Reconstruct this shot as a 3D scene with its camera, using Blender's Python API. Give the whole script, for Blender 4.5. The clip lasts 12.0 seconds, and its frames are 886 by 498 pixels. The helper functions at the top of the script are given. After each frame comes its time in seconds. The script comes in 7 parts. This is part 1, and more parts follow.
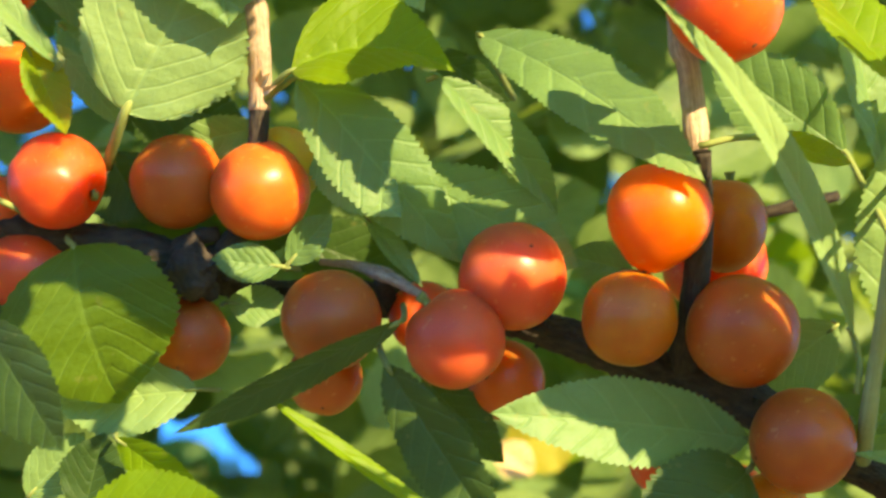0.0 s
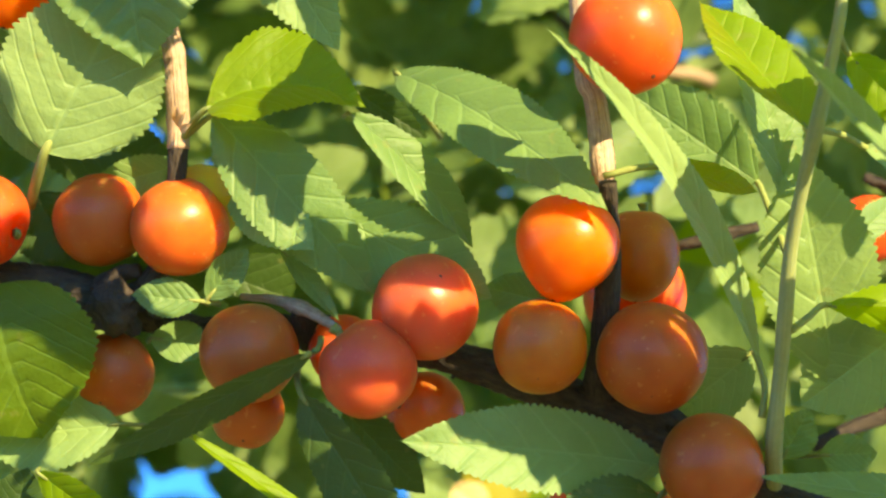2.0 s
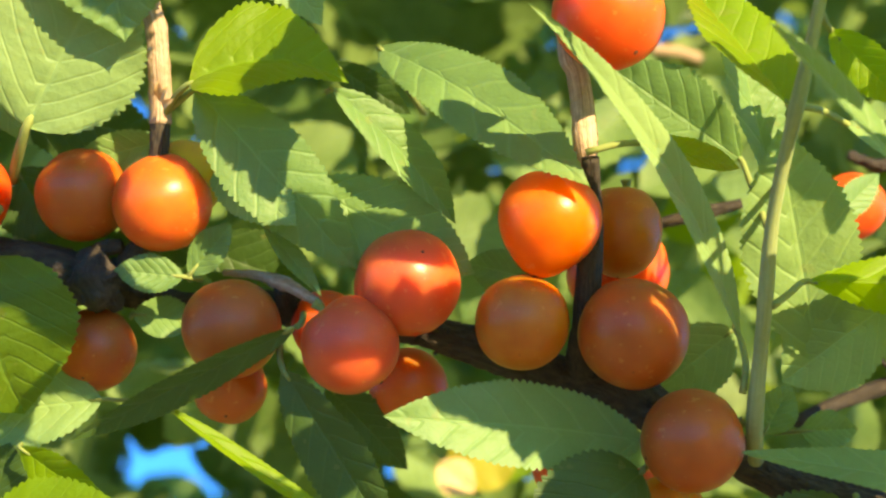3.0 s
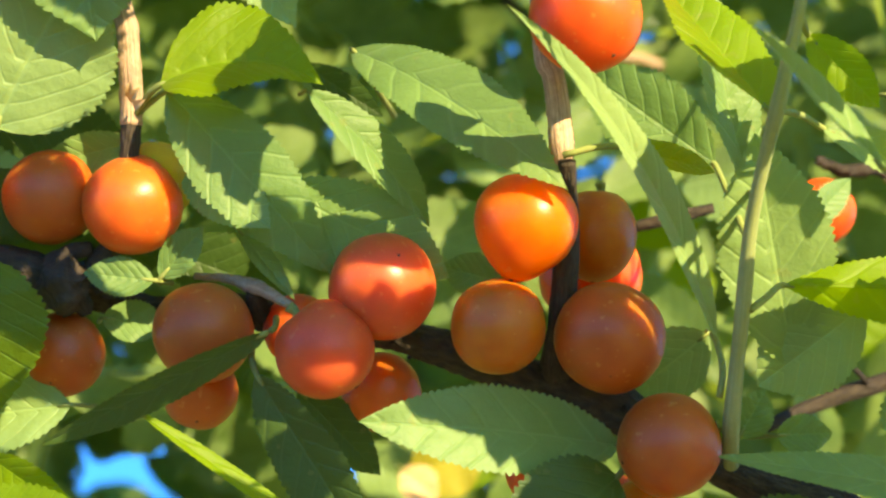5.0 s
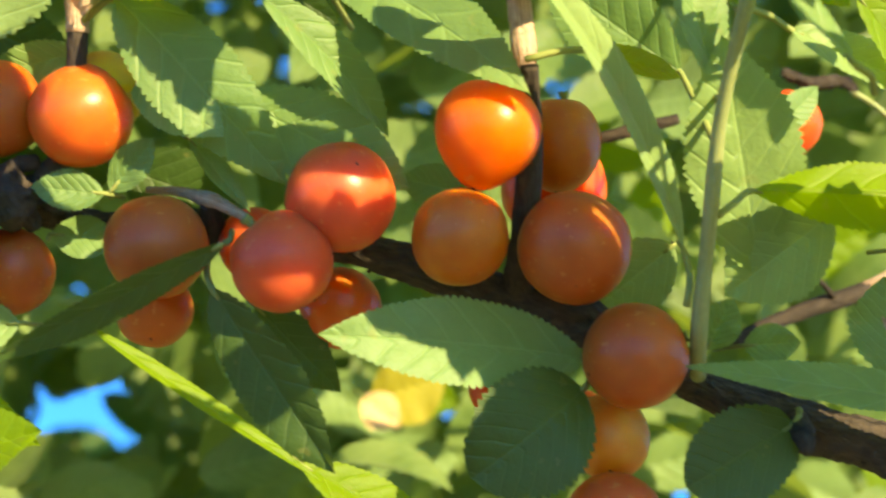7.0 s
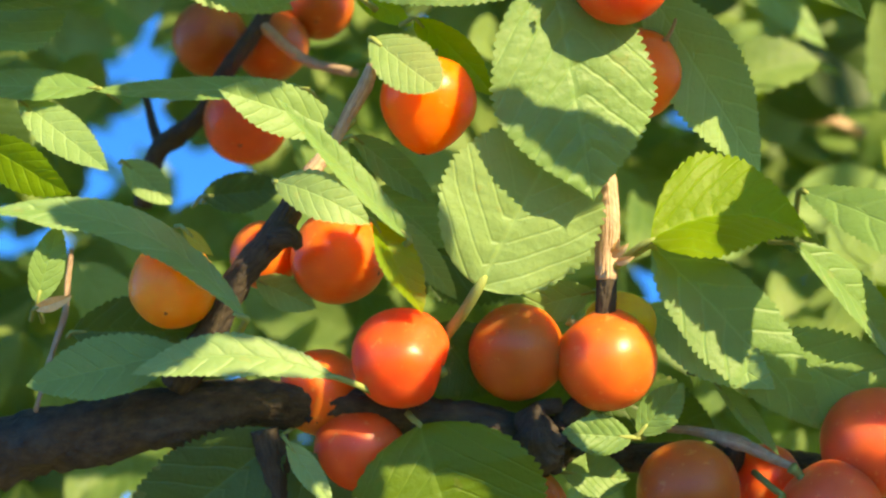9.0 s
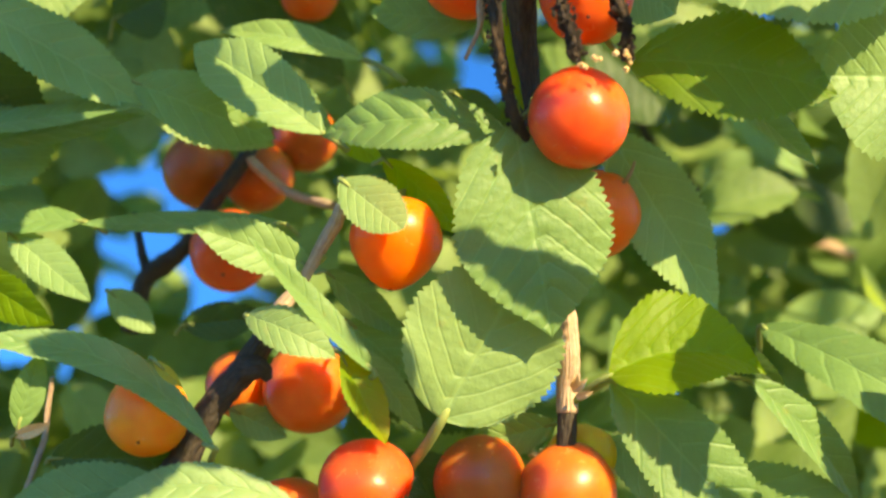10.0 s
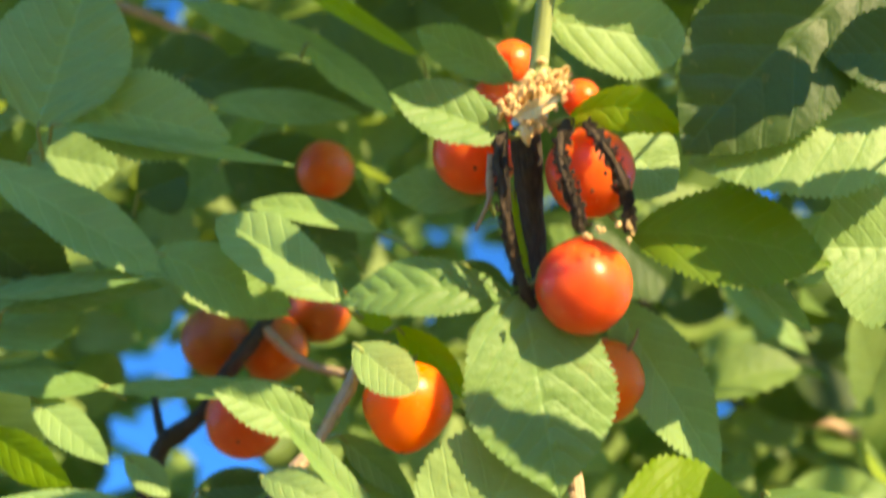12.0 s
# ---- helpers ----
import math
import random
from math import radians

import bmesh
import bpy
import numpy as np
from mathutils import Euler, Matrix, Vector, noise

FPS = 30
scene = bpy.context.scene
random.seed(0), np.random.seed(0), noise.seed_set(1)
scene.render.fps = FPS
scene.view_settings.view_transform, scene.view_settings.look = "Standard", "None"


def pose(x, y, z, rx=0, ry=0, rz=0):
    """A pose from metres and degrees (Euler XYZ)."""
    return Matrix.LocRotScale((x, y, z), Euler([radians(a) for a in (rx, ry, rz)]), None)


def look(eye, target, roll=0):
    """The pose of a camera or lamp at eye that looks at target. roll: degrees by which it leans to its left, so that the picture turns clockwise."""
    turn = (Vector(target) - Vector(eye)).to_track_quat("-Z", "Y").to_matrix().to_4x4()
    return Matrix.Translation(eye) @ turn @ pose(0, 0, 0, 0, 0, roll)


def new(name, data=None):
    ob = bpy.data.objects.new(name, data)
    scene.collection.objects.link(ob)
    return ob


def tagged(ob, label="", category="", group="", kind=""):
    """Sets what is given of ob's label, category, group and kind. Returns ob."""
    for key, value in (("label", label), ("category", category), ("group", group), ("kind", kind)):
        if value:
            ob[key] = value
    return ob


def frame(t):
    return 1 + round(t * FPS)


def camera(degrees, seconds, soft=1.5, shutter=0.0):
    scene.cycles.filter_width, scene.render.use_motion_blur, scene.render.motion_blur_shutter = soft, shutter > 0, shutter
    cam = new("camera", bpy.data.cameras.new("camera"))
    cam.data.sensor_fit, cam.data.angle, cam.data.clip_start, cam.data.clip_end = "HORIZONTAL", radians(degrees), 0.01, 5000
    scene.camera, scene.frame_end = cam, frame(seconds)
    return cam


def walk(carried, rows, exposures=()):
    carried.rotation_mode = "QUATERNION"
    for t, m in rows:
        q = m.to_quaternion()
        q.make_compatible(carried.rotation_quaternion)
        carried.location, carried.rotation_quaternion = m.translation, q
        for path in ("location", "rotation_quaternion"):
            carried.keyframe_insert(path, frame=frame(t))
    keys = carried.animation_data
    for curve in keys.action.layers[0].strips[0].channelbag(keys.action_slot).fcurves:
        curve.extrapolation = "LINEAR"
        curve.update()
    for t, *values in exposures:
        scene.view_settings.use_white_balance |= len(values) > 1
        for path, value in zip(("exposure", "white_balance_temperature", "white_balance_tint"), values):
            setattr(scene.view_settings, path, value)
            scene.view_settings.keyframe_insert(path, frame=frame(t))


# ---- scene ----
# The bush is set out in millimetres in a frame of its own (x right, y away, z up),
# which leans back so that the sight line climbs through the branches.
LEAN = Matrix.Translation((0, 0, 1.32)) @ Matrix.Rotation(radians(22), 4, "X")


def at(x, y, z):
    """A place of the bush frame, in millimetres, as a place of the world, in metres."""
    return LEAN @ (Vector((x, y, z)) * 0.001)


def eye(x, y, z, yaw, pitch, roll):
    """A camera pose in the bush frame: millimetres and degrees."""
    turn = Euler((radians(90 + pitch), 0, radians(yaw))).to_matrix().to_4x4()
    return LEAN @ Matrix.Translation((x * 0.001, y * 0.001, z * 0.001)) @ turn @ pose(0, 0, 0, 0, 0, roll)


# ---- camera ----
cam = camera(33, 12.0, soft=2.4, shutter=0.4)
cam.data.dof.use_dof = True
cam.data.dof.focus_distance = 0.160
cam.data.dof.aperture_fstop = 28
walk(cam, [
    (0.0, eye(-11.05, -209.94, 5.48, -0.424, -2.298, 0.891)),
    (0.5, eye(-6.62, -209.60, 8.82, -1.036, -1.850, 0.794)),
    (1.0, eye(-3.69, -210.16, 4.40, -0.674, -1.034, 0.218)),
    (1.5, eye(-2.81, -211.51, 3.59, -0.392, -0.745, 0.131)),
    (2.0, eye(-0.36, -212.86, 2.71, 0.059, -0.038, 0.105)),
    (2.5, eye(0.02, -213.06, 0.03, 0.004, 0.022, -0.002)),
    (3.0, eye(0.54, -212.86, 2.35, -0.300, -0.833, 0.224)),
    (5.0, eye(-2.49, -211.55, 1.84, -2.330, -0.520, 0.354)),
    (5.5, eye(-0.30, -210.28, -1.51, -3.327, -0.802, 0.151)),
    (6.0, eye(1.58, -208.92, -4.51, -5.073, -1.992, -0.207)),
    (6.5, eye(0.24, -207.34, -2.18, -5.548, -3.264, -0.132)),
    (6.7, eye(0.03, -207.29, -2.04, -4.453, -3.191, -0.226)),
    (8.3, eye(-36.52, -205.90, 5.05, -3.290, 1.146, -0.093)),
    (8.5, eye(-43.47, -205.81, 13.09, -3.346, -0.841, -0.148)),
    (9.0, eye(-61.71, -203.54, 20.02, -5.110, -1.041, -0.579)),
    (9.5, eye(-59.11, -206.22, 20.20, -3.908, 1.206, -0.529)),
    (10.0, eye(-55.68, -209.79, 23.18, -4.145, 2.966, -0.052)),
    (10.5, eye(-55.63, -211.37, 23.25, -4.054, 6.372, -0.148)),
    (11.0, eye(-56.36, -215.04, 24.65, -3.621, 10.061, -0.280)),
    (11.5, eye(-54.95, -217.20, 24.99, -3.332, 12.897, -0.335)),
    (12.0, eye(-56.43, -215.78, 20.00, -3.837, 10.196, 0.256)),
], exposures=[(0.0, 2.52, 9300, 11), (12.0, 2.48, 9300, 11)])

# ---- sky and sun ----
SUN = (LEAN.to_3x3() @ Vector((0.50, -0.62, 0.60))).normalized()
world = bpy.data.worlds.new("sky")
scene.world = world
world.use_nodes = True
wn = world.node_tree.nodes
sky = wn.new("ShaderNodeTexSky")
sky.sky_type = "NISHITA"
sky.sun_disc = False
sky.sun_elevation = math.asin(SUN.z)
sky.sun_rotation = math.atan2(SUN.x, SUN.y)
sky.air_density, sky.dust_density, sky.ozone_density = 1.0, 0.0, 6.0
sky.altitude = 6000
deep = wn.new("ShaderNodeMix")
deep.data_type, deep.blend_type = "RGBA", "MULTIPLY"
deep.inputs[0].default_value = 1.0
deep.inputs[7].default_value = (0.045, 0.49, 0.74, 1)
world.node_tree.links.new(sky.outputs[0], deep.inputs[6])
world.node_tree.links.new(deep.outputs[2], wn["Background"].inputs["Color"])
wn["Background"].inputs["Strength"].default_value = 0.15
lamp = bpy.data.lights.new("sun", "SUN")
lamp.energy, lamp.angle, lamp.color = 2.35, radians(0.45), (1.0, 0.89, 0.64)
new("sun", lamp).matrix_world = look(SUN * 20, (0, 0, 0))


# ---- materials ----
def shader(name):
    m = bpy.data.materials.new(name)
    m.use_nodes = True
    t = m.node_tree
    return m, t, t.nodes["Principled BSDF"], t.nodes["Material Output"]


def link(t, a, b):
    t.links.new(a, b)


def calc(t, op, a, b=None, c=None):
    n = t.nodes.new("ShaderNodeMath")
    n.operation = op
    for k, v in enumerate((a, b, c)):
        if v is None:
            continue
        if isinstance(v, (int, float)):
            n.inputs[k].default_value = v
        else:
            link(t, v, n.inputs[k])
    return n.outputs[0]


def ramp(t, fac, stops):
    n = t.nodes.new("ShaderNodeValToRGB")
    while len(n.color_ramp.elements) < len(stops):
        n.color_ramp.elements.new(0.5)
    for e, (p, c) in zip(n.color_ramp.elements, stops):
        e.position, e.color = p, (*c, 1)
    link(t, fac, n.inputs[0])
    return n.outputs[0]


def blend(t, fac, a, b, mode="MIX"):
    n = t.nodes.new("ShaderNodeMix")
    n.data_type, n.blend_type = "RGBA", mode
    for k, v in ((0, fac), (6, a), (7, b)):
        if isinstance(v, (int, float)):
            n.inputs[k].default_value = v
        elif isinstance(v, tuple):
            n.inputs[k].default_value = (*v, 1)
        else:
            link(t, v, n.inputs[k])
    return n.outputs[2]


def grain(t, scale, detail=3.0, kind="Object", rough=0.6):
    co = t.nodes.new("ShaderNodeTexCoord")
    n = t.nodes.new("ShaderNodeTexNoise")
    n.inputs["Scale"].default_value, n.inputs["Detail"].default_value = scale, detail
    n.inputs["Roughness"].default_value = rough
    link(t, co.outputs[kind], n.inputs["Vector"])
    return n.outputs["Fac"]


def chance(t, single=True):
    if single:
        return t.nodes.new("ShaderNodeObjectInfo").outputs["Random"]
    return t.nodes.new("ShaderNodeNewGeometry").outputs["Random Per Island"]


def relief(t, height, bsdf, strength, distance):
    n = t.nodes.new("ShaderNodeBump")
    n.inputs["Strength"].default_value, n.inputs["Distance"].default_value = strength, distance
    link(t, height, n.inputs["Height"])
    link(t, n.outputs[0], bsdf.inputs["Normal"])
    return n.outputs[0]


def leaf_material(name, dark, light, glow, single=True, through_light=0.38, rough=0.52):
    """A felted, quilted leaf: paler veins, blotches, a sheen of hairs, and light let through."""
    m, t, p, out = shader(name)
    uv = t.nodes.new("ShaderNodeUVMap")
    sep = t.nodes.new("ShaderNodeSeparateXYZ")
    link(t, uv.outputs[0], sep.inputs[0])
    u, v = sep.outputs[0], calc(t, "ABSOLUTE", calc(t, "SUBTRACT", calc(t, "MULTIPLY", sep.outputs[1], 2.0), 1.0))
    lane = calc(t, "FRACT", calc(t, "MULTIPLY", calc(t, "SUBTRACT", u, calc(t, "MULTIPLY", calc(t, "POWER", v, 1.25), 0.24)), 7.5))
    side = calc(t, "SUBTRACT", 1.0, calc(t, "MULTIPLY", calc(t, "MINIMUM", lane, calc(t, "SUBTRACT", 1.0, lane)), 9.0))
    rib = calc(t, "SUBTRACT", 1.0, calc(t, "MULTIPLY", v, 16.0))
    vein = calc(t, "MAXIMUM", calc(t, "MULTIPLY", calc(t, "MAXIMUM", side, 0.0), 0.7), calc(t, "MAXIMUM", rib, 0.0))
    fine, broad = grain(t, 900, 4), grain(t, 110, 3)
    tone = ramp(t, calc(t, "ADD", calc(t, "MULTIPLY", broad, 0.75), calc(t, "MULTIPLY", chance(t, single), 0.25)),
                [(0.3, dark), (0.7, light)])
    net = t.nodes.new("ShaderNodeTexVoronoi")
    net.feature = "DISTANCE_TO_EDGE"
    net.inputs["Scale"].default_value = 800
    tc = t.nodes.new("ShaderNodeTexCoord")
    link(t, tc.outputs["Object"], net.inputs["Vector"])
    cell = calc(t, "MINIMUM", calc(t, "MULTIPLY", net.outputs["Distance"], 5.0), 1.0)
    tone = blend(t, calc(t, "MULTIPLY", calc(t, "SUBTRACT", 1.0, cell), 0.10), tone, tuple(c * 0.7 for c in dark))
    tone = blend(t, calc(t, "MULTIPLY", vein, 0.27), tone, tuple(min(1, c * 1.5 + 0.04) for c in light))
    speck = calc(t, "MULTIPLY", calc(t, "GREATER_THAN", grain(t, 420, 2), 0.69), 0.22)
    tone = blend(t, speck, tone, (0.34, 0.30, 0.10))
    link(t, tone, p.inputs["Base Color"])
    p.inputs["Roughness"].default_value = rough
    p.inputs["Specular IOR Level"].default_value = 0.4
    p.inputs["Sheen Weight"].default_value = 0.12
    p.inputs["Sheen Roughness"].default_value = 0.4
    h = calc(t, "ADD", calc(t, "ADD", calc(t, "MULTIPLY", fine, 0.7), calc(t, "MULTIPLY", cell, 0.10)), calc(t, "MULTIPLY", vein, -0.75))
    nrm = relief(t, h, p, 0.38, 0.0004)
    tl = t.nodes.new("ShaderNodeBsdfTranslucent")
    link(t, blend(t, 0.55, tone, glow), tl.inputs["Color"])
    link(t, nrm, tl.inputs["Normal"])
    mix = t.nodes.new("ShaderNodeMixShader")
    mix.inputs[0].default_value = through_light
    link(t, p.outputs[0], mix.inputs[1])
    link(t, tl.outputs[0], mix.inputs[2])
    link(t, mix.outputs[0], out.inputs["Surface"])
    return m


def fruit_material(name, deep, bright, blush, sub=0.75):
    """Thin, faintly hairy cherry skin over juicy flesh."""
    m, t, p, out = shader(name)
    mott, dots = grain(t, 170, 3), grain(t, 900, 2)
    tone = ramp(t, mott, [(0.35, deep), (0.66, bright)])
    tone = blend(t, calc(t, "MULTIPLY", chance(t), 0.35), tone, blush)
    tone = blend(t, calc(t, "MULTIPLY", calc(t, "GREATER_THAN", dots, 0.66), 0.16), tone, (0.9, 0.5, 0.2))
    link(t, tone, p.inputs["Base Color"])
    p.inputs["Roughness"].default_value = 0.34
    p.inputs["Specular IOR Level"].default_value = 0.32
    p.inputs["Subsurface Weight"].default_value = sub
    p.inputs["Subsurface Radius"].default_value = (1.0, 0.32, 0.08)
    p.inputs["Subsurface Scale"].default_value = 0.008
    relief(t, grain(t, 700, 3), p, 0.12, 0.0002)
    return m


def bark_material(name, dark, light, stretch=(2.6, 3.0), bump=1.0):
    m, t, p, out = shader(name)
    co = t.nodes.new("ShaderNodeUVMap")
    mp = t.nodes.new("ShaderNodeMapping")
    mp.inputs["Scale"].default_value = (*stretch, 1.0)
    link(t, co.outputs[0], mp.inputs[0])
    n = t.nodes.new("ShaderNodeTexNoise")
    n.inputs["Scale"].default_value, n.inputs["Detail"].default_value = 7, 6
    link(t, mp.outputs[0], n.inputs["Vector"])
    fine = grain(t, 1300, 4)
    h = calc(t, "ADD", calc(t, "MULTIPLY", n.outputs["Fac"], 0.8), calc(t, "MULTIPLY", fine, 0.35))
    link(t, ramp(t, h, [(0.38, dark), (0.75, light)]), p.inputs["Base Color"])
    p.inputs["Roughness"].default_value = 0.8
    relief(t, h, p, bump, 0.0008)
    return m


GREEN = leaf_material("leaf_green", (0.115, 0.235, 0.066), (0.175, 0.315, 0.10), (0.43, 0.58, 0.03))
# Lighter copy of the leaf green; brighter sun and sky light is in the colour.
PALE_LIT = leaf_material("leaf_pale_lit", (0.17, 0.30, 0.095), (0.245, 0.39, 0.14), (0.42, 0.58, 0.07))
# Dark copy of the leaf green: shade is put into its base tones.
DEEP_SHADE = leaf_material("leaf_deep_shade", (0.030, 0.074, 0.016), (0.056, 0.118, 0.024), (0.24, 0.37, 0.02))
# Saturated yellow-green base; light coming through the leaf is partly put into the colour.
LIME = leaf_material("leaf_lime", (0.155, 0.30, 0.008), (0.22, 0.38, 0.012), (0.58, 0.68, 0.02), through_light=0.6)
# Darkened leaf green for two leaves; their soft shade is put into the colour.
SOFT_SHADE = leaf_material("leaf_soft_shade", (0.085, 0.175, 0.010), (0.125, 0.23, 0.014), (0.38, 0.50, 0.015), through_light=0.5)
MASS = leaf_material("leaf_mass", (0.075, 0.165, 0.04), (0.25, 0.37, 0.12), (0.40, 0.54, 0.04), single=False, through_light=0.5)
PETIOLE = bark_material("petiole_green", (0.15, 0.21, 0.05), (0.26, 0.30, 0.09), (0.5, 2.0), 0.15)
ORANGE = fruit_material("cherry_orange", (0.58, 0.088, 0.018), (0.70, 0.145, 0.026), (0.82, 0.18, 0.022))
# Duller copy of the orange skin; the shade on these cherries is in its colour.
ORANGE_SHADE = fruit_material("cherry_orange_shade", (0.37, 0.072, 0.013), (0.47, 0.115, 0.02), (0.49, 0.145, 0.026))
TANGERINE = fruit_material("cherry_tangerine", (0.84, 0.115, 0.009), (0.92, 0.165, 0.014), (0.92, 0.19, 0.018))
RED = fruit_material("cherry_red", (0.66, 0.055, 0.015), (0.82, 0.11, 0.025), (0.85, 0.16, 0.03))
ROSE = fruit_material("cherry_rose", (0.54, 0.07, 0.026), (0.67, 0.11, 0.036), (0.70, 0.125, 0.036))
# Half-ripe amber skin, with the shade on both cherries darkened into its colour.
AMBER_SHADE = fruit_material("cherry_amber_shade", (0.43, 0.105, 0.012), (0.52, 0.165, 0.02), (0.50, 0.21, 0.026))
HONEY = fruit_material("cherry_honey", (0.78, 0.22, 0.02), (0.86, 0.33, 0.03), (0.85, 0.37, 0.04))
OLIVE = fruit_material("cherry_olive", (0.62, 0.30, 0.02), (0.70, 0.42, 0.03), (0.66, 0.45, 0.04))
BARK = bark_material("bark_grey_brown", (0.014, 0.010, 0.007), (0.065, 0.048, 0.030))
TAN = bark_material("bark_young_tan", (0.26, 0.15, 0.085), (0.64, 0.47, 0.33), (0.7, 5.0), 0.7)
STEM = bark_material("stem_green", (0.19, 0.25, 0.09), (0.30, 0.35, 0.15), (0.5, 2.0), 0.18)
YELLOW = leaf_material("leaf_yellow", (0.30, 0.29, 0.03), (0.44, 0.40, 0.05), (0.55, 0.52, 0.05))
HUSK = bark_material("dry_husk", (0.58, 0.36, 0.15), (0.82, 0.57, 0.30), (2.6, 3.0), 0.3)
HAIR = bark_material("pale_down", (0.55, 0.40, 0.25), (0.80, 0.66, 0.48))
CRUST = bark_material("black_crust", (0.012, 0.008, 0.005), (0.10, 0.06, 0.032))


# ---- makers ----
def part(name, mesh, material, parent, label=""):
    mesh.materials.clear()
    mesh.materials.append(material)
    ob = new(name, mesh)
    ob.parent = parent
    return tagged(ob, label=label)


def smooth(me):
    me.polygons.foreach_set("use_smooth", [True] * len(me.polygons))
    return me


def thing(name, label, category, x, y, z, group="", kind=""):
    """An empty at a place of the bush frame, to hold a thing's parts."""
    ob = new(name)
    ob.empty_display_size = 0.005
    ob.matrix_world = LEAN @ Matrix.Translation((x * 0.001, y * 0.001, z * 0.001))
    ob["base"] = (x, y, z)
    return tagged(ob, label, category, group, kind)


def local(parent, p):
    """From the bush frame (mm) into the frame of a thing (m)."""
    return (Vector(p) - Vector(parent["base"])) * 0.001


def flow(pts, n):
    """A smooth run of n + 1 places through the given ones; each has x, y, z and a radius."""
    pts = [np.array(p, float) for p in pts]
    if len(pts) == 2:
        pts = [pts[0], (pts[0] + pts[1]) / 2, pts[1]]
    ext = [2 * pts[0] - pts[1], *pts, 2 * pts[-1] - pts[-2]]
    out = []
    for k in range(n + 1):
        s = k / n * (len(pts) - 1)
        i = min(int(s), len(pts) - 2)
        f = s - i
        a, b, c, d = ext[i:i + 4]
        out.append(0.5 * (2 * b + (c - a) * f + (2 * a - 5 * b + 4 * c - d) * f * f + (3 * b - a - 3 * c + d) * f ** 3))
    return out


def tube(parent, pts, sides=10, steps=24, knobs=0.0, seed=1):
    """A stem through places of the bush frame (x, y, z, radius, in mm), with uneven bark."""
    run = flow(pts, steps)
    verts, faces, uvs = [], [], []
    up = Vector((0.3, 0.9, 0.2))
    length = 0.0
    for k, q in enumerate(run):
        c = Vector(q[:3])
        d = Vector(run[min(k + 1, steps)][:3]) - Vector(run[max(k - 1, 0)][:3])
        d.normalize()
        s = d.cross(up).normalized()
        w = s.cross(d)
        if k:
            length += (c - Vector(run[k - 1][:3])).length
        for j in range(sides):
            a = 2 * math.pi * j / sides
            o = s * math.cos(a) + w * math.sin(a)
            r = q[3] * (1 + knobs * (noise.noise(c * 0.22 + o * 0.9 + Vector((seed, 0, 0))) + 0.6 * noise.noise(c * 0.8 + o * 2) + 0.45 * noise.noise(c * 2.1 + o * 5)))
            verts.append(local(parent, c + o * r))
            uvs.append((length * 0.03, j / sides))
    for k in range(steps):
        for j in range(sides):
            b = (j + 1) % sides
            faces.append((k * sides + j, k * sides + b, (k + 1) * sides + b, (k + 1) * sides + j))
    faces.append(tuple(range(sides))[::-1])
    faces.append(tuple(range(steps * sides, (steps + 1) * sides)))
    me = bpy.data.meshes.new("stem")
    me.from_pydata(verts, [], faces)
    lay = me.uv_layers.new()
    for lp in me.loops:
        lay.data[lp.index].uv = uvs[lp.vertex_index]
    return smooth(me)


def blade(parent, base, tip, width, roll=0, fold=14, arch=0.0, bend=0.0, peak=0.45, teeth=0, twist=0,
          cols=7, wave=0.6, seed=0, butt=0.72, point=1.0, quilt=1.0):
    """A toothed, quilted leaf blade from base to tip. roll turns it about its length away from facing -y."""
    b, t = Vector(base), Vector(tip)
    ax = t - b
    size = ax.length
    ax.normalize()
    n0 = Vector((0, -1, 0))
    n0 = n0 - ax * n0.dot(ax)
    if n0.length < 0.05:
        n0 = Vector((0, 0, 1)) - ax * ax.z
    n0.normalize()
    n0 = Matrix.Rotation(radians(roll), 3, ax) @ n0
    s0 = ax.cross(n0)
    teeth = teeth or max(14, int(size * 1.2))
    rows = teeth * 3
    verts, uvs, faces = [], [], []
    rnd = random.Random(seed)
    ph = [rnd.uniform(0, 6.28) for _ in range(4)]
    nick = [rnd.uniform(0.55, 1.35) for _ in range(teeth + 1)]
    nibble = [rnd.uniform(0.55, 1.35) for _ in range(teeth + 1)]
    lean = max(0.12, min(0.5, 0.95 * (width / 2) / size))
    for i in range(rows + 1):
        u = i / rows
        if u < peak:
            w = width / 2 * max(1 - ((peak - u) / peak) ** 2, 0.0) ** butt
        else:
            w = width / 2 * max(1 - ((u - peak) / (1 - peak)) ** 1.8, 0.0) ** point
        saw = (i % 3) / 2
        bite = (min(0.07 * width, 0.9) * (saw - 0.5) * (1 if 0.04 < u < 0.97 else 0)) * (0.6 + 0.4 * math.sin(u * 3.14))
        tw = Matrix.Rotation(radians(twist * (u - 0.5)), 3, ax)
        n, s = tw @ n0, tw @ s0
        mid = b + ax * (u * size) + n0 * (arch * 4 * u * (1 - u)) + s0 * (bend * 4 * u * (1 - u))
        for j in range(-cols, cols + 1):
            v = j / cols
            e = abs(v)
            x = w * v
            if e == 1:
                x += math.copysign(bite * (nick if v > 0 else nibble)[i // 3] * min(1, w / (0.2 * width)), v)
            f = radians(fold)
            lane = u + (0.014 * math.sin(u * 8 + ph[2]) + 0.004 * math.sin(u * 23 + 5 * e + ph[3])) + (0.06 if v < 0 else 0.0)
            rise = lean * (abs(x) / (width / 2)) ** 1.1
            puff = quilt * abs(math.sin(math.pi * 7.5 * (lane - rise))) ** 0.8 * 0.013 * width * min(1, w / (0.3 * width)) * (1 - e ** 6)
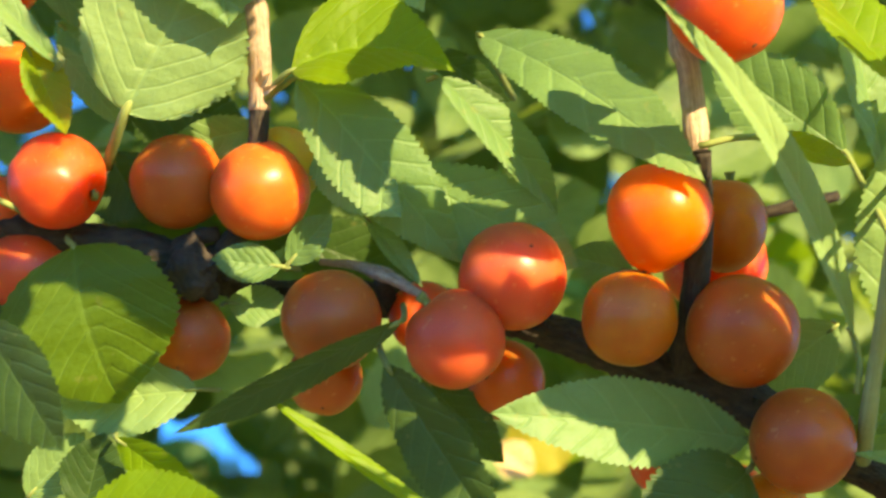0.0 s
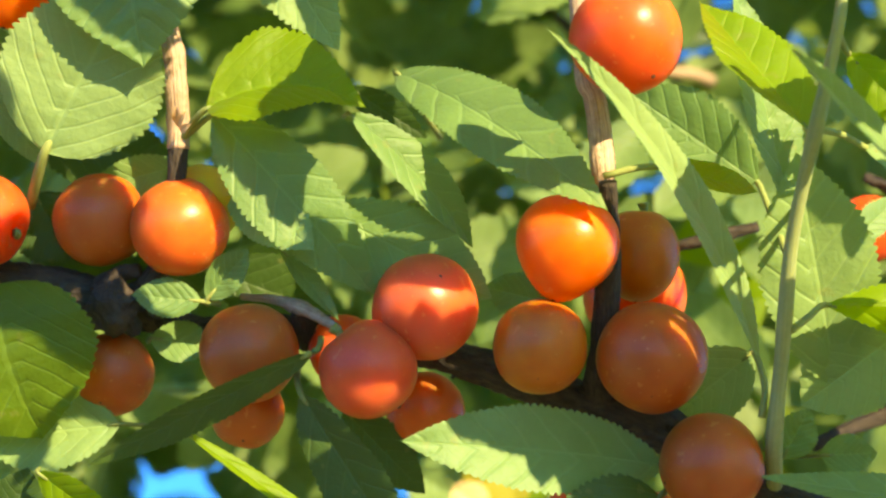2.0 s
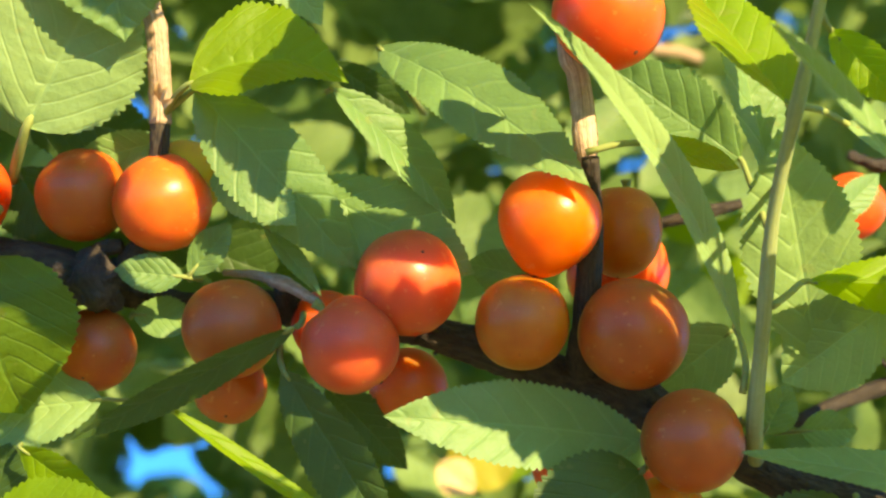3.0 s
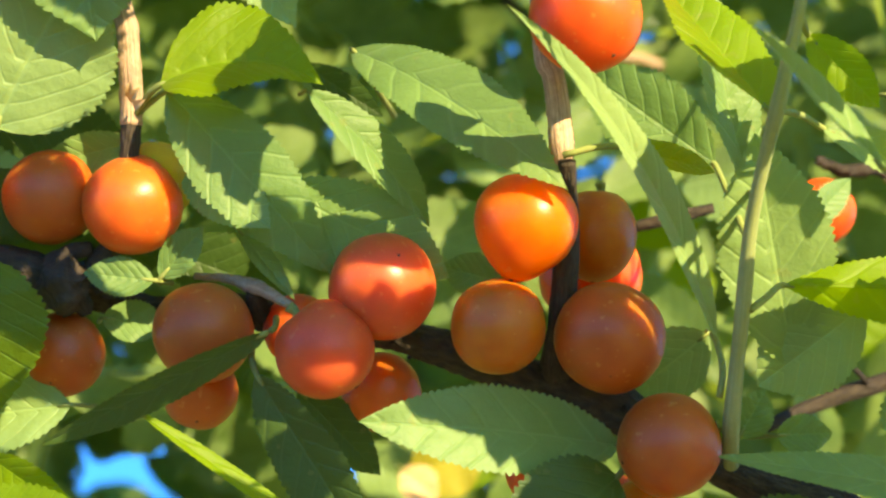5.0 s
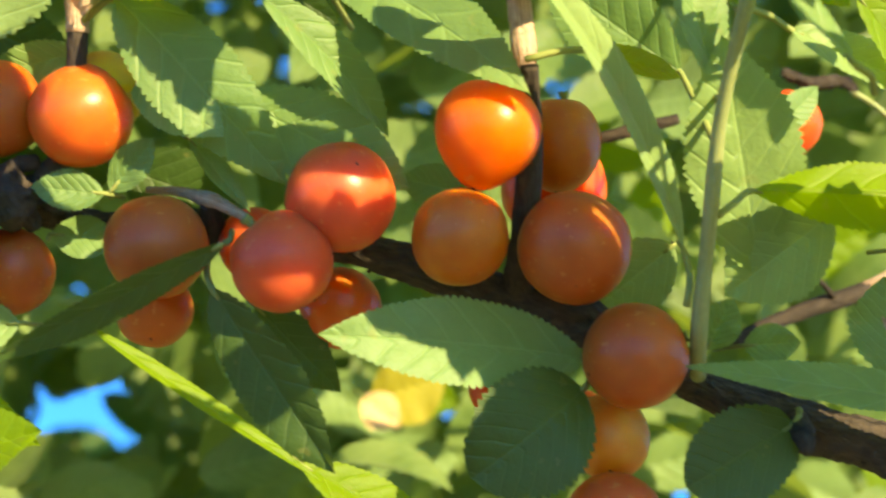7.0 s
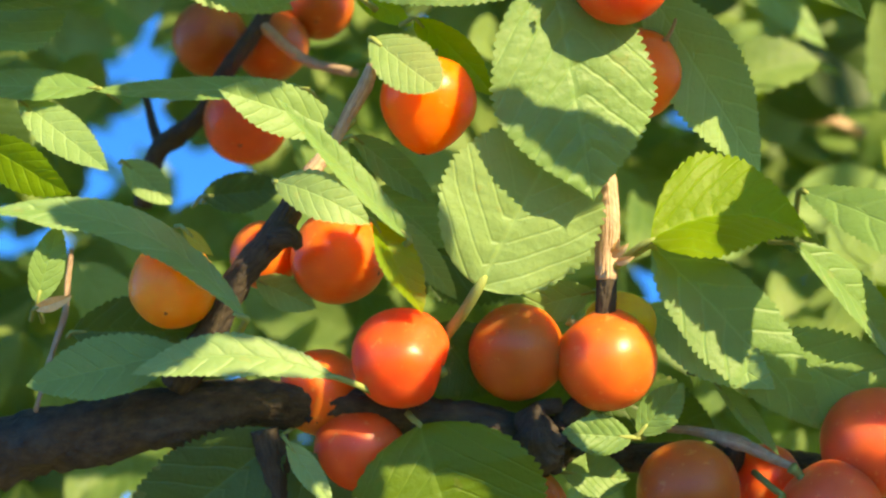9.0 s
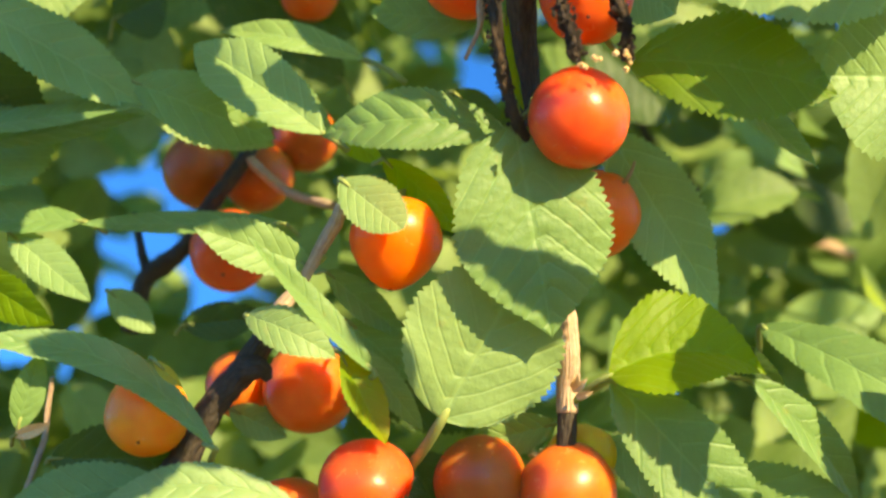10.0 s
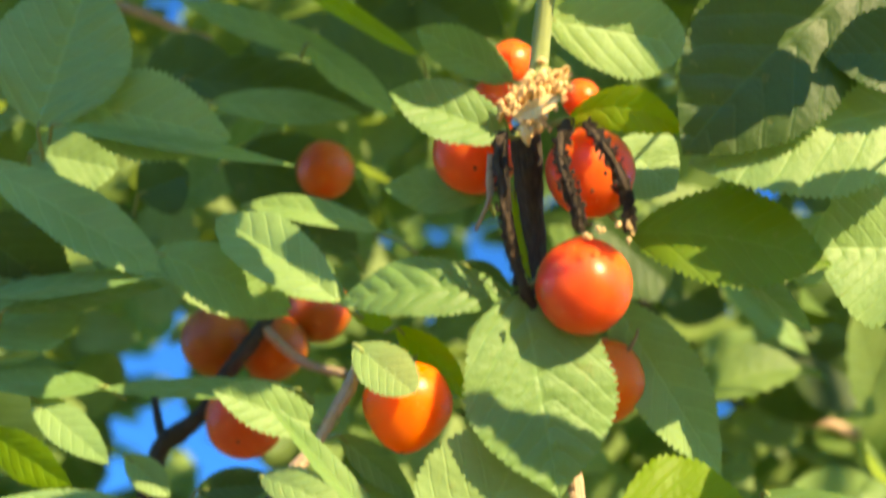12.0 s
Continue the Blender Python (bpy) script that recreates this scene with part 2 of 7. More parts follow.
            lift = puff + abs(x) * math.sin(f) - (x * x) / max(width, 1) * math.sin(f) * 0.7
            lift += wave * 0.03 * width * e * (math.sin(u * 9 + ph[0] + v) + 0.5 * math.sin(u * 21 + ph[1] + 2 * v))
            lift += 0.0045 * width * noise.noise(Vector((x * 0.38, u * size * 0.38, seed))) + 0.0022 * width * noise.noise(Vector((x * 1.1, u * size * 1.1, seed + 9)))
            p = mid + s * (x * math.cos(f)) + n * lift + ax * (0.10 * w * e * e)
            verts.append(local(parent, p))
            uvs.append((lane + 0.24 * e ** 1.25 - rise, v * 0.5 + 0.5))
    wd = 2 * cols + 1
    for i in range(rows):
        for j in range(wd - 1):
            a = i * wd + j
            faces.append((a, a + 1, a + wd + 1, a + wd))
    me = bpy.data.meshes.new("leaf")
    me.from_pydata(verts, [], faces)
    lay = me.uv_layers.new()
    for lp in me.loops:
        lay.data[lp.index].uv = uvs[lp.vertex_index]
    return smooth(me), n0, ax


leaf_count = 0


def leaf(parent, base, tip, width, roll=0, material=None, label="", stalk=None, thick=0.40, **shape):
    """A leaf with its stalk, a part of a branch or shoot. stalk: where the stalk springs from the wood."""
    global leaf_count
    leaf_count += 1
    me, n0, ax = blade(parent, base, tip, width, roll, seed=leaf_count, **shape)
    ob = part("leaf", me, material or GREEN, parent, label)
    b = Vector(base)
    if stalk is None:
        end = b - ax * 1.5 + Vector((0, 6, -1))
    else:
        end = Vector(stalk)
    wide = 0.28 if stalk is None else thick
    mid = (b + end) / 2 + n0 * (0.0 if stalk is None else 0.6)
    on = b + ax * 1.5
    pm = tube(parent, [(*end, wide), (*mid, wide * 0.9), (*b, wide * 0.85), (*on, wide * 0.5)], 7, 8)
    part("petiole", pm, PETIOLE, ob)
    return ob


def cherry(x, y, z, r, material, label, pole=(0.1, 0.78, 0.6), point=0.0, tall=1.0, cleft=0.012, turn=0.0, stalk=1.8, hairs=0, dip=0.17):
    """A cherry: a skin with a dimple at the stalk, a seam and a blossom scar, on a short stalk."""
    ob = thing("cherry", label, "cherry", x, y, z, "cherries on the bush")
    pole = Vector(pole).normalized()
    q = pole.to_track_quat("Z", "Y").to_matrix() @ Matrix.Rotation(turn, 3, "Z")
    bm = bmesh.new()
    bmesh.ops.create_uvsphere(bm, u_segments=40, v_segments=28, radius=1)
    for v in bm.verts:
        c = v.co.copy()
        a = math.acos(max(-1, min(1, c.z)))
        lon = math.atan2(c.y, c.x)
        k = 1 - dip * math.exp(-(a / 0.38) ** 2)
        k -= cleft * math.exp(-(lon / 0.4) ** 2) * math.sin(a) ** 0.5
        k += point * math.exp(-((math.pi - a) / 0.5) ** 2) - 0.6 * point * math.exp(-((a - 2.3) / 0.6) ** 2)
        k += 0.035 * noise.noise(c * 1.3 + Vector((x, y, z)))
        c = c * k
        c.z *= tall
        v.co = q @ c * r * 0.001
    me = bpy.data.meshes.new("skin")
    bm.to_mesh(me)
    bm.free()
    skin = part("skin", smooth(me), material, ob)
    if hairs:
        rnd = random.Random(hairs + int(x * 10))
        hv, hf = [], []
        for _ in range(hairs):
            d = Vector((rnd.gauss(0, 1), rnd.gauss(0, 1), rnd.gauss(0, 1))).normalized()
            s = d.orthogonal().normalized() * 0.013
            o = d * r * 0.97
            e = d * (r + rnd.uniform(0.25, 0.6)) + Vector((rnd.gauss(0, 0.12), rnd.gauss(0, 0.12), rnd.gauss(0, 0.12)))
            k = len(hv)
            hv += [(o - s) * 0.001, (o + s) * 0.001, (o + d.cross(s)) * 0.001, e * 0.001]
            hf += [(k, k + 1, k + 3), (k + 1, k + 2, k + 3), (k + 2, k, k + 3)]
        hm = bpy.data.meshes.new("down")
        hm.from_pydata(hv, [], hf)
        tagged(part("down", hm, HAIR, ob, "fine pale down on the skin"), kind="stuff")
    scar = bmesh.new()
    bmesh.ops.create_icosphere(scar, subdivisions=1, radius=0.6)
    for v in scar.verts:
        v.co = q @ (Vector((v.co.x * 0.09, v.co.y * 0.09, v.co.z * 0.05 - tall * (1 + point) + 0.02)) * r * 0.001)
    sm = bpy.data.meshes.new("blossom_scar")
    scar.to_mesh(sm)
    scar.free()
    part("blossom_scar", smooth(sm), CRUST, ob, "dark dried blossom scar")
    foot = Vector((x, y, z)) + pole * (r * 0.78 * tall)
    top = foot + pole * stalk
    part("stalk", tube(ob, [(*foot, 0.55), (*((foot + top) / 2 + Vector((0.2, 0.2, 0))), 0.45), (*top, 0.7)], 7, 6), PETIOLE, ob)
    return ob


def crumbs(parent, name, material, path, count, spread, size, seed):
    """Small uneven crumbs strewn about a line of places, as one crust."""
    rnd = random.Random(seed)
    verts, faces = [], []
    for _ in range(count):
        s = rnd.uniform(0, len(path) - 1.001)
        i = int(s)
        c = Vector(path[i]).lerp(Vector(path[i + 1]), s - i)
        c += Vector((rnd.gauss(0, 0.5), rnd.gauss(0, 0.4), rnd.gauss(0, 0.5))) * spread
        r = size * rnd.uniform(0.5, 1.3)
        o = len(verts)
        for x, y, z in ((1, 0, 0), (-1, 0, 0), (0, 1, 0), (0, -1, 0), (0, 0, 1), (0, 0, -1)):
            verts.append(local(parent, c + Vector((x, y, z)) * r * rnd.uniform(0.6, 1.3)))
        for f in ((0, 2, 4), (2, 1, 4), (1, 3, 4), (3, 0, 4), (2, 0, 5), (1, 2, 5), (3, 1, 5), (0, 3, 5)):
            faces.append(tuple(o + k for k in f))
    me = bpy.data.meshes.new(name)
    me.from_pydata(verts, [], faces)
    me.uv_layers.new()
    return tagged(part(name, me, material, parent), kind="stuff")


# ---- ground ----
def ground_sheet():
    m, t, p, out = shader("soil_and_grass")
    link(t, ramp(t, grain(t, 6, 6), [(0.35, (0.17, 0.15, 0.06)), (0.7, (0.38, 0.33, 0.16))]), p.inputs["Base Color"])
    p.inputs["Roughness"].default_value = 0.9
    relief(t, grain(t, 40, 4), p, 0.5, 0.02)
    me = bpy.data.meshes.new("ground")
    n, w = 40, 1500.0
    xs = [math.copysign(abs(k / n) ** 3, k) * w for k in range(-n, n + 1)]
    vs = [(x, y, 0.02 * noise.noise(Vector((x, y, 0)) * 0.7)) for x in xs for y in xs]
    c = 2 * n + 1
    me.from_pydata(vs, [], [(i * c + j, i * c + j + c, i * c + j + c + 1, i * c + j + 1) for i in range(2 * n) for j in range(2 * n)])
    me.materials.append(m)
    tagged(new("ground", smooth(me)), "grassy bare soil under the cherry bush", "ground", kind="structure")


ground_sheet()


# ---- the branches ----
main = thing('cherry_branch', 'dark knobbly main branch of a fruiting cherry bush', 'branch', -36.4, -42.0, -5.0)
part('bark', tube(main, [(-105.5, -36.0, -8.2, 4.18), (-95.4, -38.0, -4.5, 3.88), (-80.0, -40.0, -1.2, 3.34), (-64.8, -41.0, 0.5, 2.70), (-52.6, -41.0, -1.0, 2.21), (-40.9, -42.0, -2.7, 2.20), (-30.4, -36.0, -6.9, 1.74), (-16.6, -40.0, -6.7, 1.70), (-5.4, -42.0, -8.2, 1.81), (4.2, -44.0, -10.8, 2.11), (13.7, -45.0, -13.8, 2.41), (23.1, -46.0, -17.2, 2.78), (37.1, -48.0, -24.7, 2.17), (46.7, -50.0, -28.3, 2.62), (56.1, -52.0, -30.9, 2.82), (71.1, -54.0, -37.0, 3.01), (157.7, 10.0, -110.8, 4.93), (297.2, 150.0, -354.7, 8.91)], 24, 300, 0.26), BARK, main)
part('spur', tube(main, [(-36.3, -44.0, -5.0, 2.68), (-37.7, -45.0, -3.7, 2.92), (-37.3, -44.0, -0.5, 1.28), (-34.7, -44.0, 0.2, 0.64)], 14, 34, 0.6), BARK, main, 'black swollen bud spur')
part('spur', tube(main, [(-37.1, -44.0, -5.5, 1.59), (-35.8, -44.0, -6.1, 1.22), (-35.2, -44.0, -7.3, 0.49)], 10, 12, 0.35), BARK, main)
part('spur', tube(main, [(-23.5, -42.0, -2.9, 0.45), (-19.4, -44.0, -3.2, 0.57), (-16.4, -47.0, -3.9, 0.82), (-15.2, -48.0, -4.3, 0.69), (-11.7, -52.0, -6.0, 0.37)], 10, 24, 0.25), TAN, main, 'stubby spur with a green stalk')
part('spur', tube(main, [(-16.4, -47.0, -4.2, 0.88), (-16.2, -44.0, -6.6, 1.41), (-15.8, -42.0, -8.2, 1.55)], 10, 12, 0.25), BARK, main)
part('spur', tube(main, [(45.8, -53.0, -27.8, 1.40), (44.6, -59.0, -28.5, 1.12), (44.6, -60.0, -29.8, 0.50)], 10, 12, 0.4), BARK, main)
part('spur', tube(main, [(-66.6, -44.0, -1.8, 1.57), (-66.0, -44.0, -5.4, 1.45), (-65.5, -44.0, -10.3, 1.21)], 10, 12, 0.25), BARK, main)
part('spur', tube(main, [(-65.3, -44.0, -2.5, 1.47), (-64.8, -43.0, -6.2, 1.11), (-63.7, -42.0, -9.4, 0.62)], 10, 12, 0.25), BARK, main)
crumbs(main, 'bark_flake', BARK, [(-105.5, -37.2, -8.2), (-95.4, -39.2, -4.5), (-80.0, -41.2, -1.2), (-64.8, -42.2, 0.5), (-52.6, -42.2, -1.0), (-40.9, -43.2, -2.7), (-30.4, -37.2, -6.9), (-16.6, -41.2, -6.7), (-5.4, -43.2, -8.2), (4.2, -45.2, -10.8), (13.7, -46.2, -13.8), (23.1, -47.2, -17.2), (37.1, -49.2, -24.7), (46.7, -51.2, -28.3), (56.1, -53.2, -30.9), (71.1, -55.2, -37.0)], 900, 1.35, 0.42, 41)
left_shoot = thing('cherry_shoot', 'upright tan shoot with peeling bark and dried husks', 'shoot', -30.7, -44.0, 2.7)
part('stem', tube(left_shoot, [(-34.3, -43.0, -1.8, 1.41), (-30.7, -45.0, 2.7, 1.08), (-30.3, -46.0, 9.0, 1.07), (-30.1, -46.0, 14.4, 1.14)], 12, 24, 0.12), BARK, left_shoot, 'dark lower wood of the shoot')
part('stem', tube(left_shoot, [(-30.1, -46.0, 13.7, 1.20), (-30.1, -46.0, 16.6, 1.26), (-30.1, -47.0, 20.2, 1.25), (-30.4, -47.0, 24.0, 1.19), (-31.1, -47.0, 27.0, 1.12), (-32.0, -47.0, 31.7, 0.99), (-32.8, -46.0, 39.3, 1.06)], 12, 40, 0.14), TAN, left_shoot, 'sunlit tan bark in peeling strips')
part('stem', tube(left_shoot, [(-32.6, -46.0, 38.1, 1.06), (-33.8, -47.0, 44.3, 1.12), (-34.8, -48.0, 53.7, 1.36), (-35.6, -50.0, 59.7, 1.71), (-36.1, -52.0, 63.6, 1.81)], 12, 36, 0.15), BARK, left_shoot)
part('stem', tube(left_shoot, [(-35.6, -52.0, 63.0, 1.12), (-35.3, -54.0, 65.8, 1.05), (-34.8, -55.0, 71.5, 1.10), (-34.3, -57.0, 77.6, 1.03), (-33.4, -59.0, 84.9, 1.02), (-32.4, -61.0, 95.0, 0.89)], 12, 36, 0.06), STEM, left_shoot, 'fresh green upper stem')
part('twig', tube(left_shoot, [(-38.9, -54.0, 62.5, 0.59), (-39.2, -55.0, 57.9, 0.71), (-38.4, -55.0, 52.4, 0.53), (-37.1, -54.0, 46.4, 0.59), (-35.0, -51.0, 42.6, 0.55)], 9, 30, 0.4), BARK, left_shoot, 'thin dead twig hung with black crumbs')
part('twig', tube(left_shoot, [(-40.4, -55.0, 59.7, 0.41), (-40.5, -55.0, 56.6, 0.47), (-40.6, -55.0, 54.5, 0.30), (-41.9, -53.0, 51.5, 0.24)], 8, 16, 0.3), TAN, left_shoot)
part("bud_scale", blade(left_shoot, (-29.9, -48.0, 16.1), (-28.5, -50.0, 17.6), 1.0, 0, 30, 0.3)[0], HUSK, left_shoot, "dry tan bud scale")
part("bud_scale", blade(left_shoot, (-29.5, -48.0, 15.5), (-27.9, -50.0, 16.2), 1.0, 0, 30, 0.3)[0], HUSK, left_shoot, "dry tan bud scale")
part("bud_scale", blade(left_shoot, (-29.9, -48.0, 16.5), (-29.6, -50.0, 18.2), 1.0, 0, 30, 0.3)[0], HUSK, left_shoot, "dry tan bud scale")
part('twig', tube(left_shoot, [(-24.6, -46.0, 38.7, 0.22), (-23.6, -47.0, 39.3, 0.24), (-22.9, -47.0, 40.5, 0.20), (-22.6, -47.0, 41.4, 0.16)], 8, 16, 0.1), TAN, left_shoot, 'fine dry hooked stalk')
right_shoot = thing('cherry_shoot', 'upright reddish-brown shoot rising between ripe cherries', 'shoot', 17.5, -47.0, -12.4)
part('stem', tube(right_shoot, [(16.8, -46.0, -14.0, 1.89), (17.1, -50.0, -7.2, 1.60), (17.3, -52.0, 1.4, 1.34), (17.2, -53.0, 6.8, 1.03), (17.0, -54.0, 9.8, 0.96)], 12, 30, 0.12), BARK, right_shoot, 'dark lower wood of the shoot')
part('stem', tube(right_shoot, [(16.9, -52.0, 8.7, 0.90), (16.6, -52.0, 11.7, 1.43), (16.5, -50.0, 15.6, 1.30), (15.9, -50.0, 19.3, 1.22), (15.1, -50.0, 21.7, 1.33), (14.3, -50.0, 31.3, 1.33), (13.4, -50.0, 47.0, 1.22)], 12, 36, 0.12), TAN, right_shoot, 'tan bark with fine cracks')
green_shoot = thing('cherry_shoot', 'young pale green shoot with alternate leaves', 'shoot', 34.3, -56.0, -21.8)
part('stem', tube(green_shoot, [(35.2, -52.0, -22.7, 0.84), (33.8, -58.0, -17.4, 0.91), (33.7, -61.0, -10.2, 0.75), (33.5, -64.0, -4.4, 0.79), (33.5, -67.0, 3.4, 0.68), (34.1, -70.0, 9.9, 0.66), (34.6, -72.0, 14.0, 0.75), (35.5, -73.0, 19.2, 0.61), (36.3, -74.0, 24.3, 0.56), (36.8, -75.0, 30.9, 0.52)], 12, 60, 0.05), STEM, green_shoot)
left_branch = thing('cherry_branch', 'forked brown side branch carrying clustered cherries', 'branch', -72.9, -42.0, 6.7)
part('bark', tube(left_branch, [(-76.1, -41.0, 2.4, 1.87), (-72.3, -42.0, 8.6, 1.74), (-69.2, -43.0, 14.1, 1.67), (-65.7, -44.0, 18.3, 1.59), (-63.6, -44.0, 21.4, 1.35), (-62.3, -45.0, 23.8, 1.10)], 12, 36, 0.18), BARK, left_branch)
part('bark', tube(left_branch, [(-62.6, -45.0, 23.2, 1.04), (-61.4, -45.0, 25.3, 0.97), (-59.3, -45.0, 28.0, 0.67), (-57.1, -45.0, 32.0, 0.73), (-55.6, -46.0, 34.5, 0.85), (-54.9, -46.0, 36.6, 0.61)], 12, 30, 0.18), TAN, left_branch, 'tan upper wood')
part('twig', tube(left_branch, [(-87.8, -36.0, 17.5, 0.26), (-88.2, -36.0, 14.0, 0.32), (-88.4, -37.0, 10.3, 0.38), (-89.8, -39.0, 5.5, 0.32), (-90.8, -42.0, 0.3, 0.25)], 8, 16, 0.4), TAN, left_branch, 'dead grey-tan twig')
part('spur', tube(left_branch, [(-65.4, -45.0, 18.6, 1.34), (-63.6, -46.0, 18.6, 1.21), (-62.7, -46.0, 17.4, 0.48)], 10, 12, 0.3), BARK, left_branch)
far_branch = thing('cherry_branch', 'shaded far branch with dark red cherries', 'branch', -83.2, 0.0, 28.0)
part('bark', tube(far_branch, [(-84.2, 2.0, 22.6, 1.26), (-82.0, 0.0, 29.6, 1.32), (-78.6, 0.0, 32.2, 1.40), (-75.7, -2.0, 34.8, 1.08), (-72.1, -4.0, 40.7, 1.22), (-68.3, -4.0, 45.7, 1.07), (-65.2, -4.0, 52.2, 0.84)], 10, 30, 0.2), BARK, far_branch)
part('twig', tube(far_branch, [(-81.5, 0.0, 30.3, 0.93), (-82.6, 2.0, 33.5, 0.63), (-84.0, 4.0, 39.2, 0.48)], 8, 12, 0.2), BARK, far_branch)
part('twig', tube(far_branch, [(-68.3, -4.0, 46.8, 0.76), (-62.2, -6.0, 41.6, 0.68), (-55.6, -14.0, 38.9, 0.58)], 8, 12, 0.2), TAN, far_branch)
back_twig = thing('cherry_twig', 'thin arching twig bleached grey at its end', 'twig', 13.2, 120.0, 68.1)
part('twig', tube(back_twig, [(10.8, 126.0, 75.4, 1.00), (14.6, 126.0, 67.7, 1.13), (22.2, 126.0, 58.8, 1.13), (31.1, 126.0, 49.2, 1.13), (40.2, 126.0, 43.6, 1.13)], 8, 24, 0.15), BARK, back_twig)
part('twig', tube(back_twig, [(38.9, 126.0, 44.3, 1.26), (46.7, 126.0, 43.0, 1.51), (55.8, 126.0, 42.0, 1.38), (64.7, 126.0, 38.4, 1.51), (79.3, 126.0, 30.3, 1.51)], 8, 24, 0.15), TAN, back_twig, 'bleached end')
grey_twig = thing('cherry_twig', 'thin bleached grey twig among dark leaves', 'twig', -102.8, 40.0, 110.0)
part('twig', tube(grey_twig, [(-108.8, 40.0, 111.5, 0.58), (-99.8, 40.0, 109.3, 0.87), (-93.7, 40.0, 108.0, 0.97), (-86.6, 40.0, 104.9, 0.87), (-80.6, 40.0, 102.9, 0.68)], 8, 20, 0.2), TAN, grey_twig)
right_branch = thing('cherry_branch', 'brown side branch running behind the green shoot', 'branch', 52.5, -25.0, -19.2)
part('bark', tube(right_branch, [(46.0, -25.0, -22.0, 0.83), (53.3, -22.0, -19.5, 1.05), (58.8, -21.0, -17.8, 1.20), (65.1, -20.0, -16.1, 1.27)], 10, 20, 0.15), BARK, right_branch)
part('bark', tube(right_branch, [(63.6, -20.0, -16.6, 1.20), (67.3, -20.0, -14.8, 1.13), (71.1, -20.0, -13.1, 1.27), (78.6, -20.0, -9.3, 1.27)], 10, 20, 0.15), TAN, right_branch)
part('twig', tube(right_branch, [(54.9, -24.0, -12.5, 0.42), (57.4, -23.0, -14.4, 0.35), (59.9, -22.0, -16.7, 0.42)], 8, 12, 0.1), BARK, right_branch)
part('twig', tube(right_branch, [(56.5, -10.0, 12.5, 0.55), (60.4, -10.0, 11.0, 0.95), (64.3, -10.0, 11.2, 0.85), (66.7, -10.0, 9.9, 0.40)], 10, 40, 0.7), BARK, right_branch, 'rough dark spur')
part('twig', tube(right_branch, [(65.9, -10.0, 10.0, 0.38), (69.8, -10.0, 7.6, 0.42), (73.0, -10.0, 4.2, 0.42), (74.4, -10.0, 0.4, 0.30)], 8, 16, 0.05), STEM, right_branch)
part('twig', tube(right_branch, [(24.3, -28.0, 2.0, 0.54), (28.7, -28.0, 3.0, 0.68), (33.9, -28.0, 4.3, 0.81), (38.4, -28.0, 5.4, 0.68)], 10, 16, 0.35), BARK, right_branch)
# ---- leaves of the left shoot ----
leaf(left_shoot, (-44.2, -49.0, 13.1), (-34.6, -50.4, 31.4), 17.4, 8, PALE_LIT, 'broad pale quilted leaf in full sun', stalk=(-47.4, -43.0, 7.4), thick=0.68, butt=0.5, peak=0.42, fold=5, arch=0.2, wave=0.5)
leaf(left_shoot, (-36.7, -51.5, 44.7), (-32.7, -52.4, 21.9), 16.8, -7, GREEN, 'broad toothed leaf with deep side veins', stalk=(-34.4, -48.0, 46.7), butt=0.42, point=1.25, peak=0.5, fold=5, arch=0.4, wave=0.4, quilt=2.2)
leaf(left_shoot, (-26.3, -50.0, 17.8), (-8.9, -50.0, 18.0), 15.5, -38, LIME, 'bright yellow-green leaf folded along its rib', stalk=(-29.8, -46.0, 14.5), butt=0.5, peak=0.34, fold=33, arch=1.0, point=1.15, bend=-2.4)
leaf(left_shoot, (-25.8, -48.5, 17.3), (-8.0, -49.5, -2.4), 9.8, -10, GREEN, 'long toothed leaf half in shade', stalk=(-29.4, -46.0, 15.0), peak=0.42, fold=12, arch=1.5)
leaf(left_shoot, (-14.1, -46.5, 7.1), (4.9, -48.5, -2.8), 10.0, -10, GREEN, peak=0.5, fold=12)
leaf(left_shoot, (-25.1, -42.0, 10.7), (-14.2, -53.9, 2.4), 7.0, -10, PALE_LIT, peak=0.5, fold=10)
leaf(left_shoot, (-10.8, -49.8, 17.4), (2.8, -45.0, 2.8), 6.4, -34, GREEN, peak=0.5, fold=26, arch=1.5)
leaf(left_shoot, (-11.8, -36.0, 21.7), (-2.4, -36.0, 15.7), 4.1, 10, DEEP_SHADE)
leaf(left_shoot, (-52.9, -25.0, 17.9), (-33.7, -25.0, 12.8), 10.7, 0, DEEP_SHADE)
leaf(left_shoot, (-25.1, -45.0, 44.9), (-12.3, -43.0, 25.0), 10.4, -14, PALE_LIT, 'pale leaf with a small tan scab', stalk=(-32.7, -46.0, 43.2), peak=0.4, fold=10)
leaf(left_shoot, (-37.1, -49.0, 44.5), (-56.9, -46.0, 44.2), 7.3, 20, GREEN, 'crinkled leaf', stalk=(-34.6, -48.0, 44.5), peak=0.55, fold=8, arch=3.0, wave=1.0, quilt=3.4)
leaf(left_shoot, (-56.8, -42.0, 44.7), (-72.3, -34.0, 56.2), 8.4, 10, PALE_LIT, stalk=(-54.2, -42.0, 42.9), peak=0.55, fold=20, arch=1.5)
leaf(left_shoot, (-52.0, -32.0, 55.0), (-70.0, -28.0, 59.0), 4.5, 30, PALE_LIT, stalk=(-47.5, -36.0, 51.7), peak=0.5, fold=14, arch=1.5)
leaf(left_shoot, (-50.3, -44.0, 41.8), (-41.9, -45.0, 33.3), 4.8, 30, LIME, peak=0.45, fold=24, arch=-1.5)
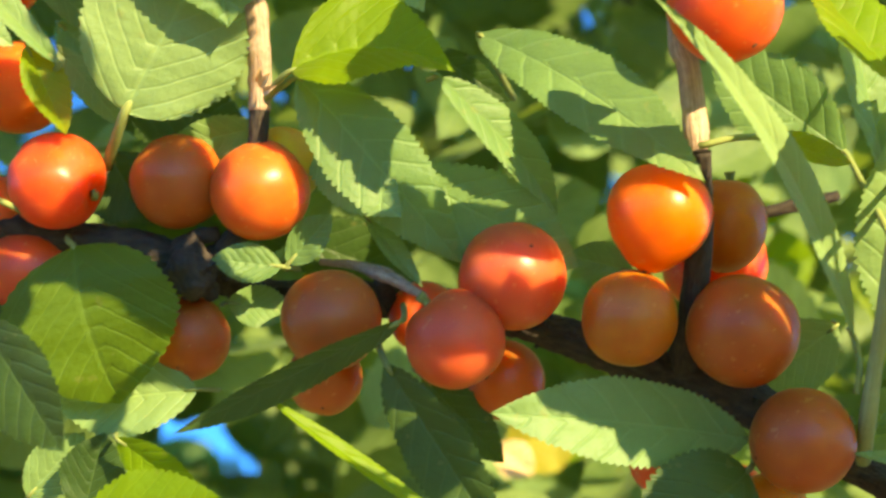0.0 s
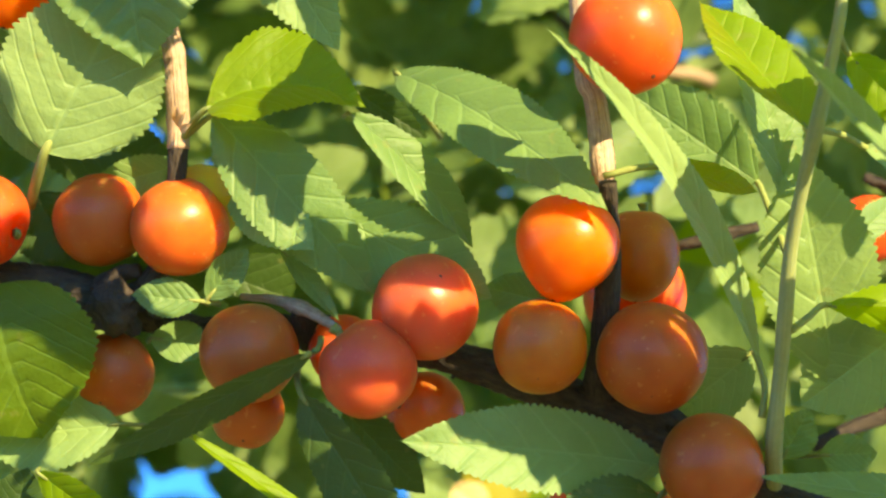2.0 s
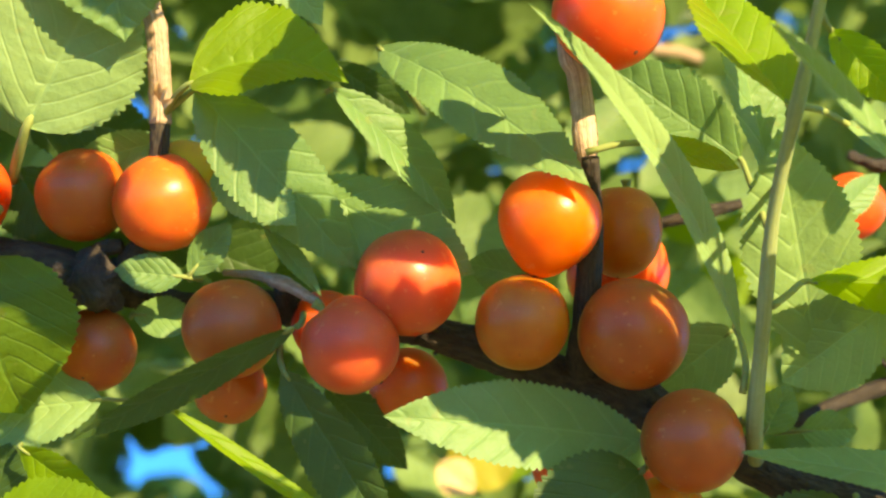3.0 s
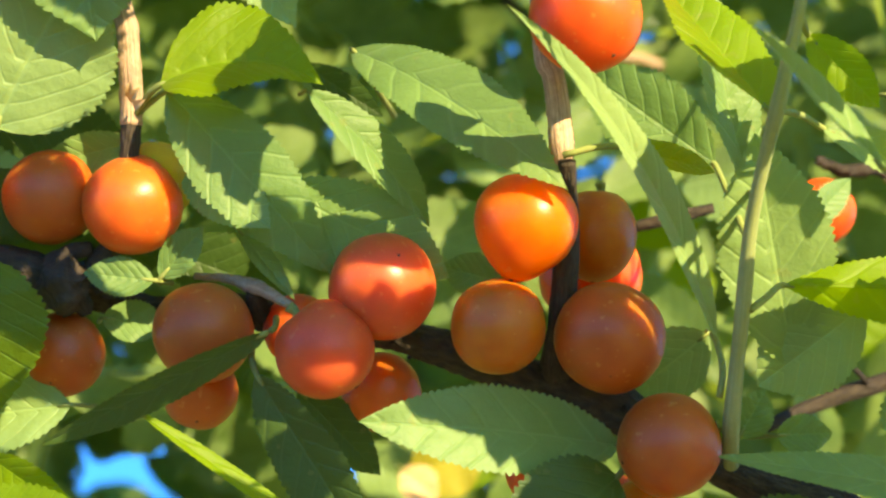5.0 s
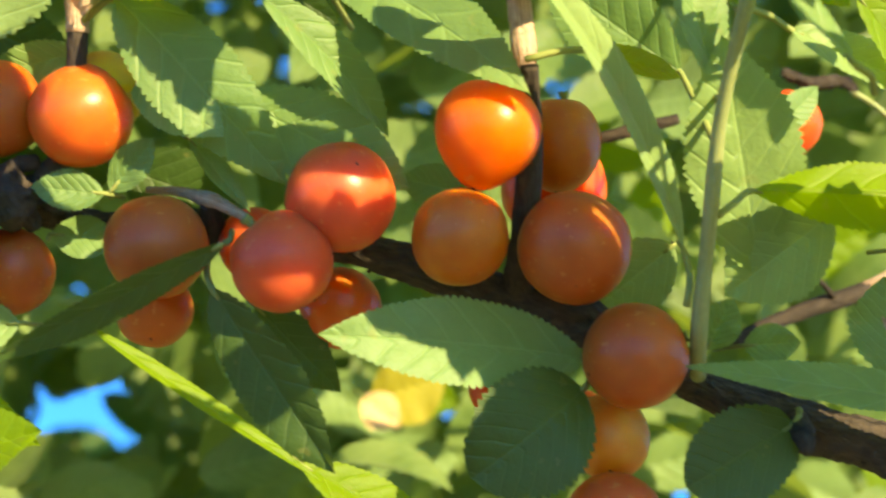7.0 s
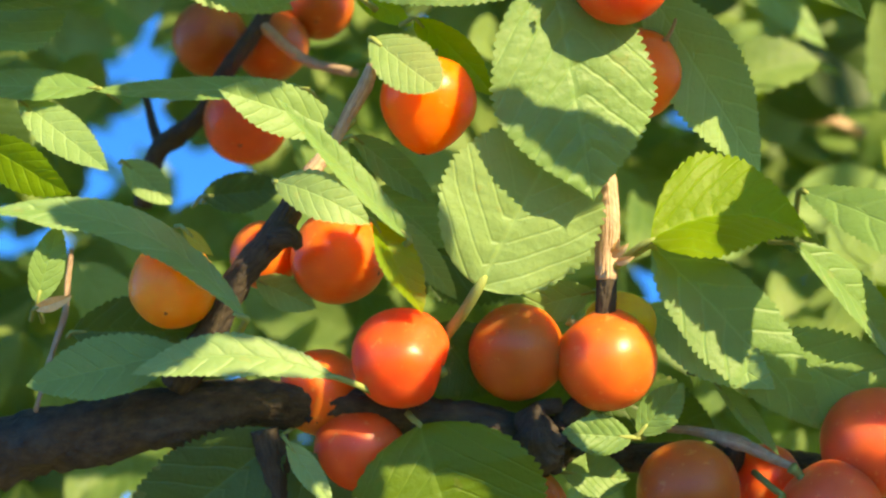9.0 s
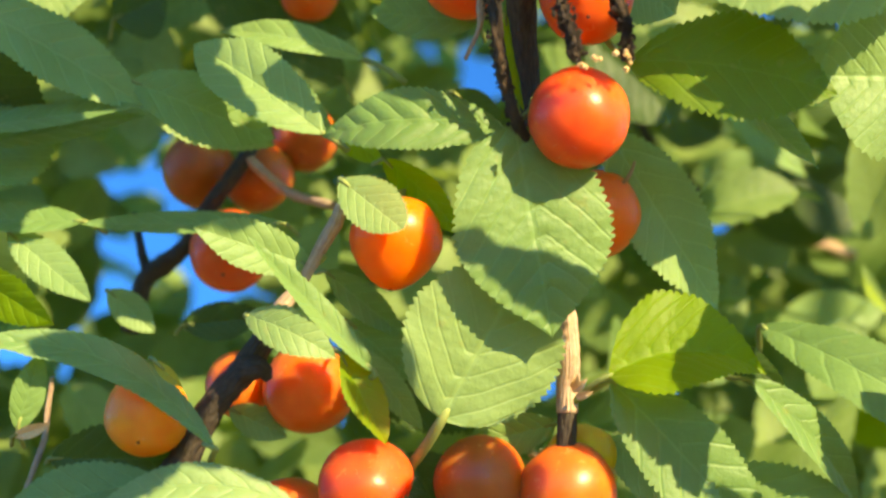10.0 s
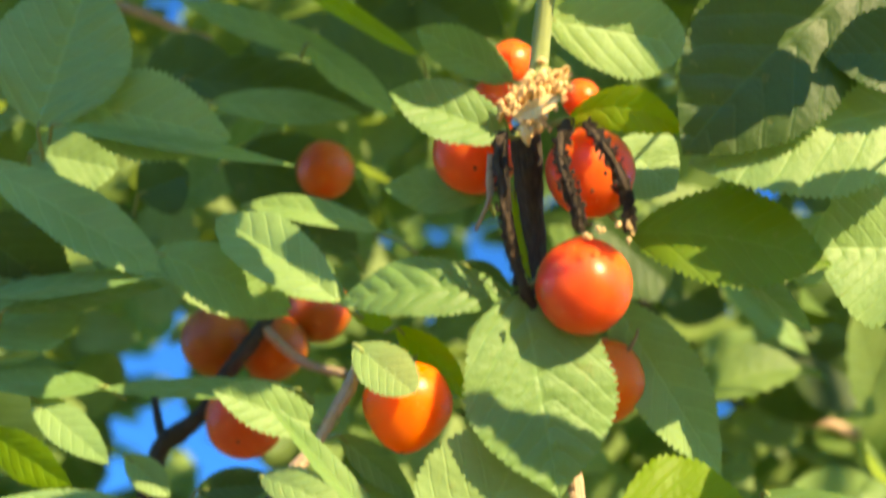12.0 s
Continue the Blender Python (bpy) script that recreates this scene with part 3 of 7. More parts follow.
leaf(left_shoot, (-30.5, -41.0, 12.2), (-41.8, -40.0, 9.4), 4.7, 0, PALE_LIT)
leaf(left_shoot, (-39.9, -56.0, 93.2), (-22.1, -60.0, 79.4), 8.6, -10, LIME, 'bright green young leaf near the shoot tip', stalk=(-34.0, -55.0, 80.3), peak=0.55, fold=10, bend=2.6)
leaf(left_shoot, (-33.1, -47.0, 78.3), (-14.6, -44.0, 76.5), 10.6, 6, PALE_LIT, stalk=(-34.5, -51.0, 70.6), peak=0.55, fold=6)
leaf(left_shoot, (-31.9, -56.0, 63.7), (-19.4, -60.0, 61.3), 5.1, 20, LIME, 'small arched yellow-green leaf', stalk=(-34.7, -53.0, 63.4), peak=0.5, fold=14, arch=1.0, bend=-2.0)
leaf(left_shoot, (-36.8, -46.0, 70.9), (-48.4, -46.0, 77.1), 6.5, 14, GREEN, stalk=(-35.0, -50.0, 67.5), peak=0.55, fold=14)
leaf(left_shoot, (-38.0, -54.0, 62.0), (-51.8, -55.0, 66.6), 7.7, 10, GREEN, 'small leaf half in shade', stalk=(-35.6, -52.0, 63.0), peak=0.5, fold=20)
leaf(left_shoot, (-37.2, -48.0, 57.6), (-35.1, -48.0, 46.7), 2.3, 0, LIME)
leaf(left_shoot, (-39.5, -42.0, 57.8), (-51.9, -38.0, 59.6), 5.9, 10, GREEN, fold=12)
leaf(left_shoot, (-37.1, -52.0, 93.2), (-42.8, -54.0, 103.7), 9.3, 20, GREEN)
leaf(left_shoot, (-24.2, -45.0, 64.2), (-17.1, -44.0, 58.5), 9.5, -10, PALE_LIT, fold=8)
leaf(left_shoot, (-41.9, -34.0, 51.0), (-35.7, -36.0, 46.7), 4.0, 20, DEEP_SHADE)
leaf(left_shoot, (-24.7, -54.0, 51.3), (-4.0, -60.0, 47.0), 12.4, -20, SOFT_SHADE, 'large leaf in soft shade', stalk=(-30.6, -50.0, 57.8), peak=0.5, fold=8, arch=2)
leaf(left_shoot, (-16.3, -52.0, 51.3), (-4.2, -54.0, 40.0), 5.7, -40, GREEN, peak=0.55, fold=20)
leaf(left_shoot, (10.3, -62.0, 65.5), (-20.0, -62.0, 57.2), 15.8, 8, PALE_LIT, "broad leaf crossed by another leaf's shadow", peak=0.5, fold=6, arch=2)
leaf(left_shoot, (3.9, -64.5, 80.5), (-21.1, -64.5, 57.8), 17.0, 0, DEEP_SHADE, 'dark toothed leaf in shade', peak=0.58, fold=6, arch=1, bend=1.6, quilt=1.6)
leaf(left_shoot, (8.0, -67.0, 69.2), (-6.2, -67.0, 68.4), 9.6, 4, DEEP_SHADE, peak=0.5)
leaf(left_shoot, (9.4, -59.0, 49.1), (-5.9, -59.0, 49.1), 17.3, 0, PALE_LIT, peak=0.55)
leaf(left_shoot, (3.2, -58.0, 90.0), (-15.5, -56.0, 91.2), 7.9, 20, PALE_LIT, fold=10)
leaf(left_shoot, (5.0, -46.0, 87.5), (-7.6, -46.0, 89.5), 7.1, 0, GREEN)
leaf(left_shoot, (6.4, -38.0, 91.9), (-15.2, -36.0, 74.9), 13.6, -10, DEEP_SHADE, 'dark leaf in shade', peak=0.5)
# ---- leaves of the right shoot and the green shoot ----
leaf(right_shoot, (-6.2, -38.0, 23.2), (16.4, -59.5, 6.5), 8.9, -18, GREEN, 'long arched leaf over a glowing cherry', stalk=(-1.0, -20.0, 17.0), peak=0.55, fold=14, arch=3.0)
leaf(right_shoot, (22.9, -54.0, 11.4), (33.8, -50.0, 8.9), 4.3, -40, LIME, stalk=(16.4, -55.0, 10.3), peak=0.5, fold=20)
leaf(right_shoot, (36.3, -38.0, 10.4), (20.8, -36.0, 21.7), 10.0, -10, GREEN, stalk=(34.5, -62.0, 1.3), peak=0.5, fold=14)
leaf(green_shoot, (32.5, -57.0, -9.3), (9.5, -67.0, 24.2), 4.8, 34, PALE_LIT, 'long narrow leaf seen nearly edge on', stalk=(32.3, -59.0, -14.7), peak=0.4, fold=26, arch=0.5, bend=3.6)
leaf(green_shoot, (35.4, -67.0, 13.9), (26.5, -55.0, 28.8), 10.3, 36, LIME, stalk=(34.6, -72.0, 13.7), peak=0.45, fold=24)
leaf(green_shoot, (36.2, -55.0, 6.7), (30.6, -53.0, 30.4), 7.8, 30, GREEN, stalk=(33.8, -68.0, 5.3), peak=0.5, fold=24)
leaf(green_shoot, (42.9, -78.0, 8.0), (30.0, -80.0, 20.8), 4.6, 48, GREEN, stalk=(46.0, -74.0, 5.9), peak=0.5, fold=24)
leaf(green_shoot, (40.3, -62.0, 22.4), (47.1, -64.0, 14.8), 5.1, 20, LIME, stalk=(36.4, -73.0, 22.9), peak=0.5, fold=24)
leaf(green_shoot, (38.5, -59.0, -3.1), (69.5, -59.0, -6.4), 8.7, -10, LIME, 'bright green leaf folded over its rib on a curved stalk', stalk=(34.2, -64.0, -5.4), butt=1.1, peak=0.42, fold=-38, arch=1.0, bend=-1.0)
leaf(green_shoot, (63.7, -62.0, -25.2), (31.9, -59.0, -20.7), 5.8, 50, GREEN, 'leaf seen nearly edge on', peak=0.45, fold=16)
leaf(green_shoot, (41.9, -52.0, -12.1), (36.5, -56.0, 12.8), 12.5, 0, PALE_LIT, peak=0.5)
leaf(green_shoot, (48.9, -54.0, -5.5), (38.0, -52.0, -14.2), 9.9, 8, PALE_LIT, 'pale leaf with dark shadow patches', stalk=(53.4, -46.0, -2.9), peak=0.5, fold=10)
leaf(green_shoot, (43.6, -56.0, 13.4), (59.2, -58.0, 6.1), 6.2, -34, PALE_LIT, stalk=(36.0, -65.0, 14.6), peak=0.5, fold=20)
leaf(green_shoot, (49.8, -58.0, 16.7), (62.5, -58.0, 0.9), 7.3, -24, LIME, peak=0.5, fold=22)
leaf(green_shoot, (46.7, -40.0, 3.5), (53.1, -36.0, 8.9), 3.8, 0, GREEN)
leaf(green_shoot, (36.0, -52.0, -19.9), (38.7, -53.0, -14.4), 4.6, -10, GREEN, wave=1.8, quilt=2.6)
leaf(green_shoot, (40.1, -52.0, -19.5), (45.7, -54.0, -19.0), 4.6, -10, GREEN, 'small crinkled leaf', wave=1.8, fold=24, quilt=2.6)
leaf(green_shoot, (58.7, -48.0, -24.1), (57.4, -46.0, -12.6), 10.6, 6, GREEN, 'leaf with a small brown husk stuck on it', peak=0.5)
leaf(green_shoot, (67.9, -46.0, -22.6), (59.9, -50.0, -23.8), 7.2, 0, GREEN)
leaf(green_shoot, (54.9, -58.0, -9.0), (65.2, -58.0, -11.1), 3.9, -30, PALE_LIT)
leaf(green_shoot, (44.3, -56.0, -27.3), (32.2, -60.0, -32.9), 9.6, 14, DEEP_SHADE, 'dark shaded leaf under the branch', stalk=(45.5, -54.0, -26.1), butt=0.5, point=0.6, peak=0.5)
# ---- leaves of the main branch ----
leaf(main, (-50.3, -46.0, -1.4), (-44.5, -48.0, -18.4), 21.2, 8, SOFT_SHADE, 'broad dark leaf with patches of sun', stalk=(-51.4, -44.0, -0.5), butt=0.5, peak=0.45, fold=8, arch=2.5)
leaf(main, (-36.7, -45.0, -17.1), (-52.6, -45.0, -18.9), 9.3, 18, PALE_LIT, peak=0.5)
leaf(main, (-44.7, -50.0, -21.8), (-33.4, -52.0, -29.1), 5.7, 20, LIME, peak=0.45, fold=20)
leaf(main, (-48.7, -47.0, -30.7), (-46.6, -47.0, -21.7), 7.4, 0, DEEP_SHADE)
leaf(main, (-55.7, -44.0, -29.6), (-49.4, -44.0, -22.2), 6.0, 0, PALE_LIT)
leaf(main, (-56.5, -60.0, -8.0), (-46.9, -64.0, -20.8), 9.5, 20, DEEP_SHADE, peak=0.5)
leaf(main, (-47.7, -56.0, -31.7), (-32.0, -58.0, -26.6), 11.0, -34, LIME, peak=0.45, fold=26)
leaf(main, (-27.5, -46.0, -3.3), (-35.2, -46.5, -2.5), 4.4, 8, GREEN, 'small crinkled leaf with sun flecks', stalk=(-25.8, -44.0, -3.7), thick=0.32, wave=1.4, quilt=2.6)
leaf(main, (-26.8, -46.0, -3.0), (-22.0, -47.0, 2.6), 4.4, -12, GREEN, stalk=(-27.1, -44.0, -3.7), thick=0.32, wave=1.0, fold=20)
leaf(main, (-14.1, -56.0, -8.2), (-36.8, -60.0, -19.6), 4.7, -38, DEEP_SHADE, 'narrow leaf seen nearly edge on', stalk=(-14.1, -46.0, -7.4), peak=0.5, fold=24)
leaf(main, (-15.8, -52.0, -13.0), (-3.1, -57.0, -31.6), 8.2, 22, DEEP_SHADE, 'dark hanging leaf', stalk=(-17.0, -42.0, -10.2), peak=0.5, fold=20)
leaf(main, (-28.0, -56.0, -16.4), (-4.3, -56.0, -32.7), 2.5, -54, LIME, 'bright narrow leaf seen nearly edge on', peak=0.45, fold=26)
leaf(main, (-6.8, -52.0, -31.4), (10.4, -50.0, -42.5), 6.5, -40, LIME, fold=20)
leaf(main, (24.0, -48.0, -21.2), (-4.9, -58.0, -17.3), 9.4, 22, GREEN, 'broad leaf with a strip of sun', stalk=(25.3, -44.0, -20.3), peak=0.5, fold=14, arch=1.5)
leaf(main, (22.8, -53.0, -23.8), (10.6, -58.0, -32.1), 12.3, 6, DEEP_SHADE, 'round dark toothed leaf in shade', stalk=(24.4, -48.0, -23.0), butt=0.5, point=0.6, peak=0.5, fold=8, arch=2)
leaf(main, (-11.9, -42.0, -15.7), (-2.5, -42.0, -25.4), 6.1, 0, DEEP_SHADE)
leaf(main, (34.8, -42.0, -9.2), (25.8, -41.0, -16.6), 8.4, 0, PALE_LIT)
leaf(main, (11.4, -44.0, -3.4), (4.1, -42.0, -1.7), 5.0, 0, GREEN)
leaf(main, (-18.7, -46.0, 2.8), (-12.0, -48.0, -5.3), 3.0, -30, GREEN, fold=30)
leaf(main, (-59.2, -50.0, 4.2), (-79.6, -52.0, 5.1), 4.7, 30, PALE_LIT, 'long leaf with a yellow blotch', stalk=(-53.5, -46.0, 1.0), peak=0.58, fold=10, arch=1.0, bend=1.8)
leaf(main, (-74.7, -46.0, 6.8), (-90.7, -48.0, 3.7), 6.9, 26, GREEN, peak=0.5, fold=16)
leaf(main, (-64.4, -44.0, -2.2), (-82.7, -44.0, -16.2), 11.6, 10, DEEP_SHADE, peak=0.5)
leaf(main, (-63.6, -43.0, -4.4), (-54.1, -45.0, -18.8), 9.2, -10, DEEP_SHADE, peak=0.5)
leaf(main, (-64.3, -47.0, -2.7), (-59.6, -48.0, -9.5), 3.0, -30, PALE_LIT)
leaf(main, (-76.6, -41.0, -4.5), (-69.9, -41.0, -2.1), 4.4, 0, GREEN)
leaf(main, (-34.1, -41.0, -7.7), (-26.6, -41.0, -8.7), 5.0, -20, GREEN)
leaf(main, (-47.8, -40.0, 8.9), (-42.8, -40.0, 0.7), 9.4, 0, DEEP_SHADE)
leaf(main, (-49.6, -34.0, 0.9), (-32.7, -34.0, -3.0), 8.3, 0, DEEP_SHADE)
leaf(main, (-40.3, -32.0, -1.4), (-26.3, -32.0, 0.9), 7.1, 0, DEEP_SHADE)
leaf(main, (-28.9, -28.0, -0.1), (-13.1, -28.0, -5.9), 9.3, 0, DEEP_SHADE)
leaf(main, (-8.1, 75.0, -39.3), (7.8, 75.0, -49.3), 11.7, 0, PALE_LIT)
leaf(main, (-5.1, 75.0, -59.8), (20.6, 75.0, -53.8), 13.9, 0, PALE_LIT)
leaf(main, (3.5, 75.0, -40.6), (20.7, 75.0, -44.1), 9.6, 0, LIME)
leaf(main, (52.3, 75.0, -57.8), (73.5, 75.0, -53.8), 11.7, 0, PALE_LIT)
leaf(main, (81.4, 75.0, -58.4), (98.5, 75.0, -66.6), 11.7, 0, PALE_LIT)
leaf(main, (98.4, 75.0, -57.6), (116.8, 75.0, -64.8), 10.7, 0, LIME)
leaf(main, (-59.5, 75.0, -61.8), (-38.8, 75.0, -59.1), 12.8, 0, PALE_LIT)
leaf(main, (3.4, 75.0, -64.3), (-11.6, 75.0, -67.2), 10.7, 0, LIME)
leaf(right_branch, (30.0, 80.0, 21.6), (53.0, 80.0, 26.1), 13.0, 0, PALE_LIT)
leaf(right_branch, (43.5, 75.0, 2.1), (60.9, 75.0, 8.5), 11.7, 0, LIME)
leaf(right_branch, (10.5, 80.0, 19.4), (25.6, 80.0, 16.2), 11.9, 0, PALE_LIT)
leaf(right_branch, (82.9, 70.0, -16.2), (113.9, 70.0, -7.8), 19.9, 0, LIME)
leaf(right_branch, (87.5, 70.0, -41.2), (114.3, 70.0, -31.7), 15.7, 0, PALE_LIT)
leaf(right_branch, (50.2, 70.0, -8.6), (61.0, 70.0, -6.5), 12.6, 0, LIME)
# ---- leaves of the left and far branches ----
leaf(left_branch, (-68.1, -51.0, 10.4), (-94.7, -52.0, 21.2), 4.3, 30, GREEN, 'long leaf in half shade', stalk=(-69.1, -44.0, 8.6), peak=0.5, fold=14, bend=4.8)
leaf(left_branch, (-82.5, -38.0, 20.3), (-94.9, -38.0, 22.0), 3.8, 30, PALE_LIT)
leaf(left_branch, (-51.3, -49.0, 18.1), (-65.0, -52.0, 32.8), 3.6, 34, GREEN, 'pointed narrow leaf folded along its rib', stalk=(-53.9, -45.0, 16.4), peak=0.4, fold=30)
leaf(left_branch, (-55.0, -48.0, 20.2), (-50.2, -50.0, 10.6), 5.3, -34, LIME, fold=26)
leaf(left_branch, (-58.2, -44.0, 29.9), (-70.8, -49.5, 33.8), 5.6, 8, PALE_LIT, stalk=(-56.8, -45.0, 31.0), peak=0.5, fold=16)
leaf(left_branch, (-65.2, -48.0, 24.4), (-55.4, -51.0, 19.8), 4.9, -14, PALE_LIT, 'short curled leaf on a cherry', stalk=(-64.1, -45.0, 23.8), peak=0.5, fold=12, arch=2)
leaf(left_branch, (-55.1, -49.0, 39.0), (-48.5, -53.0, 33.3), 5.9, -12, PALE_LIT, 'small blunt leaf over an orange cherry', stalk=(-54.8, -46.0, 37.0), point=0.6, peak=0.5, fold=12)
leaf(left_branch, (-56.8, -40.0, 29.5), (-47.6, -38.0, 21.9), 4.4, -26, GREEN)
leaf(left_branch, (-54.2, -38.0, 23.9), (-46.7, -38.0, 17.1), 6.0, 0, GREEN)
leaf(left_branch, (-53.1, -42.0, 20.7), (-45.7, -41.0, 11.5), 3.7, -20, PALE_LIT)
leaf(left_branch, (-67.6, -38.0, 13.9), (-61.0, -38.0, 10.6), 3.8, 0, PALE_LIT)
leaf(left_branch, (-61.6, -30.0, 35.5), (-86.6, -28.0, 35.5), 3.9, 40, GREEN)
leaf(left_branch, (-85.5, -28.0, 35.8), (-102.8, -28.0, 36.2), 5.4, 44, GREEN)
leaf(left_branch, (-94.6, -28.0, 34.5), (-84.1, -32.0, 26.1), 5.1, -18, PALE_LIT)
leaf(left_branch, (-98.8, -34.0, 30.1), (-88.0, -34.0, 23.4), 6.0, 26, LIME)
leaf(left_branch, (-84.0, -20.0, 27.8), (-78.1, -20.0, 22.4), 4.2, -10, PALE_LIT)
leaf(left_branch, (-91.6, -36.0, 11.5), (-89.1, -36.0, 20.4), 3.9, 20, GREEN)
leaf(left_branch, (-87.2, -40.0, 8.6), (-70.6, -40.0, 8.4), 8.2, 0, DEEP_SHADE)
leaf(left_branch, (-74.7, -20.0, 23.4), (-64.9, -20.0, 24.3), 4.9, 0, DEEP_SHADE)
leaf(left_branch, (-73.8, -16.0, 24.0), (-64.6, -16.0, 24.7), 4.3, 0, DEEP_SHADE)
leaf(far_branch, (-47.0, 20.0, 113.5), (-77.4, 20.0, 120.0), 18.8, 10, DEEP_SHADE, 'large dark leaf in shade')
leaf(far_branch, (-30.9, 10.0, 114.9), (-54.6, 12.0, 110.4), 14.7, 0, DEEP_SHADE)
leaf(far_branch, (-43.5, 16.0, 87.9), (-73.1, 20.0, 97.4), 16.9, 10, DEEP_SHADE)
leaf(far_branch, (-75.8, 16.0, 75.6), (-52.5, 16.0, 67.5), 15.9, 0, DEEP_SHADE)
leaf(far_branch, (-86.8, 22.0, 114.6), (-106.6, 22.0, 118.3), 15.4, 0, DEEP_SHADE)
leaf(far_branch, (-107.9, 16.0, 113.0), (-90.7, 16.0, 115.5), 13.2, 0, DEEP_SHADE)
leaf(far_branch, (-108.2, 10.0, 108.8), (-122.5, 10.0, 111.4), 12.9, 0, DEEP_SHADE)
leaf(far_branch, (-74.3, 30.0, 119.9), (-93.4, 30.0, 122.8), 12.1, 0, DEEP_SHADE)
leaf(far_branch, (-87.9, 10.0, 86.8), (-74.0, 10.0, 89.7), 12.0, 0, DEEP_SHADE)
leaf(far_branch, (-54.3, 10.0, 59.4), (-68.2, 10.0, 66.3), 10.3, 0, DEEP_SHADE)
leaf(far_branch, (4.4, 70.0, 66.1), (18.3, 70.0, 59.7), 12.5, 0, DEEP_SHADE)
leaf(far_branch, (27.1, 60.0, 64.5), (39.6, 60.0, 54.2), 14.1, 0, DEEP_SHADE)
leaf(far_branch, (-112.1, 10.0, 37.4), (-100.3, 10.0, 26.9), 12.3, 0, DEEP_SHADE)
leaf(far_branch, (20.0, 100.0, 56.4), (42.8, 100.0, 52.8), 11.6, 0, PALE_LIT)
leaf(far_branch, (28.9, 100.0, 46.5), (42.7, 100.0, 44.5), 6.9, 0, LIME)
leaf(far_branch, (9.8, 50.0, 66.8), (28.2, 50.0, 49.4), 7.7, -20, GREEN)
leaf(far_branch, (43.4, 70.0, 61.9), (28.2, 70.0, 68.3), 9.4, 0, PALE_LIT)
leaf(far_branch, (33.6, 80.0, 56.4), (52.8, 80.0, 42.8), 17.6, 0, DEEP_SHADE)
leaf(far_branch, (29.2, 90.0, 43.4), (52.0, 90.0, 52.9), 17.1, 0, DEEP_SHADE)
leaf(far_branch, (-93.1, -40.0, 65.5), (-88.0, -38.0, 85.7), 16.6, 0, PALE_LIT, 'large bluish leaf in shade', butt=0.6, peak=0.45, quilt=2.4)
leaf(far_branch, (-91.0, -38.0, 69.7), (-70.4, -36.0, 65.7), 12.3, -14, PALE_LIT, peak=0.45, quilt=2.0)
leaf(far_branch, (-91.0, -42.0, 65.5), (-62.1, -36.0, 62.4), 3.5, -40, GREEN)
leaf(far_branch, (-99.5, -40.0, 61.2), (-77.1, -34.0, 48.5), 8.9, -30, PALE_LIT, peak=0.5, quilt=1.6)
# The next eight dark leaves are added to darken the shaded background.
leaf(far_branch, (-17.4, 35.0, 107.9), (-4.6, 35.0, 125.2), 14.3, 0, DEEP_SHADE)
leaf(far_branch, (-44.3, 40.0, 112.3), (-28.1, 40.0, 102.4), 14.6, 0, DEEP_SHADE)
leaf(far_branch, (-54.5, 45.0, 107.4), (-35.7, 45.0, 125.2), 16.8, 0, DEEP_SHADE)
leaf(far_branch, (-13.1, 40.0, 125.9), (8.7, 40.0, 119.6), 14.6, 0, DEEP_SHADE)
leaf(far_branch, (1.2, 40.0, 114.1), (18.4, 40.0, 123.1), 13.6, 0, DEEP_SHADE)
leaf(far_branch, (-63.1, 50.0, 127.8), (-41.7, 50.0, 132.7), 17.2, 0, DEEP_SHADE)
leaf(far_branch, (-75.3, 35.0, 66.9), (-58.0, 35.0, 57.4), 14.3, 0, DEEP_SHADE)
leaf(far_branch, (-11.7, 45.0, 73.0), (4.1, 45.0, 58.7), 14.9, 0, DEEP_SHADE)
leaf(far_branch, (-79.6, -34.0, 51.9), (-62.7, -32.0, 45.4), 8.4, -14, GREEN, peak=0.5)
leaf(far_branch, (-99.5, -36.0, 45.6), (-77.9, -36.0, 48.8), 4.5, -44, GREEN)
leaf(far_branch, (-56.2, -10.0, 84.0), (-81.7, -6.0, 94.3), 6.0, 24, GREEN)
leaf(far_branch, (-62.0, -16.0, 84.7), (-49.8, -20.0, 73.2), 6.5, -30, GREEN)
leaf(far_branch, (-46.2, -20.0, 81.4), (-71.2, -16.0, 97.7), 5.3, 44, LIME)
leaf(far_branch, (-108.8, -20.0, 96.8), (-90.9, -20.0, 90.2), 5.2, -20, PALE_LIT)
leaf(far_branch, (-98.9, -16.0, 68.4), (-87.0, -16.0, 66.2), 11.4, 0, PALE_LIT)
leaf(far_branch, (-103.6, -30.0, 56.0), (-90.7, -26.0, 46.6), 12.2, 10, DEEP_SHADE)
leaf(far_branch, (-80.6, 0.0, 84.1), (-51.1, 0.0, 80.0), 10.7, -10, DEEP_SHADE)
leaf(far_branch, (-86.0, -4.0, 65.3), (-78.8, -4.0, 68.7), 9.7, 0, DEEP_SHADE)
leaf(far_branch, (-93.4, -30.0, 101.2), (-83.5, -26.0, 99.8), 6.4, -10, LIME)
leaf(far_branch, (-97.2, -20.0, 94.5), (-92.8, -20.0, 98.3), 4.5, 0, PALE_LIT)
leaf(far_branch, (-75.6, -10.0, 77.5), (-54.1, -10.0, 76.3), 6.1, -20, GREEN)
leaf(far_branch, (-101.0, -30.0, 41.4), (-89.7, -26.0, 50.0), 13.5, -10, GREEN)
leaf(far_branch, (-97.5, -34.0, 44.2), (-78.3, -30.0, 48.4), 4.6, -38, GREEN)
leaf(far_branch, (-80.7, -26.0, 52.7), (-63.3, -22.0, 45.8), 8.3, -14, PALE_LIT)
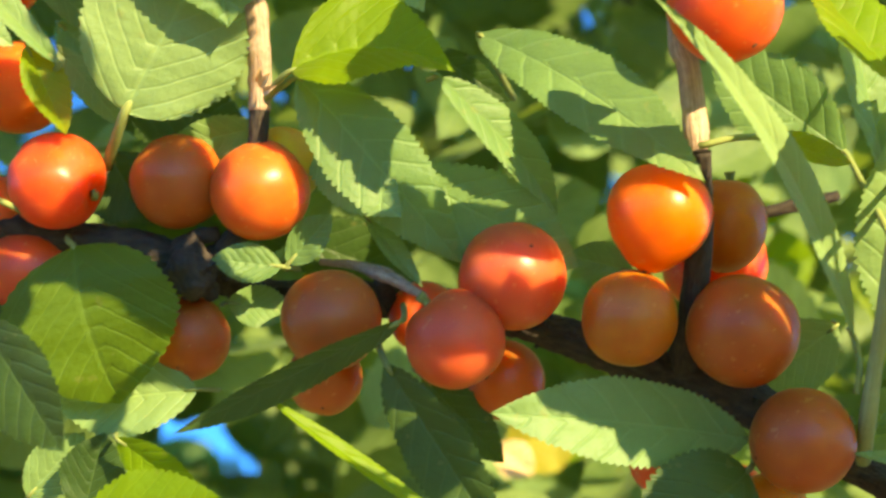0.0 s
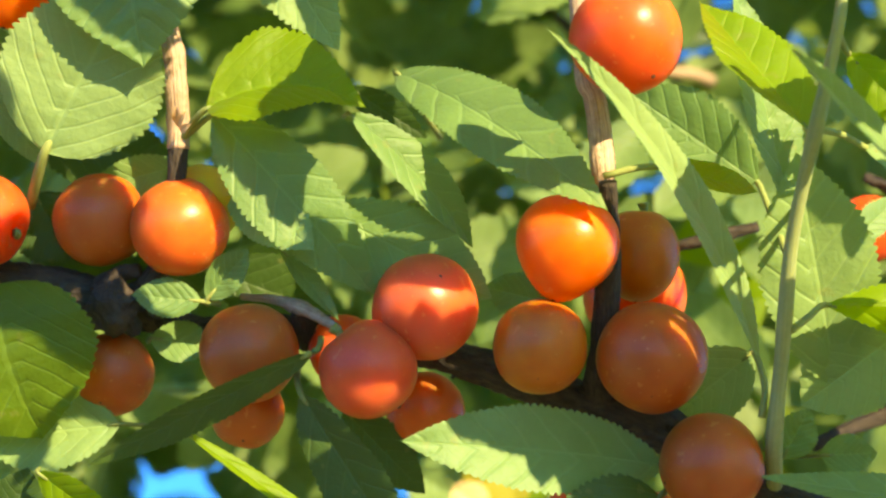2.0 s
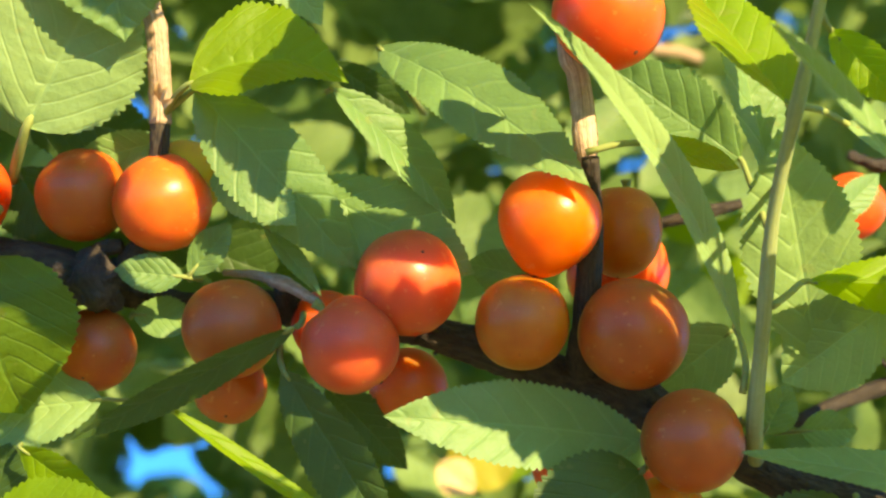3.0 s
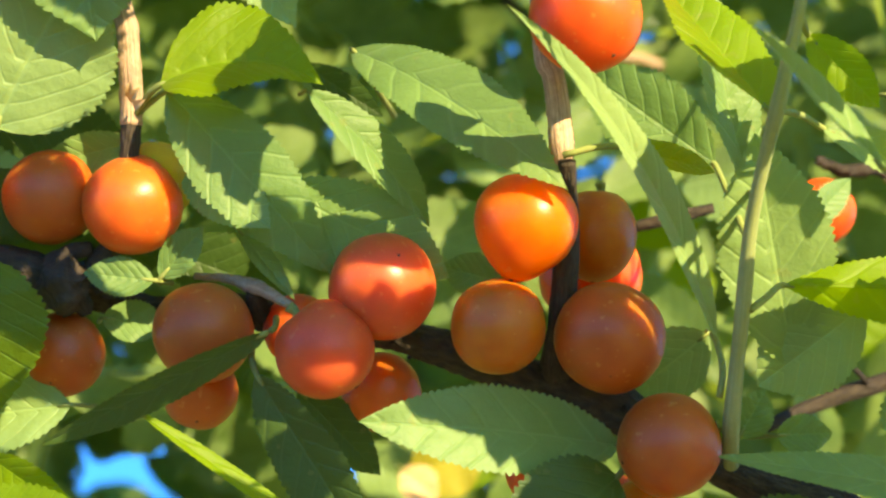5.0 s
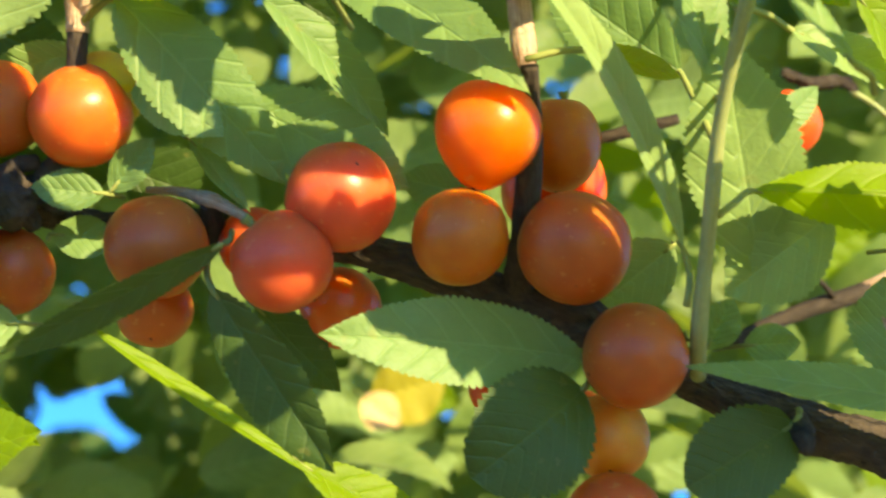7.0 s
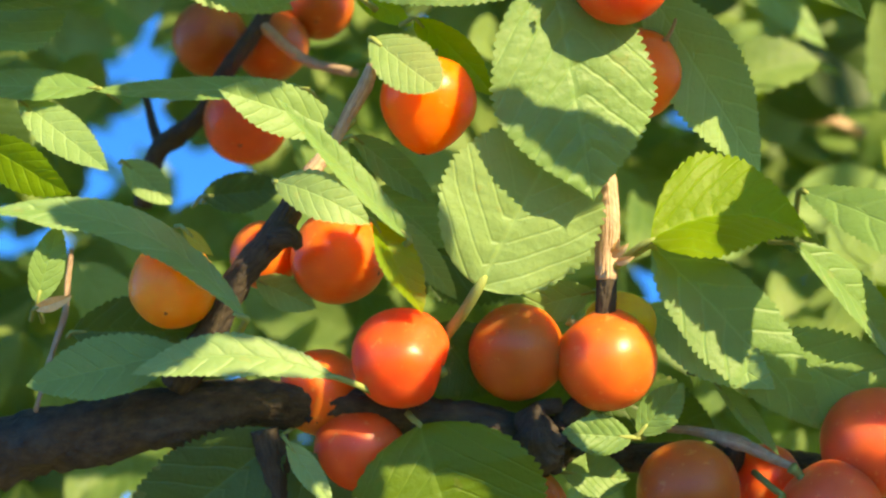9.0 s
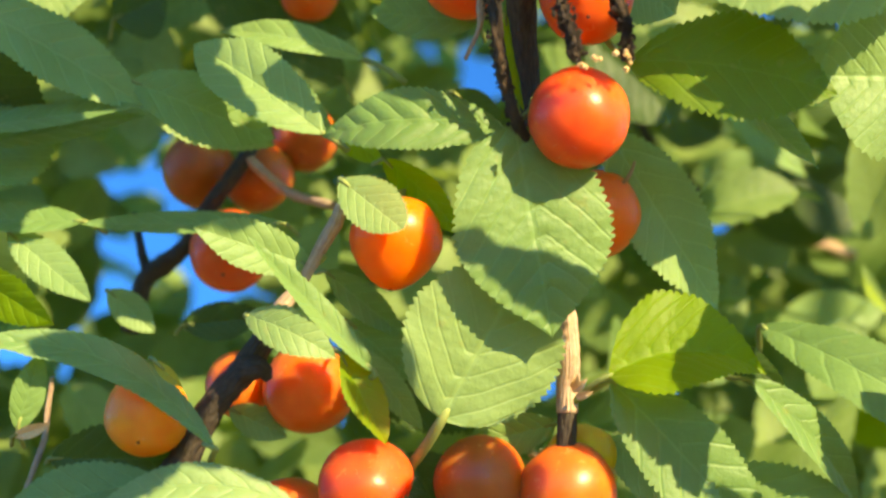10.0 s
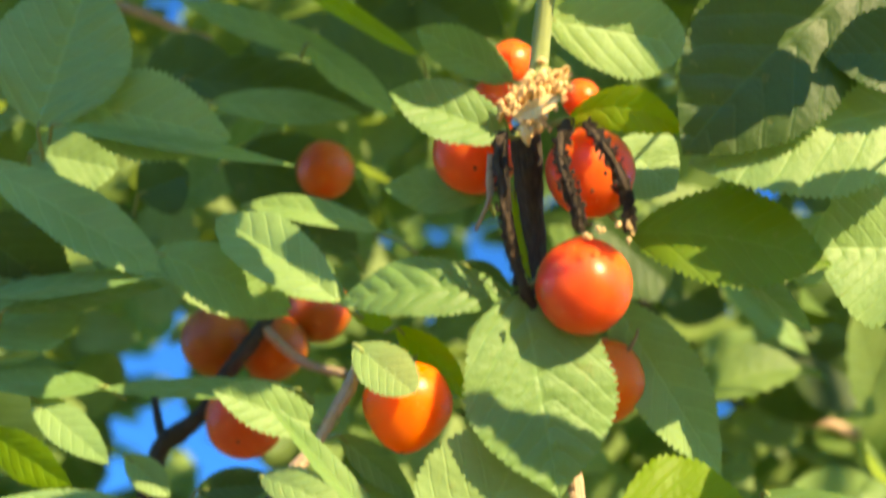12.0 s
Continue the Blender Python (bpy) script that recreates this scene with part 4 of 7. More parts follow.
leaf(far_branch, (-70.6, -26.0, 55.5), (-55.9, -32.0, 46.4), 8.0, -10, PALE_LIT)
leaf(far_branch, (-56.5, -30.0, 47.4), (-49.6, -32.0, 42.5), 3.3, 20, LIME)
leaf(left_branch, (-74.2, -54.0, 19.8), (-71.2, -54.0, 16.9), 1.5, 20, YELLOW, 'yellow scorched edge of a long leaf', fold=20)
leaf(left_branch, (-91.2, -40.0, 11.1), (-87.1, -40.0, 12.5), 1.7, 10, HUSK, 'curled dry tan leaf', fold=30, arch=0.6)
leaf(main, (2.8, 60.0, -41.5), (16.6, 60.0, -37.1), 13.0, 0, YELLOW, 'yellowing leaf deep in the bush')
leaf(main, (1.3, 58.0, -40.2), (7.8, 58.0, -45.9), 7.0, 0, HUSK, 'dry tan leaf deep in the bush')
# ---- cherries ----
cherry(-30.0, -45.0, 5.0, 5.52, ORANGE, 'glossy orange-red cherry under an upright shoot', hairs=150, pole=(-0.6, 0.4, 0.7), turn=2.0)
cherry(-39.4, -43.0, 5.8, 5.27, ORANGE_SHADE, 'dull orange cherry in shade behind a brighter one', pole=(0.8, 0.5, 0.2))
cherry(-27.9, -42.0, 7.8, 4.39, OLIVE, 'half-ripe greenish yellow cherry')
cherry(-52.1, -46.0, 5.7, 5.31, RED, 'bright red cherry with a seam notch', hairs=150, pole=(0.88, -0.12, -0.32), cleft=0.1, turn=2.4, dip=0.3, stalk=0.3)
cherry(-60.6, -39.0, 1.5, 4.79, ORANGE, 'orange cherry half hidden behind a red one')
cherry(-56.5, -41.0, -4.7, 5.11, RED, 'red cherry behind a broad dark leaf')
cherry(-58.5, -38.0, 16.3, 5.33, ORANGE, 'soft orange cherry on a forked branch', pole=(-0.7, 0.4, 0.3))
cherry(-66.8, -34.0, 16.5, 3.89, ORANGE, 'orange cherry behind a forked branch')
cherry(-76.1, -43.5, 13.6, 4.66, HONEY, 'amber orange cherry below a long leaf')
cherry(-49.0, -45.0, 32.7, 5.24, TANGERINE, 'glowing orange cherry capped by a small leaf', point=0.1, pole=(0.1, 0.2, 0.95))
cherry(-74.8, 2.0, 45.1, 5.19, ORANGE_SHADE, 'dull orange-red cherry on the far branch')
cherry(-66.1, 2.0, 44.1, 4.56, ORANGE_SHADE, 'dull orange cherry on the far branch', tall=1.15, pole=(0.7, 0.2, 0.7))
cherry(-60.0, 4.0, 50.1, 4.77, ORANGE_SHADE, 'dull orange cherry high on the far branch')
cherry(-69.8, -6.0, 33.4, 5.60, RED, 'dark red cherry behind a toothed leaf')
cherry(-59.6, 10.0, 72.8, 4.55, ORANGE, 'dim orange-red cherry deep among leaves')
cherry(-30.0, -54.0, 45.3, 5.41, RED, 'round glossy red cherry with fine hairs', hairs=150, pole=(-0.75, 0.5, 0.3), turn=1.0)
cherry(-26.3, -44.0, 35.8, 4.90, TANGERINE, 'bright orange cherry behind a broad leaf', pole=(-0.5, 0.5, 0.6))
cherry(-29.1, -54.0, 58.2, 5.06, RED, 'red cherry behind black crusted strands')
cherry(-41.0, -44.0, 62.9, 5.24, RED, 'red cherry under small leaves by the husks')
cherry(-35.1, -30.0, 77.9, 3.18, RED, 'small red cherry behind the green stem')
cherry(-39.0, -44.0, 68.6, 2.94, RED, 'small red cherry beside the husks')
cherry(-28.7, -46.0, 68.9, 2.33, RED, 'small red cherry behind dry husks')
cherry(12.4, -40.0, 91.7, 4.42, RED, 'red cherry at the edge of the bush')
cherry(-2.5, -51.0, -3.7, 5.82, ROSE, 'large rose-red cherry with a dimpled crown', pole=(-0.3, 0.75, -0.6), turn=1.2)
cherry(-8.5, -54.0, -10.2, 5.29, ROSE, 'rose-red cherry with a bright sun spot', pole=(-0.6, 0.1, 0.7))
cherry(-11.9, -43.0, -8.8, 3.98, RED, 'red cherry tucked behind a rose-red one')
cherry(-21.9, -48.0, -8.9, 5.49, ORANGE_SHADE, 'dull orange cherry crossed by a narrow leaf')
cherry(-22.9, -42.0, -16.0, 4.27, ORANGE_SHADE, 'orange cherry with its dark blossom scar showing', pole=(0.0, 0.6, 0.6))
cherry(-38.4, -41.5, -11.8, 4.80, ORANGE_SHADE, 'orange cherry beside a broad dark leaf')
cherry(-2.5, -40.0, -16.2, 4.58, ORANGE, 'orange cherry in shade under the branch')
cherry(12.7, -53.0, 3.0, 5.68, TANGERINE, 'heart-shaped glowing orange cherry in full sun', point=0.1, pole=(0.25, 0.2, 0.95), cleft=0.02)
cherry(21.7, -43.0, 2.0, 4.63, AMBER_SHADE, 'amber cherry in shade behind the shoot', tall=1.18, pole=(0.1, 0.2, 0.98))
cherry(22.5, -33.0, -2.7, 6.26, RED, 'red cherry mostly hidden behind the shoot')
cherry(9.9, -53.0, -7.8, 5.14, AMBER_SHADE, 'amber half-ripe cherry in shade')
cherry(21.8, -53.0, -9.0, 5.99, ORANGE_SHADE, 'large dull orange cherry in shade')
cherry(27.7, -56.0, -20.0, 5.52, ORANGE_SHADE, 'orange cherry at the foot of the green shoot', pole=(0.9, 0.2, 0.3), turn=1.0)
cherry(18.6, -56.0, 24.7, 5.93, RED, 'large glossy red cherry on the upright shoot', pole=(-0.4, 0.5, 0.7))
cherry(26.4, -48.0, -29.7, 4.46, HONEY, 'amber cherry hanging below the branch', tall=1.12)
cherry(25.9, -54.0, -37.8, 5.39, ORANGE, 'orange-red cherry low on the bush')
cherry(15.6, -41.0, -25.1, 3.90, RED, 'red cherry behind a round dark leaf')
cherry(56.0, -14.0, 5.3, 4.53, RED, 'bright red cherry behind pale leaves')
cherry(68.0, -46.0, -25.1, 3.17, RED, 'red cherry at the edge of a leaf')
cherry(24.5, -38.0, -29.7, 3.90, ORANGE, 'orange cherry low behind leaves')
# ---- an unseen leafy branch, added on the sunny side to shade the fruit ----
shade_branch = thing('cherry_branch', 'unseen leafy branch added on the sunny side to shade the fruit', 'branch', 16.5, -180.0, 11.8)
part("stem", tube(shade_branch, [(480.0, -560.0, -1200.0, 9.0), (450.0, -520.0, -800.0, 8.0), (412.0, -450.0, -400.0, 6.5), (375.0, -372.0, -120.0, 5.2), (346.0, -318.0, 60.0, 4.2), (318.0, -270.0, 190.0, 3.4), (278.0, -214.0, 290.0, 2.6), (230.0, -160.0, 360.0, 1.8)], 10, 60, 0.15), BARK, shade_branch)
leaf(shade_branch, (78.1, -93.7, -3.5), (43.7, -95.0, 23.8), 24.6, 52, LIME, stalk=(78.0, -95.0, -1.4), fold=6, wave=0.3, teeth=14)
leaf(shade_branch, (-65.6, -60.2, 115.6), (-59.1, -87.6, 81.8), 19.6, -37, LIME, stalk=(-64.4, -62.3, 115.6), fold=6, wave=0.3, teeth=14)
leaf(shade_branch, (3.2, -95.6, 54.0), (-8.2, -105.3, 53.6), 8.9, 36, LIME, stalk=(3.1, -97.8, 55.2), fold=6, wave=0.3, teeth=14)
leaf(shade_branch, (29.0, -92.5, 29.8), (21.3, -100.2, 28.3), 5.4, 29, LIME, stalk=(28.9, -94.8, 30.8), fold=6, wave=0.3, teeth=14)
leaf(shade_branch, (-30.6, -27.6, 123.1), (-37.9, -60.7, 95.0), 20.4, -20, LIME, stalk=(-29.8, -30.0, 123.3), fold=6, wave=0.3, teeth=14)
leaf(shade_branch, (-29.8, -124.0, 74.3), (-16.6, -109.5, 78.3), 12.2, -26, LIME, stalk=(-27.8, -124.2, 75.8), fold=6, wave=0.3, teeth=14)
leaf(shade_branch, (10.8, -92.3, 30.9), (-1.8, -95.2, 38.5), 7.3, 51, LIME, stalk=(10.6, -93.8, 32.9), fold=6, wave=0.3, teeth=14)
leaf(shade_branch, (-16.4, -56.6, 97.4), (-38.9, -65.8, 106.6), 14.1, 48, LIME, stalk=(-16.7, -58.4, 99.1), fold=6, wave=0.3, teeth=14)
leaf(shade_branch, (-3.4, -80.2, 95.2), (2.6, -87.0, 83.3), 7.9, -46, LIME, stalk=(-1.8, -82.1, 95.3), fold=6, wave=0.3, teeth=14)
leaf(shade_branch, (-58.3, 4.6, 152.3), (-28.9, -2.5, 120.4), 24.1, -51, LIME, stalk=(-56.3, 3.2, 152.4), fold=6, wave=0.3, teeth=14)
leaf(shade_branch, (18.5, -86.1, 37.8), (10.2, -101.8, 28.5), 11.8, 2, LIME, stalk=(18.8, -88.5, 38.3), fold=6, wave=0.3, teeth=14)
leaf(shade_branch, (5.4, -95.8, 68.0), (-3.9, -98.1, 73.4), 4.5, 51, LIME, stalk=(5.1, -97.4, 69.9), fold=6, wave=0.3, teeth=14)
leaf(shade_branch, (-40.1, -77.5, 87.4), (-55.1, -70.3, 107.4), 14.9, 50, LIME, stalk=(-40.0, -78.4, 89.8), fold=6, wave=0.3, teeth=14)
leaf(shade_branch, (-4.3, -119.1, 60.0), (-21.3, -123.9, 69.3), 8.6, 50, LIME, stalk=(-4.5, -120.7, 61.9), fold=6, wave=0.3, teeth=14)
leaf(shade_branch, (47.1, -91.4, 26.4), (29.8, -99.1, 32.9), 8.2, 48, LIME, stalk=(46.8, -93.3, 28.1), fold=6, wave=0.3, teeth=14)
leaf(shade_branch, (9.1, -70.1, 45.6), (0.8, -81.6, 40.6), 7.2, 15, LIME, stalk=(9.2, -72.5, 46.3), fold=6, wave=0.3, teeth=14)
leaf(shade_branch, (62.3, -47.9, 30.5), (30.1, -44.9, 60.4), 23.6, 51, LIME, stalk=(62.2, -49.0, 32.8), fold=6, wave=0.3, teeth=14)
leaf(shade_branch, (1.6, -102.6, 45.7), (-7.3, -103.5, 52.2), 4.5, 51, LIME, stalk=(1.4, -103.9, 47.8), fold=6, wave=0.3, teeth=14)
leaf(shade_branch, (57.1, -88.5, 18.3), (44.0, -108.7, 8.4), 10.6, 10, LIME, stalk=(57.3, -90.9, 18.9), fold=6, wave=0.3, teeth=14)
leaf(shade_branch, (4.3, -83.7, 82.1), (-2.3, -88.2, 83.0), 4.8, 42, LIME, stalk=(4.1, -85.8, 83.5), fold=6, wave=0.3, teeth=14)
leaf(shade_branch, (-9.8, -110.5, 58.3), (-3.0, -108.4, 54.8), 3.7, -50, LIME, stalk=(-7.5, -111.4, 58.8), fold=6, wave=0.3, teeth=14)
leaf(shade_branch, (57.8, -77.0, 4.5), (86.8, -60.9, -3.0), 14.1, -45, LIME, stalk=(60.1, -77.6, 5.4), fold=6, wave=0.3, teeth=14)
leaf(shade_branch, (-4.4, -88.9, 40.8), (-3.3, -96.1, 32.5), 6.7, -35, LIME, stalk=(-3.3, -91.1, 40.9), fold=6, wave=0.3, teeth=14)
leaf(shade_branch, (-65.0, -41.6, 108.1), (-48.3, -15.1, 121.5), 19.8, -9, LIME, stalk=(-63.2, -41.7, 109.9), fold=6, wave=0.3, teeth=14)
leaf(shade_branch, (4.7, -76.2, 81.1), (9.9, -77.6, 75.2), 4.0, -51, LIME, stalk=(6.7, -77.7, 81.2), fold=6, wave=0.3, teeth=14)
leaf(shade_branch, (-6.2, 20.5, 128.5), (-43.3, 11.6, 150.3), 17.7, 51, LIME, stalk=(-6.4, 19.0, 130.4), fold=6, wave=0.3, teeth=14)
leaf(shade_branch, (22.1, -88.3, 35.1), (28.4, -87.9, 30.2), 4.5, -52, LIME, stalk=(24.3, -89.5, 35.4), fold=6, wave=0.3, teeth=14)
leaf(shade_branch, (27.9, -104.7, 28.4), (32.3, -105.1, 24.3), 3.0, -51, LIME, stalk=(30.0, -106.1, 28.6), fold=6, wave=0.3, teeth=14)
leaf(shade_branch, (35.7, -98.6, 25.7), (48.5, -91.8, 22.0), 6.3, -46, LIME, stalk=(38.0, -99.2, 26.5), fold=6, wave=0.3, teeth=14)
leaf(shade_branch, (-17.6, -63.8, 97.0), (-5.3, -55.4, 95.5), 6.5, -41, LIME, stalk=(-15.4, -64.2, 98.1), fold=6, wave=0.3, teeth=14)
leaf(shade_branch, (1.5, -92.3, 32.1), (-8.0, -95.6, 36.5), 5.0, 49, LIME, stalk=(1.2, -94.0, 33.9), fold=6, wave=0.3, teeth=14)
leaf(shade_branch, (-36.8, -77.5, 91.7), (-37.2, -85.3, 83.9), 5.7, -28, LIME, stalk=(-35.9, -79.8, 91.8), fold=6, wave=0.3, teeth=14)
leaf(shade_branch, (-26.9, -21.4, 141.7), (5.2, -24.5, 111.7), 26.4, -51, LIME, stalk=(-24.8, -22.7, 141.9), fold=6, wave=0.3, teeth=14)
leaf(shade_branch, (-9.1, -110.2, 69.5), (-7.7, -113.6, 64.8), 3.0, -41, LIME, stalk=(-7.8, -112.3, 69.6), fold=6, wave=0.3, teeth=14)
leaf(shade_branch, (-1.7, -108.1, 68.9), (-6.1, -105.6, 75.1), 3.2, 49, LIME, stalk=(-1.5, -108.9, 71.2), fold=6, wave=0.3, teeth=14)
leaf(shade_branch, (-27.0, -107.4, 72.2), (-39.6, -110.2, 79.9), 7.7, 51, LIME, stalk=(-27.2, -108.9, 74.2), fold=6, wave=0.3, teeth=14)
leaf(shade_branch, (-32.6, -78.0, 89.1), (-25.8, -74.5, 87.0), 3.4, -46, LIME, stalk=(-30.4, -78.6, 89.9), fold=6, wave=0.3, teeth=14)
leaf(shade_branch, (12.1, -100.5, 30.3), (4.8, -108.5, 28.2), 5.5, 26, LIME, stalk=(12.1, -102.9, 31.2), fold=6, wave=0.3, teeth=14)
leaf(shade_branch, (16.4, -95.0, 31.3), (22.5, -95.2, 26.1), 4.8, -52, LIME, stalk=(18.6, -96.3, 31.6), fold=6, wave=0.3, teeth=14)
leaf(shade_branch, (-5.6, -97.1, 72.9), (-0.5, -96.0, 69.8), 3.1, -51, LIME, stalk=(-3.3, -98.1, 73.4), fold=6, wave=0.3, teeth=14)
leaf(shade_branch, (-2.4, -88.6, 53.2), (0.3, -94.8, 44.6), 4.6, -41, LIME, stalk=(-1.0, -90.7, 53.3), fold=6, wave=0.3, teeth=14)
leaf(shade_branch, (-8.3, -109.1, 46.6), (-9.4, -105.5, 51.3), 3.5, 39, LIME, stalk=(-7.6, -109.5, 49.0), fold=6, wave=0.3, teeth=14)
leaf(shade_branch, (2.0, -83.6, 87.1), (6.2, -86.3, 80.9), 3.9, -49, LIME, stalk=(3.8, -85.4, 87.1), fold=6, wave=0.3, teeth=14)
leaf(shade_branch, (33.7, -93.8, 33.8), (31.0, -102.3, 27.3), 5.8, -14, LIME, stalk=(34.3, -96.2, 34.1), fold=6, wave=0.3, teeth=14)
leaf(shade_branch, (5.1, -72.7, 37.9), (0.8, -78.9, 35.1), 4.8, 13, LIME, stalk=(5.3, -75.1, 38.6), fold=6, wave=0.3, teeth=14)
leaf(shade_branch, (31.1, -3.6, 61.0), (52.8, 10.5, 57.5), 13.7, -42, LIME, stalk=(33.4, -4.0, 62.0), fold=6, wave=0.3, teeth=14)
leaf(shade_branch, (64.2, -73.8, 7.4), (59.2, -75.0, 10.4), 2.6, 51, LIME, stalk=(64.0, -75.3, 9.4), fold=6, wave=0.3, teeth=14)
leaf(shade_branch, (20.5, -81.2, 31.4), (27.3, -77.5, 29.6), 3.4, -45, LIME, stalk=(22.8, -81.8, 32.3), fold=6, wave=0.3, teeth=14)
leaf(shade_branch, (29.5, -86.7, 30.5), (18.1, -86.6, 40.2), 6.7, 52, LIME, stalk=(29.4, -87.9, 32.7), fold=6, wave=0.3, teeth=14)
leaf(shade_branch, (41.1, -88.4, 25.9), (52.0, -73.0, 32.6), 9.9, -14, LIME, stalk=(42.9, -88.5, 27.6), fold=6, wave=0.3, teeth=14)
leaf(shade_branch, (0.8, -82.7, 65.8), (9.5, -75.9, 65.6), 6.1, -38, LIME, stalk=(3.0, -83.0, 67.0), fold=6, wave=0.3, teeth=14)
leaf(shade_branch, (-6.2, -104.6, 74.7), (-10.4, -104.0, 78.8), 2.9, 51, LIME, stalk=(-6.2, -105.7, 76.9), fold=6, wave=0.3, teeth=14)
leaf(shade_branch, (1.5, -88.3, 60.6), (-3.6, -91.2, 61.8), 2.5, 44, LIME, stalk=(1.2, -90.3, 62.1), fold=6, wave=0.3, teeth=14)
leaf(shade_branch, (-1.6, -99.6, 74.7), (-6.5, -100.2, 78.1), 2.8, 51, LIME, stalk=(-1.8, -101.0, 76.8), fold=6, wave=0.3, teeth=14)
leaf(shade_branch, (-27.9, -38.4, 131.5), (8.4, -32.4, 107.4), 25.9, -51, LIME, stalk=(-25.7, -39.4, 131.9), fold=6, wave=0.3, teeth=14)
leaf(shade_branch, (5.3, -77.5, 87.7), (-4.2, -81.2, 91.7), 6.2, 49, LIME, stalk=(5.0, -79.2, 89.4), fold=6, wave=0.3, teeth=14)
leaf(shade_branch, (-7.7, -112.7, 70.9), (-12.7, -115.8, 71.9), 3.2, 43, LIME, stalk=(-7.9, -114.7, 72.4), fold=6, wave=0.3, teeth=14)
leaf(shade_branch, (-13.1, -120.0, 68.3), (-6.2, -117.6, 65.1), 4.8, -49, LIME, stalk=(-10.8, -120.8, 68.9), fold=6, wave=0.3, teeth=14)
leaf(shade_branch, (2.5, -87.5, 84.7), (-3.8, -87.8, 89.7), 3.3, 52, LIME, stalk=(2.4, -88.8, 86.9), fold=6, wave=0.3, teeth=14)
leaf(shade_branch, (27.4, 49.8, 143.1), (14.7, 42.3, 146.0), 6.2, 44, LIME, stalk=(27.2, 47.8, 144.6), fold=6, wave=0.3, teeth=14)
leaf(shade_branch, (-42.3, -37.7, 103.3), (-59.1, -48.1, 106.5), 9.8, 43, LIME, stalk=(-42.6, -39.7, 104.8), fold=6, wave=0.3, teeth=14)
leaf(shade_branch, (-84.9, 13.7, 140.3), (-65.4, 12.8, 123.2), 13.1, -52, LIME, stalk=(-82.8, 12.4, 140.6), fold=6, wave=0.3, teeth=14)
leaf(shade_branch, (8.7, -73.4, 80.6), (3.2, -79.1, 79.3), 3.6, 28, LIME, stalk=(8.7, -75.7, 81.6), fold=6, wave=0.3, teeth=14)
leaf(shade_branch, (-70.2, -69.1, 118.5), (-50.2, -86.8, 83.5), 22.0, -47, LIME, stalk=(-68.5, -71.0, 118.5), fold=6, wave=0.3, teeth=14)
leaf(shade_branch, (26.4, -106.7, 28.9), (31.0, -102.8, 29.0), 3.1, -36, LIME, stalk=(28.6, -107.0, 30.2), fold=6, wave=0.3, teeth=14)
leaf(shade_branch, (8.6, -100.8, 28.2), (15.3, -96.6, 26.9), 3.9, -43, LIME, stalk=(10.8, -101.2, 29.2), fold=6, wave=0.3, teeth=14)
leaf(shade_branch, (-5.6, -98.8, 48.3), (-10.0, -102.9, 47.7), 3.1, 32, LIME, stalk=(-5.7, -101.0, 49.3), fold=6, wave=0.3, teeth=14)
leaf(shade_branch, (21.3, -71.2, 30.4), (16.1, -74.0, 31.9), 3.1, 46, LIME, stalk=(21.0, -73.2, 32.0), fold=6, wave=0.3, teeth=14)
leaf(shade_branch, (-33.5, -83.1, 83.3), (-34.8, -79.6, 88.0), 3.0, 40, LIME, stalk=(-32.8, -83.5, 85.7), fold=6, wave=0.3, teeth=14)
leaf(shade_branch, (26.1, -83.4, 28.5), (19.3, -87.0, 30.4), 4.0, 46, LIME, stalk=(25.8, -85.3, 30.0), fold=6, wave=0.3, teeth=14)
leaf(shade_branch, (1.9, -88.7, 62.4), (-3.3, -90.4, 64.9), 2.6, 49, LIME, stalk=(1.6, -90.3, 64.3), fold=6, wave=0.3, teeth=14)
leaf(shade_branch, (-25.5, -95.4, 81.2), (-30.6, -98.1, 82.8), 2.5, 46, LIME, stalk=(-25.8, -97.3, 82.8), fold=6, wave=0.3, teeth=14)
leaf(shade_branch, (24.7, -92.2, 29.5), (19.8, -95.7, 29.9), 3.5, 40, LIME, stalk=(24.5, -94.3, 30.8), fold=6, wave=0.3, teeth=14)
leaf(shade_branch, (2.5, -77.8, 37.4), (6.7, -78.5, 33.2), 2.6, -51, LIME, stalk=(4.6, -79.2, 37.6), fold=6, wave=0.3, teeth=14)
leaf(shade_branch, (-6.8, -97.7, 41.7), (2.6, -93.1, 38.6), 6.5, -47, LIME, stalk=(-4.5, -98.3, 42.5), fold=6, wave=0.3, teeth=14)
leaf(shade_branch, (56.5, 45.2, 67.5), (44.8, 35.8, 67.6), 9.2, 37, LIME, stalk=(56.4, 43.0, 68.7), fold=6, wave=0.3, teeth=14)
leaf(shade_branch, (50.9, 286.8, 256.7), (53.6, 269.9, 237.1), 10.6, -35, LIME, stalk=(52.0, 284.5, 256.8), fold=6, wave=0.3, teeth=14)
leaf(shade_branch, (58.4, -69.5, 23.7), (54.0, -73.5, 23.2), 3.7, 32, LIME, stalk=(58.3, -71.7, 24.8), fold=6, wave=0.3, teeth=14)
leaf(shade_branch, (53.1, -32.7, 38.8), (48.7, -30.3, 45.1), 4.9, 49, LIME, stalk=(53.2, -33.5, 41.2), fold=6, wave=0.3, teeth=14)
leaf(shade_branch, (11.4, -83.9, 38.3), (17.8, -87.0, 29.9), 4.5, -50, LIME, stalk=(13.3, -85.5, 38.4), fold=6, wave=0.3, teeth=14)
leaf(shade_branch, (-1.7, -98.6, 33.7), (-3.2, -103.2, 30.1), 2.6, -14, LIME, stalk=(-1.1, -101.0, 34.0), fold=6, wave=0.3, teeth=14)
